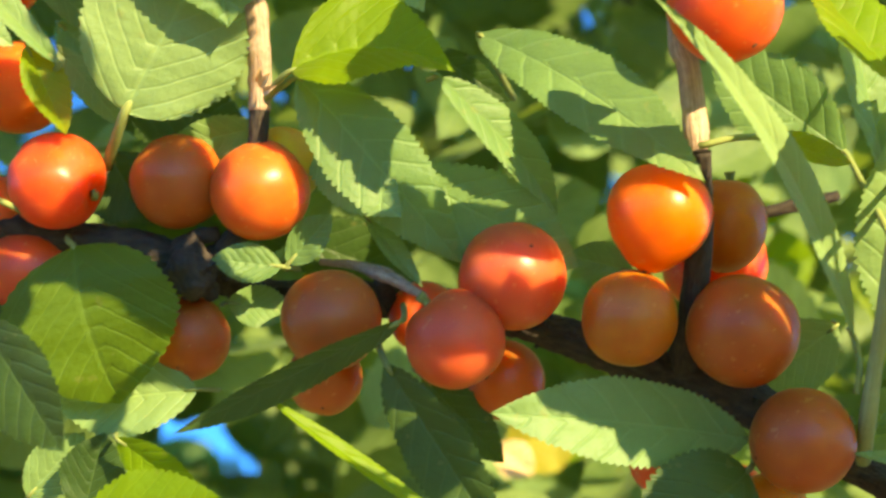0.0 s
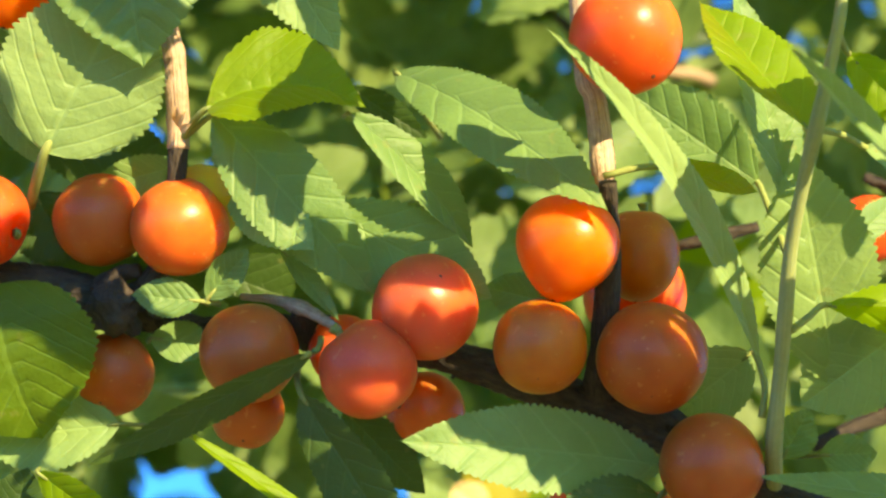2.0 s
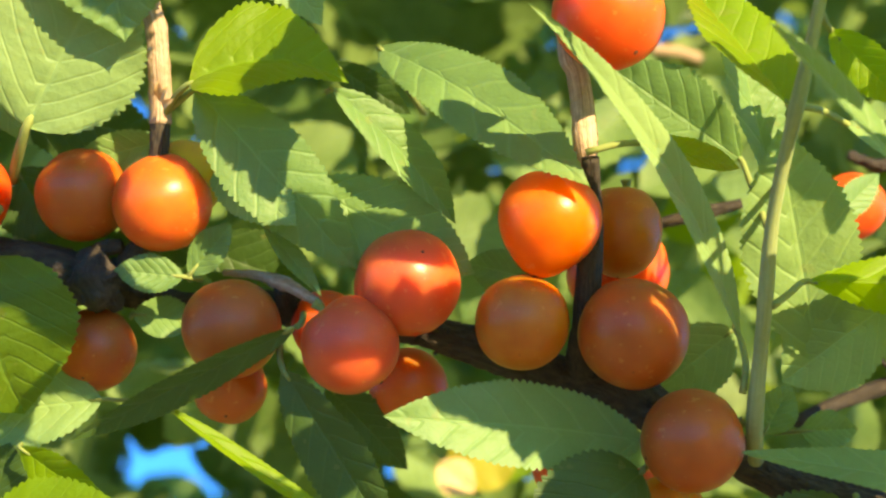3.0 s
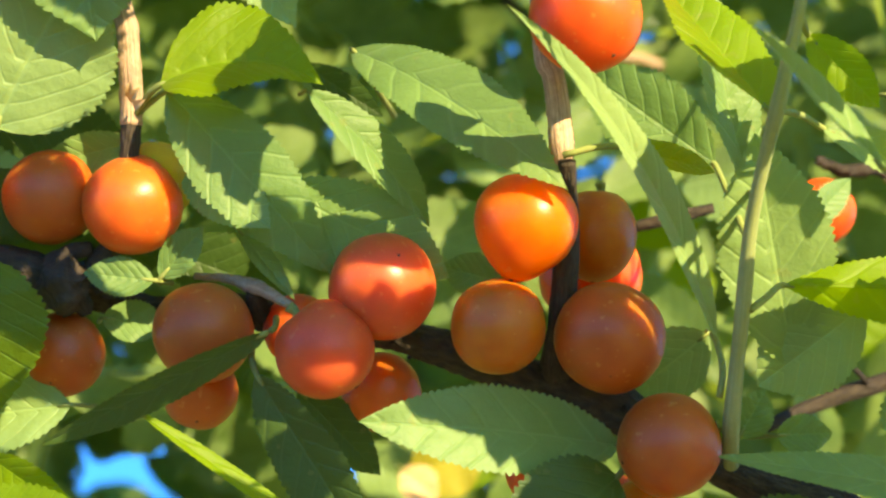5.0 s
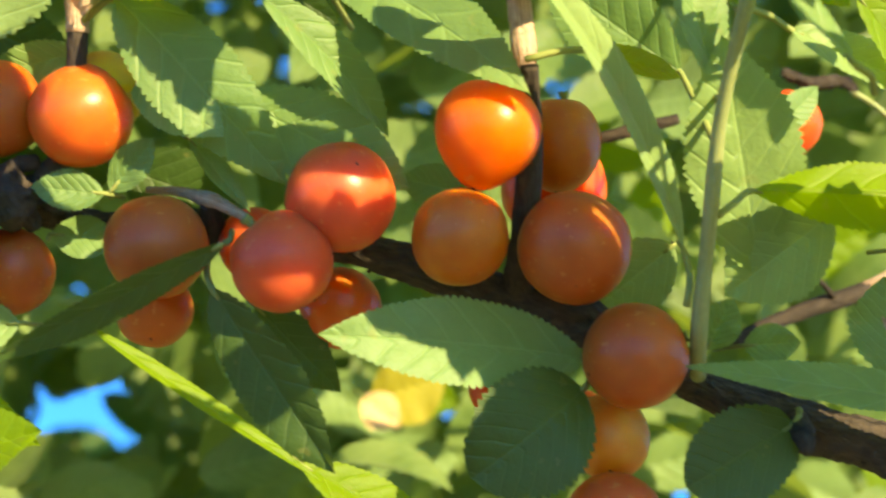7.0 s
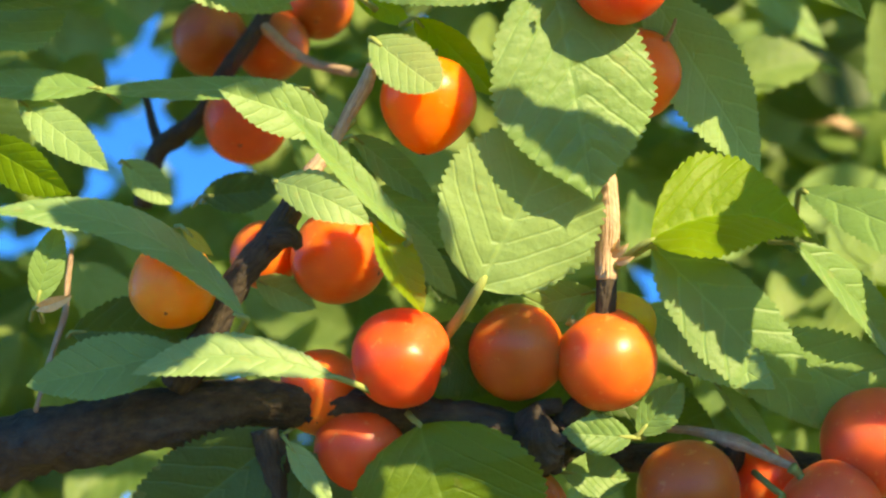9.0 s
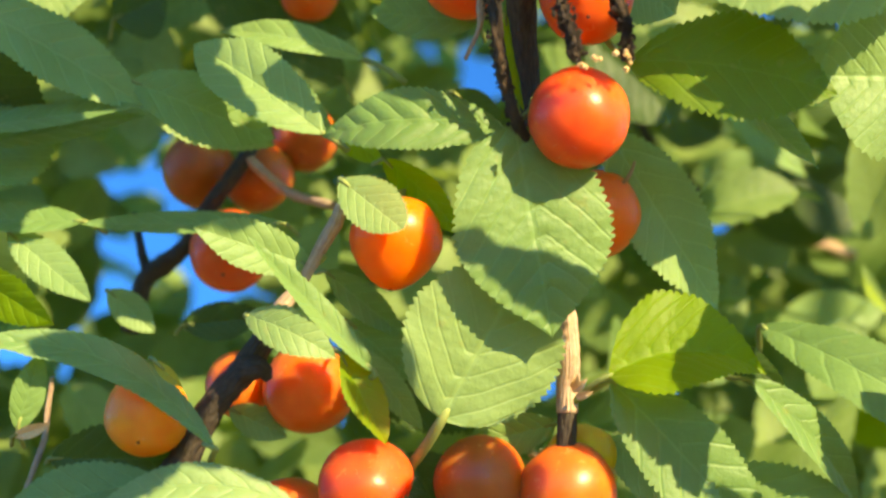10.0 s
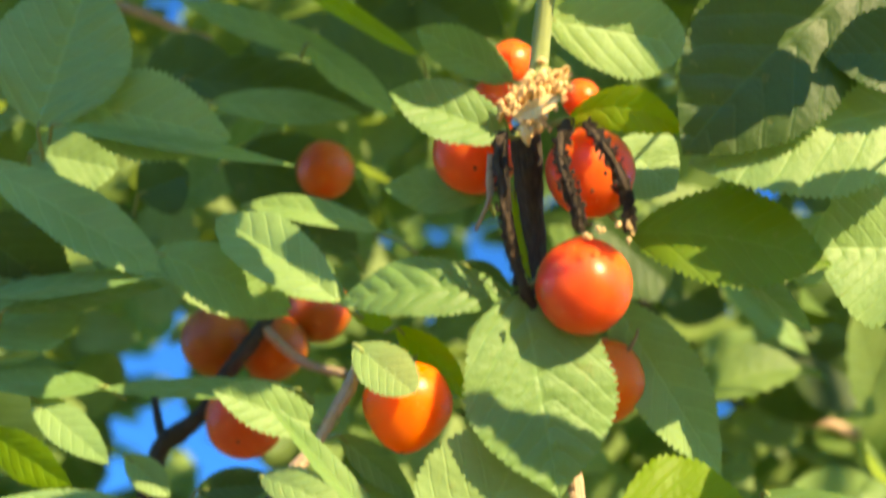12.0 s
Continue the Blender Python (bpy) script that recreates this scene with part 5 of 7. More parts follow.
leaf(shade_branch, (2.4, 118.3, 176.1), (11.1, 118.8, 169.3), 5.6, -52, LIME, stalk=(4.6, 117.1, 176.4), fold=6, wave=0.3, teeth=14)
leaf(shade_branch, (5.0, -76.3, 78.1), (9.2, -77.0, 73.9), 3.6, -51, LIME, stalk=(7.1, -77.7, 78.3), fold=6, wave=0.3, teeth=14)
leaf(shade_branch, (19.9, -49.4, 58.0), (23.8, -29.9, 74.8), 12.8, 21, LIME, stalk=(21.1, -49.5, 60.1), fold=6, wave=0.3, teeth=14)
leaf(shade_branch, (-11.1, -112.1, 61.2), (-9.3, -107.4, 64.4), 3.0, 8, LIME, stalk=(-9.7, -112.1, 63.2), fold=6, wave=0.3, teeth=14)
leaf(shade_branch, (122.8, 74.3, 14.2), (129.7, 77.9, 12.2), 4.4, -46, LIME, stalk=(125.1, 73.7, 15.0), fold=6, wave=0.3, teeth=14)
leaf(shade_branch, (37.4, -99.4, 24.3), (33.7, -97.9, 28.8), 3.2, 50, LIME, stalk=(37.4, -100.2, 26.6), fold=6, wave=0.3, teeth=14)
leaf(shade_branch, (16.7, -80.7, 32.2), (21.6, -77.3, 31.7), 2.9, -41, LIME, stalk=(18.9, -81.1, 33.3), fold=6, wave=0.3, teeth=14)
leaf(shade_branch, (-33.8, 143.6, 181.7), (-50.8, 133.9, 185.9), 10.9, 45, LIME, stalk=(-34.1, 141.6, 183.2), fold=6, wave=0.3, teeth=14)
leaf(shade_branch, (51.9, -70.7, 28.1), (54.2, -73.5, 23.3), 3.2, -46, LIME, stalk=(53.5, -72.7, 28.1), fold=6, wave=0.3, teeth=14)
leaf(shade_branch, (37.2, -8.9, 93.5), (59.2, 25.3, 110.4), 20.8, -10, LIME, stalk=(39.0, -8.9, 95.2), fold=6, wave=0.3, teeth=14)
leaf(shade_branch, (22.4, -116.5, 28.1), (31.5, -110.4, 26.8), 5.5, -42, LIME, stalk=(24.6, -116.9, 29.1), fold=6, wave=0.3, teeth=14)
leaf(shade_branch, (-6.4, -98.3, 46.1), (-3.4, -100.5, 41.3), 2.8, -48, LIME, stalk=(-4.6, -100.1, 46.1), fold=6, wave=0.3, teeth=14)
leaf(shade_branch, (-1.8, -88.6, 31.3), (-3.3, -85.2, 36.0), 3.3, 41, LIME, stalk=(-1.2, -89.0, 33.6), fold=6, wave=0.3, teeth=14)
leaf(shade_branch, (-78.1, 88.5, 166.4), (-72.5, 81.4, 154.4), 6.6, -45, LIME, stalk=(-76.5, 86.6, 166.4), fold=6, wave=0.3, teeth=14)
leaf(shade_branch, (44.8, -100.0, 20.0), (44.6, -95.9, 24.4), 3.6, 32, LIME, stalk=(45.7, -100.2, 22.3), fold=6, wave=0.3, teeth=14)
leaf(shade_branch, (-15.7, 63.8, 147.9), (-21.2, 67.7, 156.5), 4.7, 48, LIME, stalk=(-15.4, 63.1, 150.2), fold=6, wave=0.3, teeth=14)
leaf(shade_branch, (33.0, -104.6, 23.6), (28.0, -107.6, 24.7), 2.7, 44, LIME, stalk=(32.7, -106.6, 25.1), fold=6, wave=0.3, teeth=14)
leaf(shade_branch, (4.4, -80.8, 67.6), (-0.8, -82.6, 70.0), 3.6, 49, LIME, stalk=(4.1, -82.5, 69.4), fold=6, wave=0.3, teeth=14)
leaf(shade_branch, (-2.3, -91.3, 54.5), (-4.5, -96.0, 51.5), 2.8, -2, LIME, stalk=(-1.9, -93.7, 54.9), fold=6, wave=0.3, teeth=14)
leaf(shade_branch, (59.9, -83.6, 7.3), (62.6, -75.1, 13.8), 5.1, 13, LIME, stalk=(61.3, -83.7, 9.4), fold=6, wave=0.3, teeth=14)
leaf(shade_branch, (4.5, -80.6, 34.5), (5.3, -76.1, 38.4), 3.5, 21, LIME, stalk=(5.7, -80.7, 36.7), fold=6, wave=0.3, teeth=14)
leaf(shade_branch, (-9.9, -110.1, 52.9), (-9.5, -105.8, 57.1), 2.9, 26, LIME, stalk=(-8.8, -110.3, 55.2), fold=6, wave=0.3, teeth=14)
leaf(shade_branch, (55.2, -70.2, 24.0), (57.3, -73.2, 19.2), 2.6, -44, LIME, stalk=(56.7, -72.2, 24.0), fold=6, wave=0.3, teeth=14)
leaf(shade_branch, (70.0, -49.8, 5.6), (67.2, -56.1, 1.4), 3.7, -5, LIME, stalk=(70.5, -52.2, 6.0), fold=6, wave=0.3, teeth=14)
leaf(shade_branch, (20.2, -97.7, 31.2), (22.0, -101.0, 26.5), 3.5, -43, LIME, stalk=(21.7, -99.8, 31.3), fold=6, wave=0.3, teeth=14)
leaf(shade_branch, (-14.7, -121.9, 72.0), (-9.8, -121.2, 68.5), 3.0, -51, LIME, stalk=(-12.5, -123.0, 72.3), fold=6, wave=0.3, teeth=14)
leaf(shade_branch, (7.2, -75.5, 77.6), (2.4, -79.1, 77.9), 2.4, 39, LIME, stalk=(7.0, -77.6, 78.9), fold=6, wave=0.3, teeth=14)
leaf(shade_branch, (43.1, -85.4, 28.9), (46.9, -88.4, 22.6), 4.6, -48, LIME, stalk=(44.8, -87.2, 28.9), fold=6, wave=0.3, teeth=14)
leaf(shade_branch, (-30.5, -91.0, 79.9), (-34.0, -95.6, 78.1), 2.5, 18, LIME, stalk=(-30.4, -93.4, 80.6), fold=6, wave=0.3, teeth=14)
leaf(shade_branch, (19.6, -81.6, 29.4), (21.8, -76.9, 32.4), 3.1, 3, LIME, stalk=(21.2, -81.7, 31.3), fold=6, wave=0.3, teeth=14)
leaf(shade_branch, (36.6, 1.9, 118.4), (41.6, 7.8, 120.4), 3.9, -22, LIME, stalk=(38.5, 1.7, 120.0), fold=6, wave=0.3, teeth=14)
leaf(shade_branch, (55.0, -84.2, 14.2), (50.3, -84.5, 17.9), 3.3, 52, LIME, stalk=(54.9, -85.5, 16.3), fold=6, wave=0.3, teeth=14)
leaf(shade_branch, (25.1, -97.5, 30.3), (30.0, -96.9, 26.8), 3.2, -51, LIME, stalk=(27.3, -98.6, 30.6), fold=6, wave=0.3, teeth=14)
leaf(shade_branch, (-9.7, -76.5, 86.5), (-14.2, -74.2, 92.6), 4.8, 49, LIME, stalk=(-9.6, -77.3, 88.8), fold=6, wave=0.3, teeth=14)
leaf(shade_branch, (-83.7, 50.3, 141.6), (-86.2, 56.7, 150.3), 6.8, 40, LIME, stalk=(-83.0, 50.0, 144.0), fold=6, wave=0.3, teeth=14)
leaf(shade_branch, (-2.7, -91.6, 36.6), (-2.6, -87.4, 40.9), 2.5, 29, LIME, stalk=(-1.7, -91.8, 38.9), fold=6, wave=0.3, teeth=14)
leaf(shade_branch, (-48.4, -22.5, 115.9), (-48.4, -30.2, 108.0), 5.4, -30, LIME, stalk=(-47.4, -24.8, 116.0), fold=6, wave=0.3, teeth=14)
leaf(shade_branch, (-17.9, -115.6, 76.7), (-13.8, -116.5, 72.3), 3.4, -51, LIME, stalk=(-15.8, -117.1, 76.8), fold=6, wave=0.3, teeth=14)
leaf(shade_branch, (19.8, -111.6, 26.5), (26.6, -107.6, 25.0), 4.1, -44, LIME, stalk=(22.1, -112.1, 27.4), fold=6, wave=0.3, teeth=14)
leaf(shade_branch, (-119.2, 107.1, 166.0), (-113.3, 118.8, 173.2), 7.6, 0, LIME, stalk=(-117.6, 107.0, 167.9), fold=6, wave=0.3, teeth=14)
leaf(shade_branch, (34.5, -87.4, 28.4), (29.4, -90.4, 29.7), 3.5, 45, LIME, stalk=(34.3, -89.4, 29.9), fold=6, wave=0.3, teeth=14)
leaf(shade_branch, (43.3, 12.7, 55.8), (38.4, 17.2, 64.6), 6.2, 47, LIME, stalk=(43.6, 12.1, 58.2), fold=6, wave=0.3, teeth=14)
leaf(shade_branch, (61.3, -80.9, 7.9), (60.3, -75.8, 14.0), 3.6, 36, LIME, stalk=(62.1, -81.2, 10.3), fold=6, wave=0.3, teeth=14)
leaf(shade_branch, (57.8, -84.5, 17.9), (48.8, -85.8, 24.1), 4.4, 51, LIME, stalk=(57.6, -85.9, 20.0), fold=6, wave=0.3, teeth=14)
leaf(shade_branch, (35.8, 0.5, 76.0), (35.2, 4.4, 80.6), 3.0, 35, LIME, stalk=(36.7, 0.2, 78.4), fold=6, wave=0.3, teeth=14)
leaf(shade_branch, (1.4, -80.6, 83.0), (4.5, -82.6, 78.3), 3.0, -48, LIME, stalk=(3.2, -82.3, 83.0), fold=6, wave=0.3, teeth=14)
leaf(shade_branch, (67.4, -73.9, -11.3), (58.5, -74.8, -4.8), 5.9, 51, LIME, stalk=(67.2, -75.2, -9.2), fold=6, wave=0.3, teeth=14)
leaf(shade_branch, (-44.2, -71.2, 89.6), (-40.0, -62.6, 95.0), 4.6, 2, LIME, stalk=(-42.6, -71.3, 91.6), fold=6, wave=0.3, teeth=14)
leaf(shade_branch, (26.3, -92.9, 31.9), (28.7, -95.7, 27.1), 3.7, -46, LIME, stalk=(27.9, -94.9, 31.9), fold=6, wave=0.3, teeth=14)
leaf(shade_branch, (20.0, -94.0, 32.3), (25.1, -92.5, 29.6), 2.5, -50, LIME, stalk=(22.3, -94.8, 32.8), fold=6, wave=0.3, teeth=14)
leaf(shade_branch, (9.4, 112.0, 168.3), (7.8, 116.8, 174.5), 3.6, 39, LIME, stalk=(10.1, 111.7, 170.7), fold=6, wave=0.3, teeth=14)
leaf(shade_branch, (2.3, -88.9, 82.8), (-2.5, -92.5, 83.1), 2.8, 39, LIME, stalk=(2.1, -91.0, 84.1), fold=6, wave=0.3, teeth=14)
leaf(shade_branch, (-20.4, -62.5, 96.8), (-15.3, -61.3, 93.9), 2.4, -50, LIME, stalk=(-18.1, -63.5, 97.3), fold=6, wave=0.3, teeth=14)
leaf(shade_branch, (-13.4, -85.3, 85.8), (-12.1, -80.7, 89.5), 3.2, 16, LIME, stalk=(-12.1, -85.4, 88.0), fold=6, wave=0.3, teeth=14)
leaf(shade_branch, (9.6, -66.0, 93.0), (4.2, -64.8, 98.8), 4.1, 51, LIME, stalk=(9.6, -67.1, 95.3), fold=6, wave=0.3, teeth=14)
leaf(shade_branch, (60.2, -12.2, 39.1), (62.0, -7.5, 42.4), 3.4, 8, LIME, stalk=(61.6, -12.3, 41.1), fold=6, wave=0.3, teeth=14)
leaf(shade_branch, (1.3, -80.3, 90.2), (2.5, -83.9, 85.6), 2.9, -39, LIME, stalk=(2.6, -82.4, 90.3), fold=6, wave=0.3, teeth=14)
leaf(shade_branch, (-50.5, -8.0, 118.3), (-44.0, 0.3, 121.5), 5.7, -19, LIME, stalk=(-48.6, -8.1, 120.0), fold=6, wave=0.3, teeth=14)
leaf(shade_branch, (-10.5, -109.5, 48.8), (-7.7, -104.9, 51.3), 2.7, -7, LIME, stalk=(-8.8, -109.6, 50.7), fold=6, wave=0.3, teeth=14)
leaf(shade_branch, (2.1, -76.3, 44.3), (2.7, -81.6, 38.3), 4.5, -34, LIME, stalk=(3.2, -78.5, 44.4), fold=6, wave=0.3, teeth=14)
leaf(shade_branch, (18.2, -76.7, 31.7), (13.4, -80.2, 32.1), 3.0, 40, LIME, stalk=(18.0, -78.8, 33.0), fold=6, wave=0.3, teeth=14)
leaf(shade_branch, (22.9, -79.9, 31.0), (28.1, -77.8, 28.9), 3.0, -48, LIME, stalk=(25.2, -80.6, 31.7), fold=6, wave=0.3, teeth=14)
leaf(shade_branch, (-10.7, -115.2, 72.3), (-5.6, -114.0, 69.3), 2.7, -51, LIME, stalk=(-8.4, -116.1, 72.7), fold=6, wave=0.3, teeth=14)
leaf(shade_branch, (24.9, 109.1, 171.0), (30.1, 110.8, 168.5), 3.2, -50, LIME, stalk=(27.2, 108.2, 171.6), fold=6, wave=0.3, teeth=14)
leaf(shade_branch, (3.6, -77.2, 37.1), (6.0, -79.9, 32.3), 3.5, -46, LIME, stalk=(5.2, -79.1, 37.1), fold=6, wave=0.3, teeth=14)
leaf(shade_branch, (68.3, -8.3, 46.1), (71.9, -11.5, 39.7), 4.7, -47, LIME, stalk=(69.9, -10.1, 46.1), fold=6, wave=0.3, teeth=14)
leaf(shade_branch, (22.3, -76.2, 32.2), (19.9, -73.5, 37.0), 2.7, 46, LIME, stalk=(22.7, -76.7, 34.6), fold=6, wave=0.3, teeth=14)
leaf(shade_branch, (22.7, 17.1, 127.4), (17.6, 14.4, 128.9), 2.6, 46, LIME, stalk=(22.4, 15.2, 129.0), fold=6, wave=0.3, teeth=14)
leaf(shade_branch, (-13.6, -115.8, 59.8), (-4.6, -109.4, 58.9), 6.2, -40, LIME, stalk=(-11.4, -116.2, 60.9), fold=6, wave=0.3, teeth=14)
leaf(shade_branch, (-62.5, 62.2, 144.1), (-63.5, 65.9, 148.7), 3.0, 38, LIME, stalk=(-61.7, 61.9, 146.4), fold=6, wave=0.3, teeth=14)
leaf(shade_branch, (-71.5, -46.1, 100.0), (-75.3, -50.5, 98.7), 3.0, 23, LIME, stalk=(-71.4, -48.5, 100.9), fold=6, wave=0.3, teeth=14)
leaf(shade_branch, (4.4, -76.6, 89.4), (2.6, -81.2, 86.1), 2.8, -8, LIME, stalk=(5.0, -79.0, 89.7), fold=6, wave=0.3, teeth=14)
leaf(shade_branch, (70.8, 48.4, 54.8), (70.6, 42.7, 49.1), 4.9, -29, LIME, stalk=(71.8, 46.1, 54.9), fold=6, wave=0.3, teeth=14)
leaf(shade_branch, (-10.7, -36.2, 104.6), (-15.6, -42.1, 102.4), 4.9, 20, LIME, stalk=(-10.6, -38.5, 105.4), fold=6, wave=0.3, teeth=14)
leaf(shade_branch, (57.4, 38.4, 55.6), (52.2, 36.1, 57.5), 3.3, 48, LIME, stalk=(57.1, 36.6, 57.3), fold=6, wave=0.3, teeth=14)
leaf(shade_branch, (72.1, 99.9, 76.2), (75.4, 98.1, 71.5), 2.8, -49, LIME, stalk=(73.9, 98.2, 76.2), fold=6, wave=0.3, teeth=14)
leaf(shade_branch, (55.1, -81.9, 17.7), (60.2, -79.0, 16.5), 2.6, -45, LIME, stalk=(57.4, -82.5, 18.6), fold=6, wave=0.3, teeth=14)
leaf(shade_branch, (8.2, -32.6, 107.5), (3.6, -36.5, 107.2), 2.7, 35, LIME, stalk=(8.0, -34.8, 108.6), fold=6, wave=0.3, teeth=14)
leaf(shade_branch, (26.7, 31.7, 138.2), (30.2, 30.1, 133.6), 3.4, -50, LIME, stalk=(28.5, 30.1, 138.3), fold=6, wave=0.3, teeth=14)
leaf(shade_branch, (-11.9, -113.5, 70.0), (-16.5, -113.4, 73.8), 3.0, 52, LIME, stalk=(-12.0, -114.7, 72.1), fold=6, wave=0.3, teeth=14)
leaf(shade_branch, (57.0, 50.3, 139.7), (57.3, 54.6, 143.9), 2.4, 27, LIME, stalk=(58.0, 50.1, 142.0), fold=6, wave=0.3, teeth=14)
leaf(shade_branch, (-2.9, -89.2, 33.7), (2.2, -86.3, 32.5), 3.0, -45, LIME, stalk=(-0.7, -89.7, 34.6), fold=6, wave=0.3, teeth=14)
leaf(shade_branch, (-37.6, 104.6, 162.7), (-39.7, 109.0, 169.0), 4.2, 42, LIME, stalk=(-37.0, 104.2, 165.1), fold=6, wave=0.3, teeth=14)
leaf(shade_branch, (-16.5, -85.6, 81.8), (-21.4, -83.7, 87.8), 3.9, 50, LIME, stalk=(-16.4, -86.5, 84.1), fold=6, wave=0.3, teeth=14)
leaf(shade_branch, (7.8, -62.2, 39.9), (9.3, -57.6, 43.4), 2.8, 13, LIME, stalk=(9.2, -62.3, 42.0), fold=6, wave=0.3, teeth=14)
leaf(shade_branch, (-33.0, 126.8, 173.8), (-37.7, 123.2, 174.0), 3.4, 39, LIME, stalk=(-33.2, 124.7, 175.0), fold=6, wave=0.3, teeth=14)
leaf(shade_branch, (21.5, -75.3, 32.5), (18.7, -72.9, 37.3), 3.0, 47, LIME, stalk=(21.8, -76.0, 34.9), fold=6, wave=0.3, teeth=14)
leaf(shade_branch, (54.2, 284.0, 240.9), (52.7, 287.5, 245.6), 3.6, 41, LIME, stalk=(54.8, 283.7, 243.2), fold=6, wave=0.3, teeth=14)
leaf(shade_branch, (-73.7, -47.7, 103.1), (-68.7, -46.7, 100.0), 3.4, -51, LIME, stalk=(-71.4, -48.7, 103.5), fold=6, wave=0.3, teeth=14)
leaf(shade_branch, (-93.5, 314.5, 256.8), (-89.3, 313.9, 252.6), 3.1, -51, LIME, stalk=(-91.5, 313.1, 256.9), fold=6, wave=0.3, teeth=14)
leaf(shade_branch, (-20.0, 82.3, 158.7), (-25.2, 73.7, 154.2), 5.3, 7, LIME, stalk=(-19.7, 79.9, 159.3), fold=6, wave=0.3, teeth=14)
leaf(shade_branch, (-22.8, -49.9, 100.3), (-28.5, -49.0, 105.9), 4.6, 51, LIME, stalk=(-22.9, -51.0, 102.6), fold=6, wave=0.3, teeth=14)
leaf(shade_branch, (0.4, -92.6, 66.2), (-4.4, -92.9, 69.9), 2.4, 52, LIME, stalk=(0.2, -93.9, 68.3), fold=6, wave=0.3, teeth=14)
leaf(shade_branch, (-0.5, -93.1, 29.8), (-4.0, -91.6, 34.4), 2.6, 50, LIME, stalk=(-0.3, -94.0, 32.1), fold=6, wave=0.3, teeth=14)
leaf(shade_branch, (6.2, -69.9, 39.7), (5.5, -74.3, 35.7), 2.6, -23, LIME, stalk=(7.0, -72.3, 39.9), fold=6, wave=0.3, teeth=14)
leaf(shade_branch, (-10.2, -111.9, 60.0), (-9.5, -107.4, 64.0), 2.4, 22, LIME, stalk=(-9.0, -112.0, 62.2), fold=6, wave=0.3, teeth=14)
leaf(shade_branch, (6.2, -69.1, 47.8), (3.3, -73.8, 45.4), 3.2, 8, LIME, stalk=(6.5, -71.5, 48.4), fold=6, wave=0.3, teeth=14)
leaf(shade_branch, (-17.5, -81.7, 84.8), (-13.2, -77.5, 85.5), 2.7, -31, LIME, stalk=(-15.5, -81.9, 86.1), fold=6, wave=0.3, teeth=14)
leaf(shade_branch, (-7.6, -107.6, 73.5), (-1.4, -107.6, 68.3), 3.2, -52, LIME, stalk=(-5.4, -108.8, 73.7), fold=6, wave=0.3, teeth=14)
part("twig", tube(shade_branch, [(251.8, -184.5, 328.2, 0.50), (146.1, -90.6, 224.5, 0.26), (39.3, 4.6, 119.7, 0.22)], 6, 6, 0.1), BARK, shade_branch)
part("twig", tube(shade_branch, [(39.3, 4.6, 119.7, 0.30), (44.4, 5.7, 111.5, 0.26), (48.4, 8.0, 102.1, 0.22)], 6, 6, 0.1), BARK, shade_branch)
part("twig", tube(shade_branch, [(39.3, 4.6, 119.7, 0.30), (30.3, 9.4, 124.6, 0.26), (20.3, 15.5, 128.4, 0.22)], 6, 6, 0.1), BARK, shade_branch)
part("twig", tube(shade_branch, [(20.3, 15.5, 128.4, 0.30), (25.0, 22.5, 132.9, 0.26), (28.6, 30.6, 136.2, 0.22)], 6, 6, 0.1), BARK, shade_branch)
part("twig", tube(shade_branch, [(28.6, 30.6, 136.2, 0.30), (25.5, 37.6, 141.1, 0.26), (21.3, 45.8, 144.8, 0.22)], 6, 6, 0.1), BARK, shade_branch)
part("twig", tube(shade_branch, [(48.4, 8.0, 102.1, 0.30), (42.6, 4.5, 90.9, 0.26), (35.7, 2.2, 78.5, 0.22)], 6, 6, 0.1), BARK, shade_branch)
part("twig", tube(shade_branch, [(35.7, 2.2, 78.5, 0.30), (39.4, 2.1, 69.6, 0.26), (42.1, 3.2, 59.5, 0.22)], 6, 6, 0.1), BARK, shade_branch)
part("twig", tube(shade_branch, [(42.1, 3.2, 59.5, 0.30), (42.1, 8.3, 60.6, 0.26), (41.1, 14.7, 60.4, 0.22)], 6, 6, 0.1), BARK, shade_branch)
part("twig", tube(shade_branch, [(41.1, 14.7, 60.4, 0.30), (48.5, 25.2, 59.2, 0.26), (55.0, 37.0, 56.8, 0.22)], 6, 6, 0.1), BARK, shade_branch)
part("twig", tube(shade_branch, [(55.0, 37.0, 56.8, 0.30), (53.4, 38.0, 62.9, 0.26), (50.9, 40.3, 67.8, 0.22)], 6, 6, 0.1), BARK, shade_branch)
part("twig", tube(shade_branch, [(55.0, 37.0, 56.8, 0.30), (63.5, 40.5, 55.1, 0.26), (70.9, 45.3, 52.2, 0.22)], 6, 6, 0.1), BARK, shade_branch)
part("twig", tube(shade_branch, [(42.1, 3.2, 59.5, 0.30), (52.2, -4.1, 50.9, 0.26), (61.3, -10.1, 41.0, 0.22)], 6, 6, 0.1), BARK, shade_branch)
part("twig", tube(shade_branch, [(61.3, -10.1, 41.0, 0.30), (66.3, -10.8, 42.7, 0.26), (70.3, -10.2, 43.1, 0.22)], 6, 6, 0.1), BARK, shade_branch)
part("twig", tube(shade_branch, [(61.3, -10.1, 41.0, 0.30), (56.7, -21.5, 42.2, 0.26), (51.1, -31.7, 42.2, 0.22)], 6, 6, 0.1), BARK, shade_branch)
part("twig", tube(shade_branch, [(51.1, -31.7, 42.2, 0.30), (49.2, -39.8, 44.6, 0.26), (46.4, -46.6, 45.7, 0.22)], 6, 6, 0.1), BARK, shade_branch)
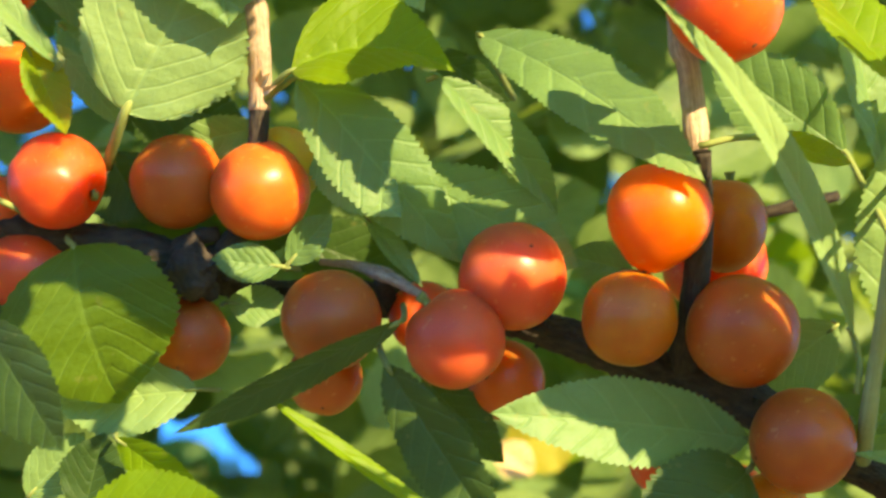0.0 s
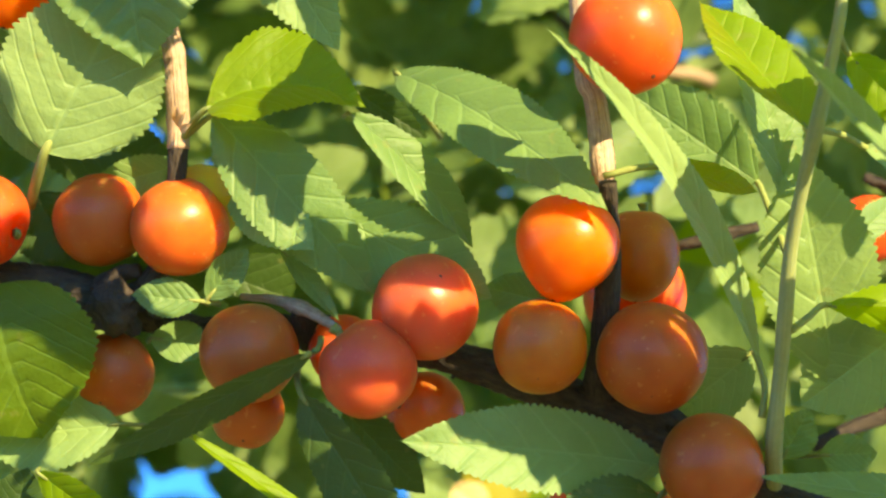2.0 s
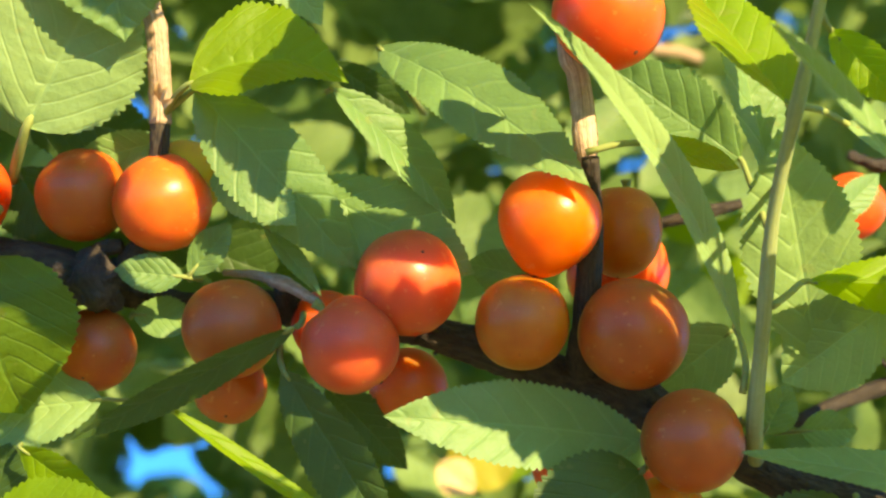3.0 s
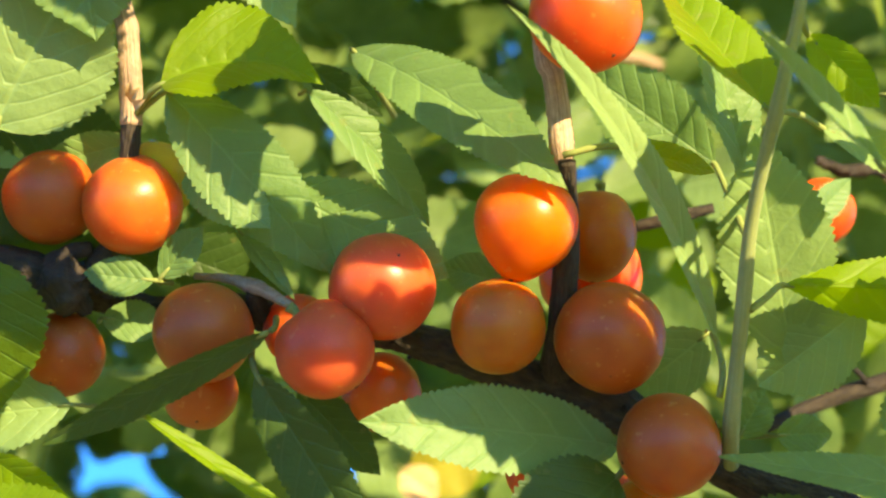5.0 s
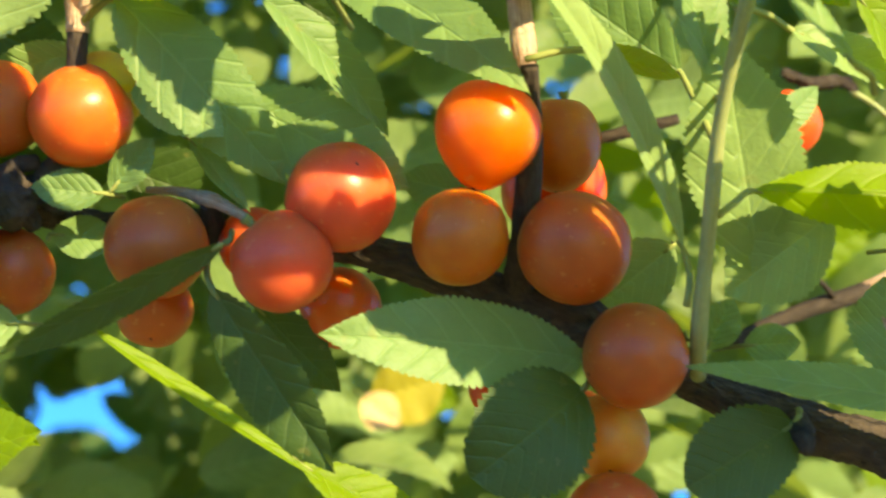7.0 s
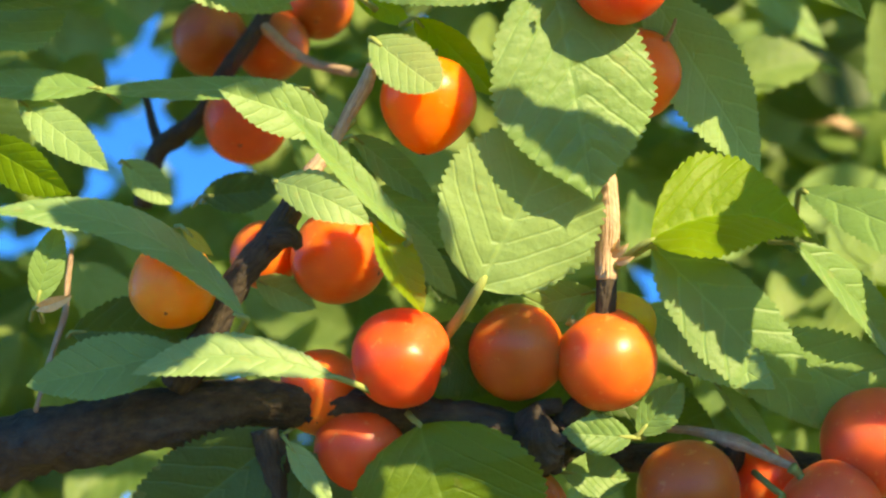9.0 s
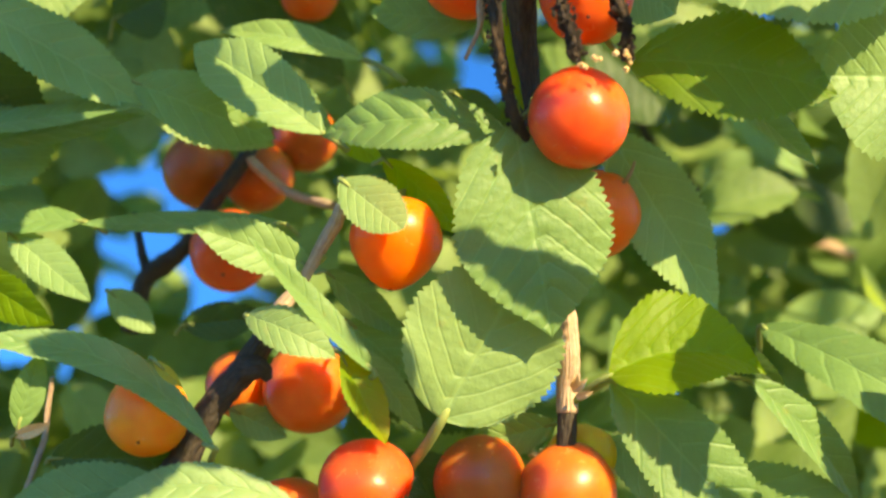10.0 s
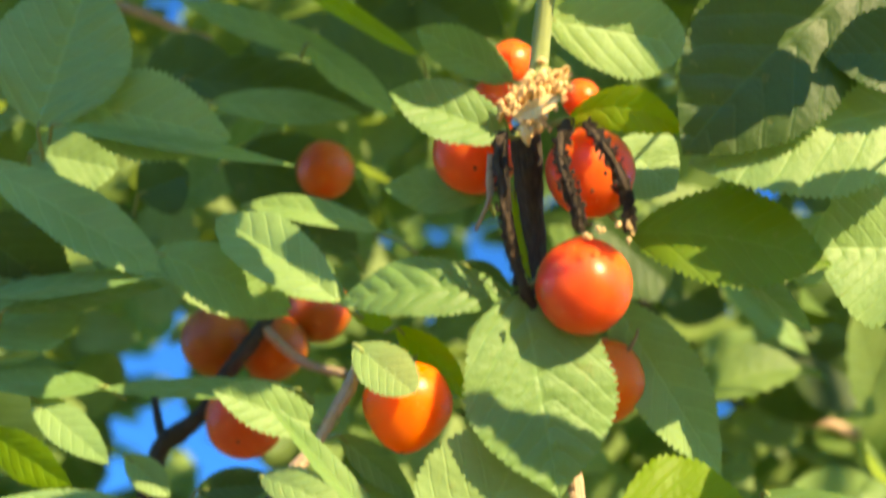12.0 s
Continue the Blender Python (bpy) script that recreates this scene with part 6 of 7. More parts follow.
part("twig", tube(shade_branch, [(46.4, -46.6, 45.7, 0.30), (34.7, -43.9, 56.8, 0.26), (22.1, -39.9, 66.6, 0.22)], 6, 6, 0.1), BARK, shade_branch)
part("twig", tube(shade_branch, [(46.4, -46.6, 45.7, 0.30), (50.3, -60.1, 36.4, 0.26), (53.3, -72.4, 25.9, 0.22)], 6, 6, 0.1), BARK, shade_branch)
part("twig", tube(shade_branch, [(53.3, -72.4, 25.9, 0.30), (55.4, -72.7, 25.4, 0.26), (56.4, -71.7, 23.7, 0.22)], 6, 6, 0.1), BARK, shade_branch)
part("twig", tube(shade_branch, [(56.4, -71.7, 23.7, 0.30), (56.9, -72.5, 23.3, 0.26), (56.4, -72.0, 21.8, 0.22)], 6, 6, 0.1), BARK, shade_branch)
part("twig", tube(shade_branch, [(53.3, -72.4, 25.9, 0.30), (50.5, -77.3, 28.3, 0.26), (46.8, -81.0, 29.5, 0.22)], 6, 6, 0.1), BARK, shade_branch)
part("twig", tube(shade_branch, [(46.8, -81.0, 29.5, 0.30), (46.5, -84.7, 28.3, 0.26), (45.2, -87.2, 26.0, 0.22)], 6, 6, 0.1), BARK, shade_branch)
part("twig", tube(shade_branch, [(45.2, -87.2, 26.0, 0.30), (44.3, -91.9, 25.6, 0.26), (42.3, -95.5, 24.1, 0.22)], 6, 6, 0.1), BARK, shade_branch)
part("twig", tube(shade_branch, [(42.3, -95.5, 24.1, 0.30), (44.1, -97.5, 23.8, 0.26), (44.9, -98.2, 22.4, 0.22)], 6, 6, 0.1), BARK, shade_branch)
part("twig", tube(shade_branch, [(42.3, -95.5, 24.1, 0.30), (41.0, -96.1, 27.6, 0.26), (38.6, -95.5, 29.9, 0.22)], 6, 6, 0.1), BARK, shade_branch)
part("twig", tube(shade_branch, [(38.6, -95.5, 29.9, 0.30), (37.7, -97.8, 28.9, 0.26), (35.7, -98.9, 26.8, 0.22)], 6, 6, 0.1), BARK, shade_branch)
part("twig", tube(shade_branch, [(35.7, -98.9, 26.8, 0.30), (34.7, -99.2, 29.4, 0.26), (32.6, -98.3, 30.8, 0.22)], 6, 6, 0.1), BARK, shade_branch)
part("twig", tube(shade_branch, [(32.6, -98.3, 30.8, 0.30), (30.7, -98.5, 30.4, 0.26), (27.8, -97.5, 28.8, 0.22)], 6, 6, 0.1), BARK, shade_branch)
part("twig", tube(shade_branch, [(27.8, -97.5, 28.8, 0.30), (27.1, -97.7, 29.7, 0.26), (25.3, -96.6, 29.3, 0.22)], 6, 6, 0.1), BARK, shade_branch)
part("twig", tube(shade_branch, [(27.8, -97.5, 28.8, 0.30), (28.2, -96.6, 29.9, 0.26), (27.7, -94.6, 29.7, 0.22)], 6, 6, 0.1), BARK, shade_branch)
part("twig", tube(shade_branch, [(25.3, -96.6, 29.3, 0.30), (24.4, -96.0, 30.2, 0.26), (22.4, -94.2, 30.0, 0.22)], 6, 6, 0.1), BARK, shade_branch)
part("twig", tube(shade_branch, [(22.4, -94.2, 30.0, 0.30), (23.1, -94.5, 31.2, 0.26), (22.8, -93.5, 31.2, 0.22)], 6, 6, 0.1), BARK, shade_branch)
part("twig", tube(shade_branch, [(22.4, -94.2, 30.0, 0.30), (21.6, -95.4, 30.1, 0.26), (19.7, -95.3, 29.0, 0.22)], 6, 6, 0.1), BARK, shade_branch)
part("twig", tube(shade_branch, [(19.7, -95.3, 29.0, 0.30), (21.0, -98.1, 29.6, 0.26), (21.3, -99.6, 29.1, 0.22)], 6, 6, 0.1), BARK, shade_branch)
part("twig", tube(shade_branch, [(19.7, -95.3, 29.0, 0.30), (17.6, -95.4, 31.8, 0.26), (14.5, -94.2, 33.4, 0.22)], 6, 6, 0.1), BARK, shade_branch)
part("twig", tube(shade_branch, [(27.7, -94.6, 29.7, 0.30), (30.5, -92.5, 30.1, 0.26), (32.2, -89.1, 29.3, 0.22)], 6, 6, 0.1), BARK, shade_branch)
part("twig", tube(shade_branch, [(14.5, -94.2, 33.4, 0.30), (13.8, -97.2, 31.2, 0.26), (12.1, -98.9, 27.8, 0.22)], 6, 6, 0.1), BARK, shade_branch)
part("twig", tube(shade_branch, [(12.1, -98.9, 27.8, 0.30), (10.9, -102.5, 29.3, 0.26), (8.6, -104.7, 29.5, 0.22)], 6, 6, 0.1), BARK, shade_branch)
part("twig", tube(shade_branch, [(32.6, -98.3, 30.8, 0.30), (31.2, -102.3, 30.6, 0.26), (28.9, -105.0, 29.2, 0.22)], 6, 6, 0.1), BARK, shade_branch)
part("twig", tube(shade_branch, [(28.9, -105.0, 29.2, 0.30), (30.1, -105.7, 28.5, 0.26), (30.3, -105.2, 26.6, 0.22)], 6, 6, 0.1), BARK, shade_branch)
part("twig", tube(shade_branch, [(30.3, -105.2, 26.6, 0.30), (31.0, -106.4, 26.1, 0.26), (30.7, -106.4, 24.4, 0.22)], 6, 6, 0.1), BARK, shade_branch)
part("twig", tube(shade_branch, [(30.3, -105.2, 26.6, 0.30), (27.4, -108.1, 26.9, 0.26), (23.4, -109.9, 26.0, 0.22)], 6, 6, 0.1), BARK, shade_branch)
part("twig", tube(shade_branch, [(23.4, -109.9, 26.0, 0.30), (25.8, -112.4, 27.4, 0.26), (27.1, -113.7, 27.7, 0.22)], 6, 6, 0.1), BARK, shade_branch)
part("twig", tube(shade_branch, [(14.5, -94.2, 33.4, 0.30), (15.2, -90.6, 34.5, 0.26), (14.8, -85.7, 34.3, 0.22)], 6, 6, 0.1), BARK, shade_branch)
part("twig", tube(shade_branch, [(14.8, -85.7, 34.3, 0.30), (15.9, -82.8, 33.8, 0.26), (16.0, -78.7, 32.1, 0.22)], 6, 6, 0.1), BARK, shade_branch)
part("twig", tube(shade_branch, [(16.0, -78.7, 32.1, 0.30), (18.2, -79.6, 32.8, 0.26), (19.4, -79.2, 32.2, 0.22)], 6, 6, 0.1), BARK, shade_branch)
part("twig", tube(shade_branch, [(19.4, -79.2, 32.2, 0.30), (20.6, -80.0, 32.3, 0.26), (20.9, -79.5, 31.1, 0.22)], 6, 6, 0.1), BARK, shade_branch)
part("twig", tube(shade_branch, [(20.9, -79.5, 31.1, 0.30), (23.0, -80.2, 31.6, 0.26), (24.1, -79.6, 30.8, 0.22)], 6, 6, 0.1), BARK, shade_branch)
part("twig", tube(shade_branch, [(24.1, -79.6, 30.8, 0.30), (25.4, -80.0, 31.1, 0.26), (25.7, -79.1, 30.2, 0.22)], 6, 6, 0.1), BARK, shade_branch)
part("twig", tube(shade_branch, [(24.1, -79.6, 30.8, 0.30), (24.0, -83.2, 30.8, 0.26), (22.9, -85.5, 29.7, 0.22)], 6, 6, 0.1), BARK, shade_branch)
part("twig", tube(shade_branch, [(22.9, -85.5, 29.7, 0.30), (24.7, -87.5, 31.9, 0.26), (25.4, -88.4, 32.9, 0.22)], 6, 6, 0.1), BARK, shade_branch)
part("twig", tube(shade_branch, [(25.4, -88.4, 32.9, 0.30), (25.2, -88.2, 34.8, 0.26), (24.0, -86.9, 35.6, 0.22)], 6, 6, 0.1), BARK, shade_branch)
part("twig", tube(shade_branch, [(25.7, -79.1, 30.2, 0.30), (24.0, -77.7, 33.1, 0.26), (21.3, -75.1, 34.8, 0.22)], 6, 6, 0.1), BARK, shade_branch)
part("twig", tube(shade_branch, [(21.3, -75.1, 34.8, 0.30), (21.3, -75.4, 35.6, 0.26), (20.3, -74.4, 35.2, 0.22)], 6, 6, 0.1), BARK, shade_branch)
part("twig", tube(shade_branch, [(20.3, -74.4, 35.2, 0.30), (20.1, -74.2, 33.9, 0.26), (18.9, -72.9, 31.4, 0.22)], 6, 6, 0.1), BARK, shade_branch)
part("twig", tube(shade_branch, [(14.5, -94.2, 33.4, 0.30), (10.1, -94.7, 34.8, 0.26), (4.7, -94.0, 34.9, 0.22)], 6, 6, 0.1), BARK, shade_branch)
part("twig", tube(shade_branch, [(4.7, -94.0, 34.9, 0.30), (1.8, -93.9, 34.2, 0.26), (-2.0, -92.6, 32.3, 0.22)], 6, 6, 0.1), BARK, shade_branch)
part("twig", tube(shade_branch, [(-2.0, -92.6, 32.3, 0.30), (-2.0, -94.0, 34.0, 0.26), (-3.0, -94.2, 34.5, 0.22)], 6, 6, 0.1), BARK, shade_branch)
part("twig", tube(shade_branch, [(-3.0, -94.2, 34.5, 0.30), (-2.8, -94.1, 36.3, 0.26), (-3.7, -92.7, 36.9, 0.22)], 6, 6, 0.1), BARK, shade_branch)
part("twig", tube(shade_branch, [(-3.7, -92.7, 36.9, 0.30), (-2.6, -91.9, 38.6, 0.26), (-2.4, -89.7, 39.0, 0.22)], 6, 6, 0.1), BARK, shade_branch)
part("twig", tube(shade_branch, [(-3.7, -92.7, 36.9, 0.30), (-2.3, -94.8, 39.3, 0.26), (-1.9, -95.7, 40.4, 0.22)], 6, 6, 0.1), BARK, shade_branch)
part("twig", tube(shade_branch, [(-2.0, -92.6, 32.3, 0.30), (-0.6, -90.9, 33.4, 0.26), (-0.2, -88.0, 33.3, 0.22)], 6, 6, 0.1), BARK, shade_branch)
part("twig", tube(shade_branch, [(-0.2, -88.0, 33.3, 0.30), (-0.8, -88.2, 34.2, 0.26), (-2.3, -87.2, 33.9, 0.22)], 6, 6, 0.1), BARK, shade_branch)
part("twig", tube(shade_branch, [(-1.9, -95.7, 40.4, 0.30), (-2.8, -98.3, 42.8, 0.26), (-4.7, -99.6, 44.0, 0.22)], 6, 6, 0.1), BARK, shade_branch)
part("twig", tube(shade_branch, [(-4.7, -99.6, 44.0, 0.30), (-5.7, -101.0, 46.7, 0.26), (-7.6, -101.1, 48.2, 0.22)], 6, 6, 0.1), BARK, shade_branch)
part("twig", tube(shade_branch, [(-7.6, -101.1, 48.2, 0.30), (-4.6, -102.8, 49.3, 0.26), (-2.7, -103.3, 49.2, 0.22)], 6, 6, 0.1), BARK, shade_branch)
part("twig", tube(shade_branch, [(-2.7, -103.3, 49.2, 0.30), (-2.0, -102.6, 52.2, 0.26), (-2.3, -100.7, 54.0, 0.22)], 6, 6, 0.1), BARK, shade_branch)
part("twig", tube(shade_branch, [(-2.3, -100.7, 54.0, 0.30), (-2.3, -97.9, 54.2, 0.26), (-3.2, -93.9, 53.2, 0.22)], 6, 6, 0.1), BARK, shade_branch)
part("twig", tube(shade_branch, [(-3.2, -93.9, 53.2, 0.30), (-1.5, -93.6, 51.8, 0.26), (-0.8, -92.0, 49.1, 0.22)], 6, 6, 0.1), BARK, shade_branch)
part("twig", tube(shade_branch, [(-2.3, -100.7, 54.0, 0.30), (-5.1, -104.7, 52.8, 0.26), (-8.9, -107.4, 50.3, 0.22)], 6, 6, 0.1), BARK, shade_branch)
part("twig", tube(shade_branch, [(-8.9, -107.4, 50.3, 0.30), (-8.3, -108.1, 50.3, 0.26), (-8.7, -107.6, 49.2, 0.22)], 6, 6, 0.1), BARK, shade_branch)
part("twig", tube(shade_branch, [(-8.9, -107.4, 50.3, 0.30), (-8.7, -108.4, 53.4, 0.26), (-9.5, -108.2, 55.2, 0.22)], 6, 6, 0.1), BARK, shade_branch)
part("twig", tube(shade_branch, [(-9.5, -108.2, 55.2, 0.30), (-7.3, -109.6, 56.6, 0.26), (-6.2, -109.7, 56.8, 0.22)], 6, 6, 0.1), BARK, shade_branch)
part("twig", tube(shade_branch, [(-6.2, -109.7, 56.8, 0.30), (-7.1, -111.9, 58.8, 0.26), (-8.9, -112.9, 59.6, 0.22)], 6, 6, 0.1), BARK, shade_branch)
part("twig", tube(shade_branch, [(-8.9, -112.9, 59.6, 0.30), (-8.8, -112.0, 61.5, 0.26), (-9.6, -109.9, 62.3, 0.22)], 6, 6, 0.1), BARK, shade_branch)
part("twig", tube(shade_branch, [(-9.6, -109.9, 62.3, 0.30), (-9.3, -110.6, 63.3, 0.26), (-10.0, -110.0, 63.0, 0.22)], 6, 6, 0.1), BARK, shade_branch)
part("twig", tube(shade_branch, [(-10.0, -110.0, 63.0, 0.30), (-8.6, -111.7, 65.8, 0.26), (-8.2, -112.1, 67.4, 0.22)], 6, 6, 0.1), BARK, shade_branch)
part("twig", tube(shade_branch, [(-8.2, -112.1, 67.4, 0.30), (-7.6, -114.1, 69.8, 0.26), (-8.0, -114.8, 71.0, 0.22)], 6, 6, 0.1), BARK, shade_branch)
part("twig", tube(shade_branch, [(-8.0, -114.8, 71.0, 0.30), (-8.5, -115.3, 72.0, 0.26), (-10.0, -114.5, 71.7, 0.22)], 6, 6, 0.1), BARK, shade_branch)
part("twig", tube(shade_branch, [(-10.0, -114.5, 71.7, 0.30), (-11.5, -114.7, 72.5, 0.26), (-14.0, -113.7, 72.1, 0.22)], 6, 6, 0.1), BARK, shade_branch)
part("twig", tube(shade_branch, [(-14.0, -113.7, 72.1, 0.30), (-14.3, -115.6, 74.0, 0.26), (-15.6, -116.3, 74.7, 0.22)], 6, 6, 0.1), BARK, shade_branch)
part("twig", tube(shade_branch, [(-15.6, -116.3, 74.7, 0.30), (-18.8, -117.3, 76.2, 0.26), (-23.0, -117.0, 76.5, 0.22)], 6, 6, 0.1), BARK, shade_branch)
part("twig", tube(shade_branch, [(-8.0, -114.8, 71.0, 0.30), (-5.6, -111.9, 71.7, 0.26), (-4.3, -107.8, 71.1, 0.22)], 6, 6, 0.1), BARK, shade_branch)
part("twig", tube(shade_branch, [(-4.3, -107.8, 71.1, 0.30), (-3.5, -108.1, 72.3, 0.26), (-3.7, -107.1, 72.2, 0.22)], 6, 6, 0.1), BARK, shade_branch)
part("twig", tube(shade_branch, [(-3.7, -107.1, 72.2, 0.30), (-5.4, -106.5, 75.2, 0.26), (-8.1, -104.6, 77.0, 0.22)], 6, 6, 0.1), BARK, shade_branch)
part("twig", tube(shade_branch, [(-8.9, -112.9, 59.6, 0.30), (-8.7, -116.6, 63.9, 0.26), (-9.4, -119.0, 67.0, 0.22)], 6, 6, 0.1), BARK, shade_branch)
part("twig", tube(shade_branch, [(-9.4, -119.0, 67.0, 0.30), (-10.5, -121.0, 66.5, 0.26), (-12.6, -121.7, 64.9, 0.22)], 6, 6, 0.1), BARK, shade_branch)
part("twig", tube(shade_branch, [(-9.4, -119.0, 67.0, 0.30), (-10.2, -121.0, 69.3, 0.26), (-12.1, -121.8, 70.5, 0.22)], 6, 6, 0.1), BARK, shade_branch)
part("twig", tube(shade_branch, [(44.9, -98.2, 22.4, 0.30), (48.3, -99.1, 18.6, 0.26), (50.7, -98.8, 13.6, 0.22)], 6, 6, 0.1), BARK, shade_branch)
part("twig", tube(shade_branch, [(46.8, -81.0, 29.5, 0.30), (50.6, -83.8, 26.0, 0.26), (53.5, -85.4, 21.2, 0.22)], 6, 6, 0.1), BARK, shade_branch)
part("twig", tube(shade_branch, [(53.5, -85.4, 21.2, 0.30), (53.7, -85.6, 19.4, 0.26), (52.9, -84.6, 16.3, 0.22)], 6, 6, 0.1), BARK, shade_branch)
part("twig", tube(shade_branch, [(52.9, -84.6, 16.3, 0.30), (55.9, -83.3, 17.4, 0.26), (57.8, -80.7, 17.3, 0.22)], 6, 6, 0.1), BARK, shade_branch)
part("twig", tube(shade_branch, [(57.8, -80.7, 17.3, 0.30), (60.1, -80.8, 14.7, 0.26), (61.4, -79.6, 10.8, 0.22)], 6, 6, 0.1), BARK, shade_branch)
part("twig", tube(shade_branch, [(61.4, -79.6, 10.8, 0.30), (61.7, -79.7, 11.6, 0.26), (61.0, -78.6, 11.2, 0.22)], 6, 6, 0.1), BARK, shade_branch)
part("twig", tube(shade_branch, [(61.0, -78.6, 11.2, 0.30), (61.9, -77.3, 10.8, 0.26), (61.9, -74.6, 9.1, 0.22)], 6, 6, 0.1), BARK, shade_branch)
part("twig", tube(shade_branch, [(50.7, -98.8, 13.6, 0.30), (56.4, -97.3, 12.6, 0.26), (61.1, -94.6, 10.4, 0.22)], 6, 6, 0.1), BARK, shade_branch)
part("twig", tube(shade_branch, [(8.6, -104.7, 29.5, 0.30), (3.7, -103.6, 31.4, 0.26), (-2.2, -101.1, 32.1, 0.22)], 6, 6, 0.1), BARK, shade_branch)
part("twig", tube(shade_branch, [(14.8, -85.7, 34.3, 0.30), (10.4, -82.9, 35.2, 0.26), (5.0, -78.8, 34.9, 0.22)], 6, 6, 0.1), BARK, shade_branch)
part("twig", tube(shade_branch, [(5.0, -78.8, 34.9, 0.30), (5.4, -79.2, 35.9, 0.26), (4.8, -78.4, 35.6, 0.22)], 6, 6, 0.1), BARK, shade_branch)
part("twig", tube(shade_branch, [(4.8, -78.4, 35.6, 0.30), (5.5, -79.1, 36.8, 0.26), (5.1, -78.6, 36.7, 0.22)], 6, 6, 0.1), BARK, shade_branch)
part("twig", tube(shade_branch, [(4.8, -78.4, 35.6, 0.30), (4.5, -77.8, 36.8, 0.26), (3.1, -76.1, 36.8, 0.22)], 6, 6, 0.1), BARK, shade_branch)
part("twig", tube(shade_branch, [(3.1, -76.1, 36.8, 0.30), (5.1, -74.8, 37.9, 0.26), (6.0, -72.4, 37.9, 0.22)], 6, 6, 0.1), BARK, shade_branch)
part("twig", tube(shade_branch, [(5.1, -78.6, 36.7, 0.30), (4.4, -79.5, 39.7, 0.26), (2.6, -79.2, 41.6, 0.22)], 6, 6, 0.1), BARK, shade_branch)
part("twig", tube(shade_branch, [(2.6, -79.2, 41.6, 0.30), (4.4, -78.3, 43.1, 0.26), (5.2, -76.1, 43.3, 0.22)], 6, 6, 0.1), BARK, shade_branch)
part("twig", tube(shade_branch, [(5.2, -76.1, 43.3, 0.30), (5.6, -74.5, 45.7, 0.26), (5.0, -71.7, 46.9, 0.22)], 6, 6, 0.1), BARK, shade_branch)
part("twig", tube(shade_branch, [(-23.0, -117.0, 76.5, 0.30), (-27.5, -113.7, 77.0, 0.26), (-33.1, -109.1, 76.3, 0.22)], 6, 6, 0.1), BARK, shade_branch)
part("twig", tube(shade_branch, [(5.0, -71.7, 46.9, 0.30), (7.4, -66.6, 45.0, 0.26), (8.8, -60.2, 41.9, 0.22)], 6, 6, 0.1), BARK, shade_branch)
part("twig", tube(shade_branch, [(61.9, -74.6, 9.1, 0.30), (67.7, -72.6, 5.7, 0.26), (72.5, -69.2, 1.0, 0.22)], 6, 6, 0.1), BARK, shade_branch)
part("twig", tube(shade_branch, [(72.5, -69.2, 1.0, 0.30), (68.3, -72.5, -2.8, 0.26), (63.1, -74.6, -7.8, 0.22)], 6, 6, 0.1), BARK, shade_branch)
part("twig", tube(shade_branch, [(72.5, -69.2, 1.0, 0.30), (71.1, -61.8, 3.0, 0.26), (68.8, -53.2, 3.7, 0.22)], 6, 6, 0.1), BARK, shade_branch)
part("twig", tube(shade_branch, [(-33.1, -109.1, 76.3, 0.30), (-33.0, -96.0, 81.7, 0.26), (-33.9, -81.6, 85.9, 0.22)], 6, 6, 0.1), BARK, shade_branch)
part("twig", tube(shade_branch, [(-33.9, -81.6, 85.9, 0.30), (-34.9, -82.3, 87.6, 0.26), (-36.8, -81.6, 88.0, 0.22)], 6, 6, 0.1), BARK, shade_branch)
part("twig", tube(shade_branch, [(-33.9, -81.6, 85.9, 0.30), (-32.5, -88.2, 83.2, 0.26), (-32.1, -93.5, 79.2, 0.22)], 6, 6, 0.1), BARK, shade_branch)
part("twig", tube(shade_branch, [(-32.1, -93.5, 79.2, 0.30), (-29.5, -95.9, 81.3, 0.26), (-27.9, -97.0, 82.2, 0.22)], 6, 6, 0.1), BARK, shade_branch)
part("twig", tube(shade_branch, [(-36.8, -81.6, 88.0, 0.30), (-38.9, -75.0, 90.9, 0.26), (-41.9, -67.2, 92.6, 0.22)], 6, 6, 0.1), BARK, shade_branch)
part("twig", tube(shade_branch, [(-41.9, -67.2, 92.6, 0.30), (-44.2, -71.3, 95.7, 0.26), (-47.4, -74.2, 97.7, 0.22)], 6, 6, 0.1), BARK, shade_branch)
part("twig", tube(shade_branch, [(-47.4, -74.2, 97.7, 0.30), (-53.2, -76.8, 100.1, 0.26), (-60.0, -78.2, 101.3, 0.22)], 6, 6, 0.1), BARK, shade_branch)
part("twig", tube(shade_branch, [(-60.0, -78.2, 101.3, 0.30), (-60.6, -76.8, 100.7, 0.26), (-62.2, -74.2, 98.9, 0.22)], 6, 6, 0.1), BARK, shade_branch)
part("twig", tube(shade_branch, [(-41.9, -67.2, 92.6, 0.30), (-35.0, -72.5, 91.0, 0.26), (-29.0, -76.5, 88.3, 0.22)], 6, 6, 0.1), BARK, shade_branch)
part("twig", tube(shade_branch, [(-47.4, -74.2, 97.7, 0.30), (-36.9, -68.4, 100.5, 0.26), (-27.5, -61.5, 102.2, 0.22)], 6, 6, 0.1), BARK, shade_branch)
part("twig", tube(shade_branch, [(-27.5, -61.5, 102.2, 0.30), (-22.1, -62.4, 99.5, 0.26), (-17.6, -62.1, 95.6, 0.22)], 6, 6, 0.1), BARK, shade_branch)
part("twig", tube(shade_branch, [(-17.6, -62.1, 95.6, 0.30), (-13.9, -61.6, 96.6, 0.26), (-11.3, -59.9, 96.5, 0.22)], 6, 6, 0.1), BARK, shade_branch)
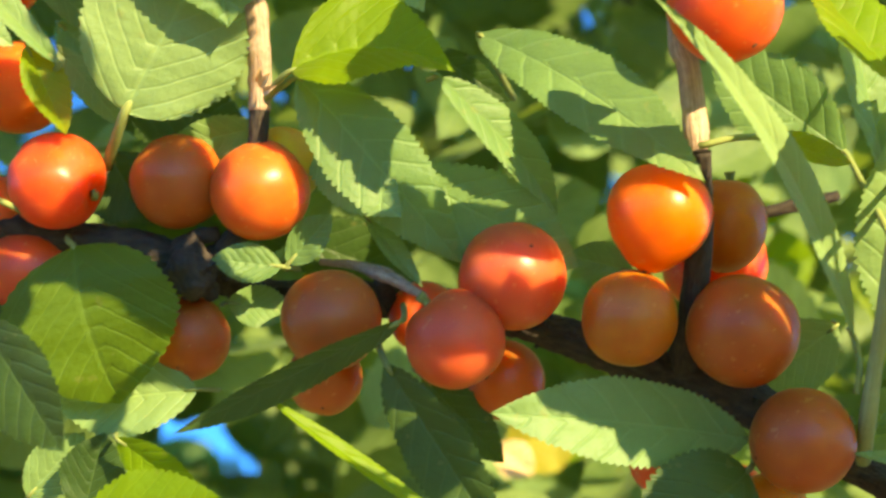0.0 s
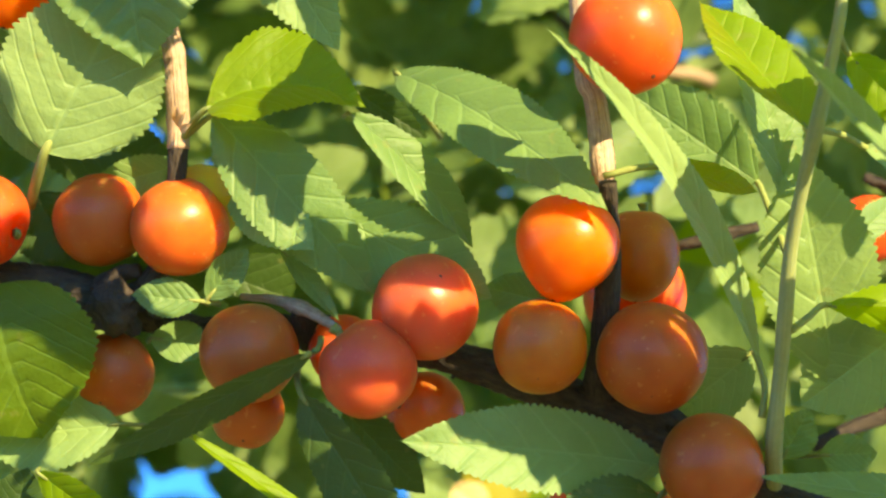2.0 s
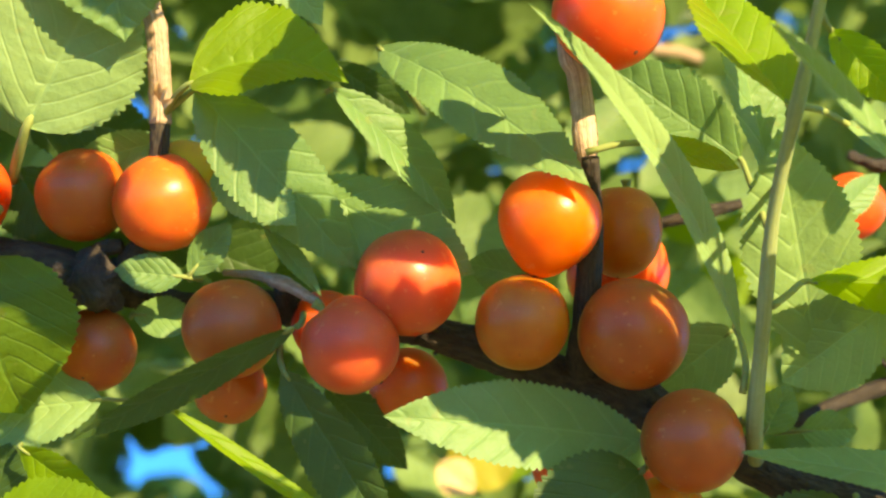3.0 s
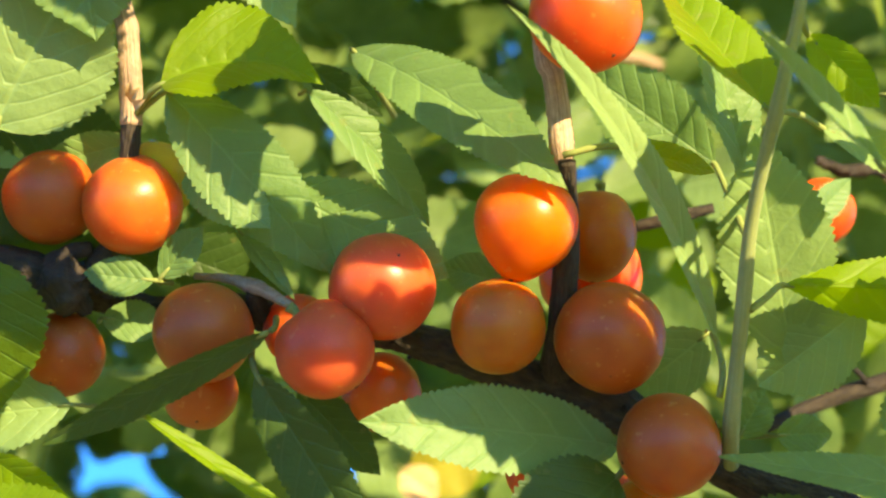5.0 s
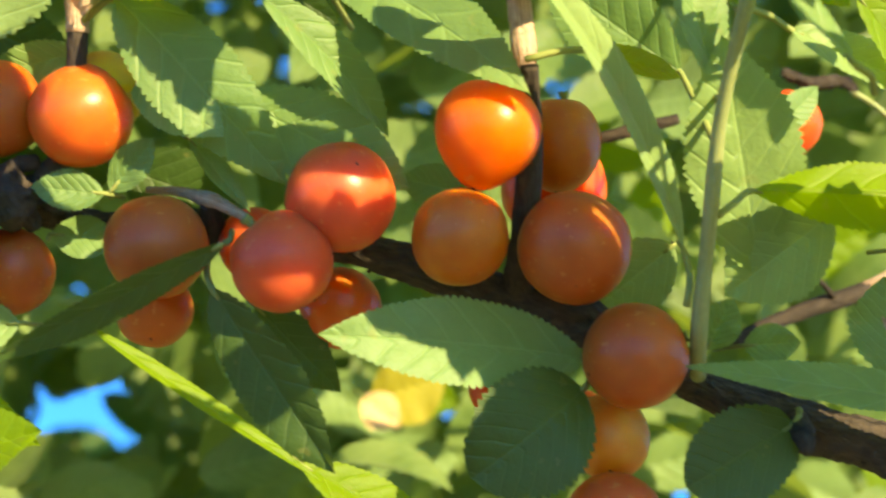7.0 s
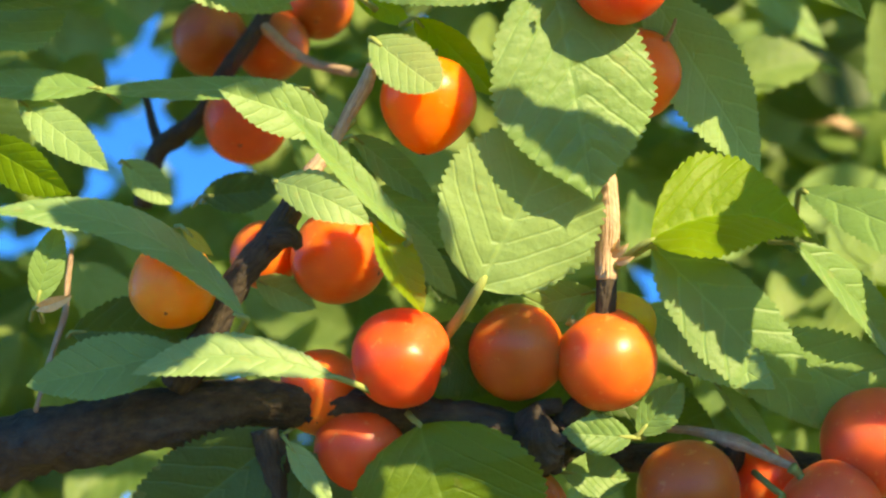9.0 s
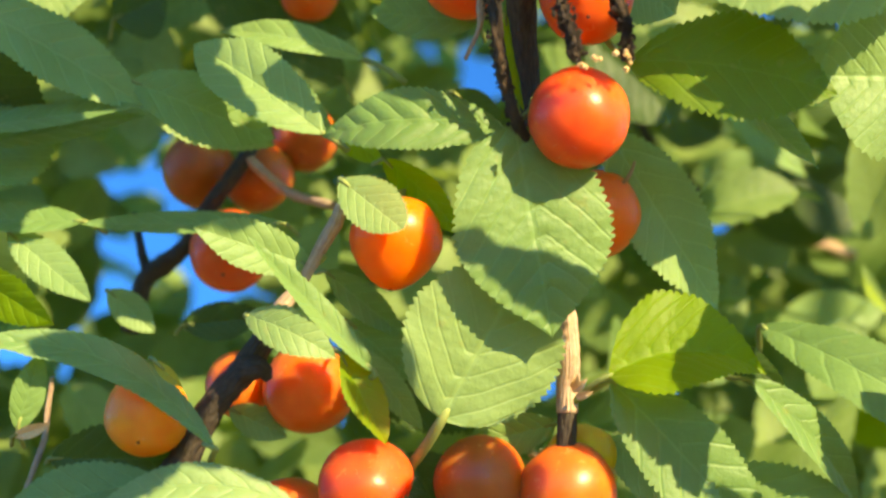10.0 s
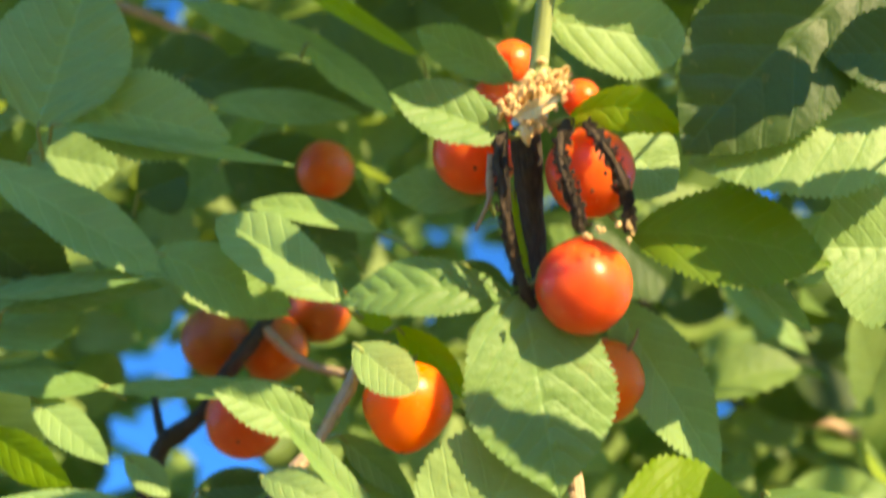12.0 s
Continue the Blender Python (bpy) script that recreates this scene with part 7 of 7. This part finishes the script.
part("twig", tube(shade_branch, [(-27.5, -61.5, 102.2, 0.30), (-26.0, -56.2, 103.4, 0.26), (-25.4, -49.7, 103.4, 0.22)], 6, 6, 0.1), BARK, shade_branch)
part("twig", tube(shade_branch, [(-25.4, -49.7, 103.4, 0.30), (-29.2, -47.7, 106.9, 0.26), (-34.0, -44.4, 109.3, 0.22)], 6, 6, 0.1), BARK, shade_branch)
part("twig", tube(shade_branch, [(-25.4, -49.7, 103.4, 0.30), (-18.7, -45.2, 104.1, 0.26), (-13.0, -39.4, 103.7, 0.22)], 6, 6, 0.1), BARK, shade_branch)
part("twig", tube(shade_branch, [(-13.0, -39.4, 103.7, 0.30), (-10.7, -38.1, 112.3, 0.26), (-9.5, -35.6, 119.7, 0.22)], 6, 6, 0.1), BARK, shade_branch)
part("twig", tube(shade_branch, [(-9.5, -35.6, 119.7, 0.30), (-9.6, -30.0, 123.9, 0.26), (-10.6, -23.2, 126.9, 0.22)], 6, 6, 0.1), BARK, shade_branch)
part("twig", tube(shade_branch, [(-34.0, -44.4, 109.3, 0.30), (-41.8, -44.4, 107.8, 0.26), (-50.5, -43.1, 105.1, 0.22)], 6, 6, 0.1), BARK, shade_branch)
part("twig", tube(shade_branch, [(-50.5, -43.1, 105.1, 0.30), (-48.9, -35.5, 109.3, 0.26), (-48.2, -26.6, 112.2, 0.22)], 6, 6, 0.1), BARK, shade_branch)
part("twig", tube(shade_branch, [(-48.2, -26.6, 112.2, 0.30), (-51.8, -28.2, 114.2, 0.26), (-56.5, -28.6, 115.0, 0.22)], 6, 6, 0.1), BARK, shade_branch)
part("twig", tube(shade_branch, [(-11.3, -59.9, 96.5, 0.30), (-1.6, -63.4, 96.9, 0.26), (7.1, -65.7, 96.1, 0.22)], 6, 6, 0.1), BARK, shade_branch)
part("twig", tube(shade_branch, [(7.1, -65.7, 96.1, 0.30), (4.4, -73.3, 93.6, 0.26), (0.8, -79.6, 89.9, 0.22)], 6, 6, 0.1), BARK, shade_branch)
part("twig", tube(shade_branch, [(0.8, -79.6, 89.9, 0.30), (1.9, -81.6, 89.6, 0.26), (2.1, -82.3, 88.1, 0.22)], 6, 6, 0.1), BARK, shade_branch)
part("twig", tube(shade_branch, [(2.1, -82.3, 88.1, 0.30), (1.5, -83.7, 89.4, 0.26), (-0.2, -83.8, 89.5, 0.22)], 6, 6, 0.1), BARK, shade_branch)
part("twig", tube(shade_branch, [(0.8, -79.6, 89.9, 0.30), (2.7, -80.0, 89.5, 0.26), (3.7, -79.2, 88.0, 0.22)], 6, 6, 0.1), BARK, shade_branch)
part("twig", tube(shade_branch, [(-0.2, -83.8, 89.5, 0.30), (0.2, -86.5, 89.1, 0.26), (-0.4, -87.9, 87.4, 0.22)], 6, 6, 0.1), BARK, shade_branch)
part("twig", tube(shade_branch, [(-0.4, -87.9, 87.4, 0.30), (0.9, -87.6, 85.7, 0.26), (1.2, -86.2, 82.8, 0.22)], 6, 6, 0.1), BARK, shade_branch)
part("twig", tube(shade_branch, [(1.2, -86.2, 82.8, 0.30), (3.3, -86.3, 84.1, 0.26), (4.3, -85.2, 84.2, 0.22)], 6, 6, 0.1), BARK, shade_branch)
part("twig", tube(shade_branch, [(1.2, -86.2, 82.8, 0.30), (1.2, -89.2, 83.6, 0.26), (0.1, -90.9, 83.2, 0.22)], 6, 6, 0.1), BARK, shade_branch)
part("twig", tube(shade_branch, [(4.3, -85.2, 84.2, 0.30), (4.2, -84.1, 83.1, 0.26), (3.1, -81.8, 80.9, 0.22)], 6, 6, 0.1), BARK, shade_branch)
part("twig", tube(shade_branch, [(3.1, -81.8, 80.9, 0.30), (4.6, -80.3, 80.0, 0.26), (5.0, -77.5, 78.0, 0.22)], 6, 6, 0.1), BARK, shade_branch)
part("twig", tube(shade_branch, [(5.0, -77.5, 78.0, 0.30), (6.7, -77.9, 78.8, 0.26), (7.5, -77.1, 78.4, 0.22)], 6, 6, 0.1), BARK, shade_branch)
part("twig", tube(shade_branch, [(7.5, -77.1, 78.4, 0.30), (7.9, -77.6, 77.9, 0.26), (7.3, -76.9, 76.2, 0.22)], 6, 6, 0.1), BARK, shade_branch)
part("twig", tube(shade_branch, [(7.5, -77.1, 78.4, 0.30), (7.3, -77.4, 79.9, 0.26), (6.2, -76.5, 80.2, 0.22)], 6, 6, 0.1), BARK, shade_branch)
part("twig", tube(shade_branch, [(-0.4, -87.9, 87.4, 0.30), (-6.0, -86.2, 88.3, 0.26), (-12.5, -83.3, 87.9, 0.22)], 6, 6, 0.1), BARK, shade_branch)
part("twig", tube(shade_branch, [(-12.5, -83.3, 87.9, 0.30), (-13.4, -82.2, 87.2, 0.26), (-15.2, -79.8, 85.3, 0.22)], 6, 6, 0.1), BARK, shade_branch)
part("twig", tube(shade_branch, [(-15.2, -79.8, 85.3, 0.30), (-16.5, -83.0, 85.8, 0.26), (-18.7, -84.9, 85.0, 0.22)], 6, 6, 0.1), BARK, shade_branch)
part("twig", tube(shade_branch, [(-15.2, -79.8, 85.3, 0.30), (-13.0, -78.4, 88.2, 0.26), (-11.8, -75.6, 89.8, 0.22)], 6, 6, 0.1), BARK, shade_branch)
part("twig", tube(shade_branch, [(-9.5, -35.6, 119.7, 0.30), (-1.2, -35.9, 114.3, 0.26), (6.1, -34.8, 107.6, 0.22)], 6, 6, 0.1), BARK, shade_branch)
part("twig", tube(shade_branch, [(-50.5, -43.1, 105.1, 0.30), (-60.2, -45.9, 104.1, 0.26), (-71.0, -47.4, 101.8, 0.22)], 6, 6, 0.1), BARK, shade_branch)
part("twig", tube(shade_branch, [(-71.0, -47.4, 101.8, 0.30), (-71.6, -48.6, 101.3, 0.26), (-73.2, -48.6, 99.6, 0.22)], 6, 6, 0.1), BARK, shade_branch)
part("twig", tube(shade_branch, [(-48.2, -26.6, 112.2, 0.30), (-47.1, -16.0, 116.8, 0.26), (-47.1, -4.1, 120.1, 0.22)], 6, 6, 0.1), BARK, shade_branch)
part("twig", tube(shade_branch, [(-47.1, -4.1, 120.1, 0.30), (-44.7, -2.3, 129.0, 0.26), (-43.4, 0.8, 136.6, 0.22)], 6, 6, 0.1), BARK, shade_branch)
part("twig", tube(shade_branch, [(-43.4, 0.8, 136.6, 0.30), (-33.5, 7.7, 138.7, 0.26), (-24.5, 15.8, 139.6, 0.22)], 6, 6, 0.1), BARK, shade_branch)
part("twig", tube(shade_branch, [(-43.4, 0.8, 136.6, 0.30), (-58.7, 6.3, 134.9, 0.26), (-75.0, 13.0, 132.0, 0.22)], 6, 6, 0.1), BARK, shade_branch)
part("twig", tube(shade_branch, [(28.6, 30.6, 136.2, 0.30), (43.5, 40.8, 139.7, 0.26), (57.3, 52.2, 142.1, 0.22)], 6, 6, 0.1), BARK, shade_branch)
part("twig", tube(shade_branch, [(22.1, -39.9, 66.6, 0.30), (14.2, -60.3, 66.9, 0.26), (5.3, -79.5, 65.9, 0.22)], 6, 6, 0.1), BARK, shade_branch)
part("twig", tube(shade_branch, [(5.3, -79.5, 65.9, 0.30), (4.2, -81.4, 68.1, 0.26), (2.0, -82.0, 69.0, 0.22)], 6, 6, 0.1), BARK, shade_branch)
part("twig", tube(shade_branch, [(5.3, -79.5, 65.9, 0.30), (2.7, -85.4, 64.3, 0.26), (-0.9, -90.0, 61.4, 0.22)], 6, 6, 0.1), BARK, shade_branch)
part("twig", tube(shade_branch, [(-0.9, -90.0, 61.4, 0.30), (-0.2, -90.5, 63.3, 0.26), (-0.5, -89.8, 63.9, 0.22)], 6, 6, 0.1), BARK, shade_branch)
part("twig", tube(shade_branch, [(-0.5, -89.8, 63.9, 0.30), (-0.6, -92.0, 66.7, 0.26), (-1.8, -93.0, 68.3, 0.22)], 6, 6, 0.1), BARK, shade_branch)
part("twig", tube(shade_branch, [(-1.8, -93.0, 68.3, 0.30), (-1.8, -95.5, 70.5, 0.26), (-2.8, -96.8, 71.6, 0.22)], 6, 6, 0.1), BARK, shade_branch)
part("twig", tube(shade_branch, [(-2.8, -96.8, 71.6, 0.30), (-0.5, -97.6, 71.9, 0.26), (0.9, -97.2, 70.9, 0.22)], 6, 6, 0.1), BARK, shade_branch)
part("twig", tube(shade_branch, [(-2.8, -96.8, 71.6, 0.30), (-2.8, -99.1, 74.8, 0.26), (-3.8, -100.1, 76.7, 0.22)], 6, 6, 0.1), BARK, shade_branch)
part("twig", tube(shade_branch, [(-75.0, 13.0, 132.0, 0.30), (-79.4, 32.5, 139.7, 0.26), (-84.7, 53.3, 146.2, 0.22)], 6, 6, 0.1), BARK, shade_branch)
part("twig", tube(shade_branch, [(-84.7, 53.3, 146.2, 0.30), (-73.3, 57.9, 147.0, 0.26), (-62.8, 63.8, 146.6, 0.22)], 6, 6, 0.1), BARK, shade_branch)
part("twig", tube(shade_branch, [(-62.8, 63.8, 146.6, 0.30), (-68.4, 73.6, 154.2, 0.26), (-75.1, 84.7, 160.7, 0.22)], 6, 6, 0.1), BARK, shade_branch)
part("twig", tube(shade_branch, [(-75.1, 84.7, 160.7, 0.30), (-56.3, 95.0, 164.0, 0.26), (-38.5, 106.5, 166.1, 0.22)], 6, 6, 0.1), BARK, shade_branch)
part("twig", tube(shade_branch, [(-38.5, 106.5, 166.1, 0.30), (-36.3, 115.0, 170.7, 0.26), (-35.2, 124.8, 174.1, 0.22)], 6, 6, 0.1), BARK, shade_branch)
part("twig", tube(shade_branch, [(-35.2, 124.8, 174.1, 0.30), (-38.1, 131.0, 179.7, 0.26), (-42.1, 138.5, 184.0, 0.22)], 6, 6, 0.1), BARK, shade_branch)
part("twig", tube(shade_branch, [(-38.5, 106.5, 166.1, 0.30), (-29.9, 91.5, 162.0, 0.26), (-22.4, 77.8, 156.7, 0.22)], 6, 6, 0.1), BARK, shade_branch)
part("twig", tube(shade_branch, [(-22.4, 77.8, 156.7, 0.30), (-19.8, 71.0, 155.2, 0.26), (-18.2, 65.5, 152.4, 0.22)], 6, 6, 0.1), BARK, shade_branch)
part("twig", tube(shade_branch, [(-35.2, 124.8, 174.1, 0.30), (-13.6, 120.9, 174.2, 0.26), (6.9, 118.3, 173.0, 0.22)], 6, 6, 0.1), BARK, shade_branch)
part("twig", tube(shade_branch, [(6.9, 118.3, 173.0, 0.30), (8.4, 115.6, 172.9, 0.26), (8.8, 114.1, 171.7, 0.22)], 6, 6, 0.1), BARK, shade_branch)
part("twig", tube(shade_branch, [(8.8, 114.1, 171.7, 0.30), (18.7, 111.3, 171.4, 0.26), (27.7, 109.7, 170.0, 0.22)], 6, 6, 0.1), BARK, shade_branch)
part("twig", tube(shade_branch, [(-75.1, 84.7, 160.7, 0.30), (-95.1, 98.1, 165.8, 0.26), (-116.1, 112.7, 169.8, 0.22)], 6, 6, 0.1), BARK, shade_branch)
part("twig", tube(shade_branch, [(70.9, 45.3, 52.2, 0.30), (72.9, 71.4, 63.8, 0.26), (73.9, 98.8, 74.1, 0.22)], 6, 6, 0.1), BARK, shade_branch)
part("twig", tube(shade_branch, [(48.4, 8.0, 102.1, 0.30), (87.9, 41.3, 58.4, 0.26), (126.4, 75.9, 13.4, 0.22)], 6, 6, 0.1), BARK, shade_branch)
part("twig", tube(shade_branch, [(-42.1, 138.5, 184.0, 0.30), (5.7, 207.7, 216.2, 0.26), (52.4, 278.1, 247.1, 0.22)], 6, 6, 0.1), BARK, shade_branch)
part("twig", tube(shade_branch, [(52.4, 278.1, 247.1, 0.30), (53.5, 281.2, 245.9, 0.26), (53.6, 285.5, 243.5, 0.22)], 6, 6, 0.1), BARK, shade_branch)
part("twig", tube(shade_branch, [(53.6, 285.5, 243.5, 0.30), (-18.3, 299.1, 249.8, 0.26), (-91.2, 314.0, 254.9, 0.22)], 6, 6, 0.1), BARK, shade_branch)
# ---- dry husks and crusted strands at the shoot's old tip ----
husks = thing('dry_husk_cluster', 'crumbly tan flower husks stuck round the shoot', 'husk', -35.4, -56.0, 65.3)
crumbs(husks, "husk", HUSK, [(-38.6, -56.0, 64.3), (-36.3, -56.0, 67.3), (-32.6, -55.0, 68.6), (-36.3, -58.0, 61.6)], 260, 1.5, 0.5, 11)
part("bract", blade(husks, (-38.5, -60.0, 62.5), (-33.2, -60.0, 65.1), 2.1, 10, 30, 0.8)[0], HUSK, husks, "pale dry boat-shaped bract")
part("bract", blade(husks, (-37.5, -60.0, 61.8), (-36.6, -59.0, 59.8), 1.2, 10, 30, 0.4)[0], HUSK, husks)
strand0 = thing('crusted_strand', 'thin dry strand caked with black crumbs', 'strand', -32.2, -58.0, 62.6, group='crusted strands')
part("thread", tube(strand0, [(-32.2, -58.0, 62.6, 0.5), (-33.5, -60.0, 59.3, 0.5), (-32.5, -61.0, 54.8, 0.5), (-31.8, -61.0, 52.6, 0.5), (-31.3, -61.0, 50.4, 0.5)], 9, 60, 0.7), CRUST, strand0)
crumbs(strand0, "crumb_crust", CRUST, [(-32.2, -58.0, 62.6), (-33.5, -60.0, 59.3), (-32.5, -61.0, 54.8), (-31.8, -61.0, 52.6), (-31.3, -61.0, 50.4)], 620, 0.72, 0.31, 20)
strand1 = thing('crusted_strand', 'thin dry strand caked with black crumbs', 'strand', -30.0, -58.0, 62.6, group='crusted strands')
part("thread", tube(strand1, [(-30.0, -58.0, 62.6, 0.5), (-28.9, -62.0, 59.2, 0.5), (-27.5, -62.0, 56.4, 0.5), (-26.3, -61.0, 53.6, 0.5), (-25.8, -60.0, 50.7, 0.5)], 9, 60, 0.7), CRUST, strand1)
crumbs(strand1, "crumb_crust", CRUST, [(-30.0, -58.0, 62.6), (-28.9, -62.0, 59.2), (-27.5, -62.0, 56.4), (-26.3, -61.0, 53.6), (-25.8, -60.0, 50.7)], 560, 0.72, 0.31, 21)
strand2 = thing('crusted_strand', 'thin dry strand caked with black crumbs', 'strand', -39.5, -56.0, 61.4, group='crusted strands')
part("thread", tube(strand2, [(-39.5, -56.0, 61.4, 0.5), (-39.8, -57.0, 58.0, 0.5), (-39.1, -57.0, 53.6, 0.5), (-38.1, -55.0, 48.9, 0.5), (-36.1, -52.0, 44.0, 0.5)], 9, 60, 0.7), CRUST, strand2)
crumbs(strand2, "crumb_crust", CRUST, [(-39.5, -56.0, 61.4), (-39.8, -57.0, 58.0), (-39.1, -57.0, 53.6), (-38.1, -55.0, 48.9), (-36.1, -52.0, 44.0)], 260, 0.72, 0.31, 22)
crumbs(husks, "husk", HUSK, [(-31.4, -63.0, 49.5), (-26.2, -61.0, 51.1), (-25.3, -59.0, 49.0)], 14, 0.6, 0.35, 31)
speck = thing('dry_husk', 'small brown husk stuck on a leaf', 'husk', 55.8, -51.0, -17.5)
part("husk", blade(speck, (55.4, -51.0, -16.6), (56.3, -51.0, -18.7), 0.65, 0, 30, 0.3)[0], TAN, speck)

GAPS = [
    ((-43, -206, 13), [(75, 49, 2)]),
    ((0, -213, 0), [(-75, -56, 1), (59, 56, 0)]),
    ((1, -208, -4), [(-62, -58, 4), (53, 18, 0), (-2, -46, 0), (-30, 37, 1)]),
    ((-62, -204, 20), [(-105, 60, 2), (-96, 57, 2), (-101, 40, 3), (-89, 31, 3), (-77, 33, 2), (-113, 28, 2), (-126, 16, 2), (19, 4, 1)]),
    ((-56, -215, 25), [(-101, 148, 3), (-105, 59, 2), (-94, 53, 3), (-86, 31, 2), (-23, 80, 1)]),
]
# ---- the rest of the bush ----
def foliage(name, label, count, box, sizes, gaps, seed, oval=False, material=MASS, over=None):
    """Many simple leaves strewn through a box of the bush frame (mm), with gaps of sky left between them.
    over: a slope (z at y = 0, rise) that the leaves stay above. gaps: openings seen from a place (x, y, z), each with x, z and radius at the depth of 150 mm."""
    rnd = random.Random(seed)
    verts, faces, uvs = [], [], []
    x0, x1, y0, y1, z0, z1 = box
    made = 0
    tries = 0
    while made < count and tries < count * 20:
        tries += 1
        c = Vector((rnd.uniform(x0, x1), rnd.uniform(y0, y1), rnd.uniform(z0, z1)))
        size = rnd.uniform(*sizes)
        hole = over is not None and c.z < over[0] + over[1] * c.y + 0.6 * size
        for (ex, ey, ez), rings in gaps:
            k = (c.y - ey) / (150 - ey)
            if any(math.hypot(c.x - ex - (gx - ex) * k, c.z - ez - (gz - ez) * k) < gr * k + size * 0.28 for gx, gz, gr in rings):
                hole = True
        if hole:
            continue
        if oval:
            e = ((c.x - (x0 + x1) / 2) / (x1 - x0), (c.y - (y0 + y1) / 2) / (y1 - y0), (c.z - (z0 + z1) / 2) / (z1 - z0))
            if sum(k * k for k in e) > 0.25 * (0.8 + 0.4 * noise.noise(c * 0.006)):
                continue
        made += 1
        ax = Vector((rnd.gauss(0, 1), rnd.gauss(0, 0.6), rnd.gauss(-0.15, 0.7))).normalized()
        nn = Vector((rnd.gauss(0.25, 0.6), rnd.gauss(-0.7, 0.5), rnd.gauss(0.5, 0.5)))
        nn = (nn - ax * nn.dot(ax)).normalized()
        ss = ax.cross(nn)
        wd = size * rnd.uniform(0.42, 0.6)
        curl, fold = rnd.uniform(-0.15, 0.25), rnd.uniform(0.1, 0.45)
        o = len(verts)
        rows = 14
        for i in range(rows + 1):
            u = i / rows
            w = wd / 2 * (u ** 0.6 * (1 - u) ** 0.75) / (0.445 ** 0.6 * 0.555 ** 0.75)
            tooth = (0.93 if i % 2 else 1.05)
            for v in (-1, -0.5, 0, 0.5, 1):
                e = abs(v)
                p = c + ax * (u - 0.5) * size + ss * (w * v * (tooth if e == 1 else 1)) + nn * (fold * w * e + curl * size * 4 * u * (1 - u) * 0.5)
                verts.append(at(*p))
                uvs.append((u, v * 0.5 + 0.5))
        for i in range(rows):
            for j in range(4):
                a = o + i * 5 + j
                faces.append((a, a + 1, a + 6, a + 5))
    me = bpy.data.meshes.new(name)
    me.from_pydata(verts, [], faces)
    lay = me.uv_layers.new()
    idx = np.empty(len(me.loops), dtype=np.int32)
    me.loops.foreach_get("vertex_index", idx)
    lay.data.foreach_set("uv", np.array(uvs, dtype=np.float32)[idx].ravel())
    me.materials.append(material)
    return tagged(new(name, smooth(me)), label, "foliage", kind="stuff")


foliage("back_leaves", "sunlit and shaded cherry leaves behind the fruit", 640, (-190, 150, 30, 130, -110, 150), (15, 27), GAPS, 3)
# Added out of view above, to cast broken shade on the leaves behind.
foliage("shade_leaves", "unseen leaves added overhead to shade the bush behind", 330, (-140, 330, -40, 150, 90, 330), (20, 32), [], 8, over=(126, 0.46))
foliage("deep_leaves", "leaves deep inside the cherry bush", 3000, (-330, 260, 120, 300, -220, 270), (22, 40), GAPS, 4)
foliage("far_leaves", "far side of the cherry bush", 5200, (-900, 780, 240, 1000, -700, 700), (34, 55), GAPS, 5, oval=True)
foliage("low_leaves", "lower leaves of the cherry bush above the soil", 3200, (-800, 700, 150, 1200, -1150, -420), (36, 58), [], 6, oval=True)


def trunk(x, y, seed):
    """A woody stem from the soil up into the crown."""
    back = LEAN.inverted()
    pts = []
    rnd = random.Random(seed)
    for k in range(6):
        p = back @ Vector((x + 0.10 * k * math.sin(seed * 1.7) + rnd.uniform(-0.02, 0.02), y + rnd.uniform(-0.02, 0.02), -0.05 + 0.30 * k)) * 1000
        pts.append((*p, 17 - 2.2 * k))
    ob = thing("bush_stem", "rough grey-brown woody stem of the cherry bush", "stem", *pts[0][:3], "stems of the bush")
    part("bark", tube(ob, pts, 14, 60, 0.15, seed), BARK, ob)


for k, (x, y) in enumerate(((0.16, 0.62), (-0.12, 0.74), (0.02, 0.55), (0.30, 0.80), (-0.30, 0.66))):
    trunk(x, y, k + 1)
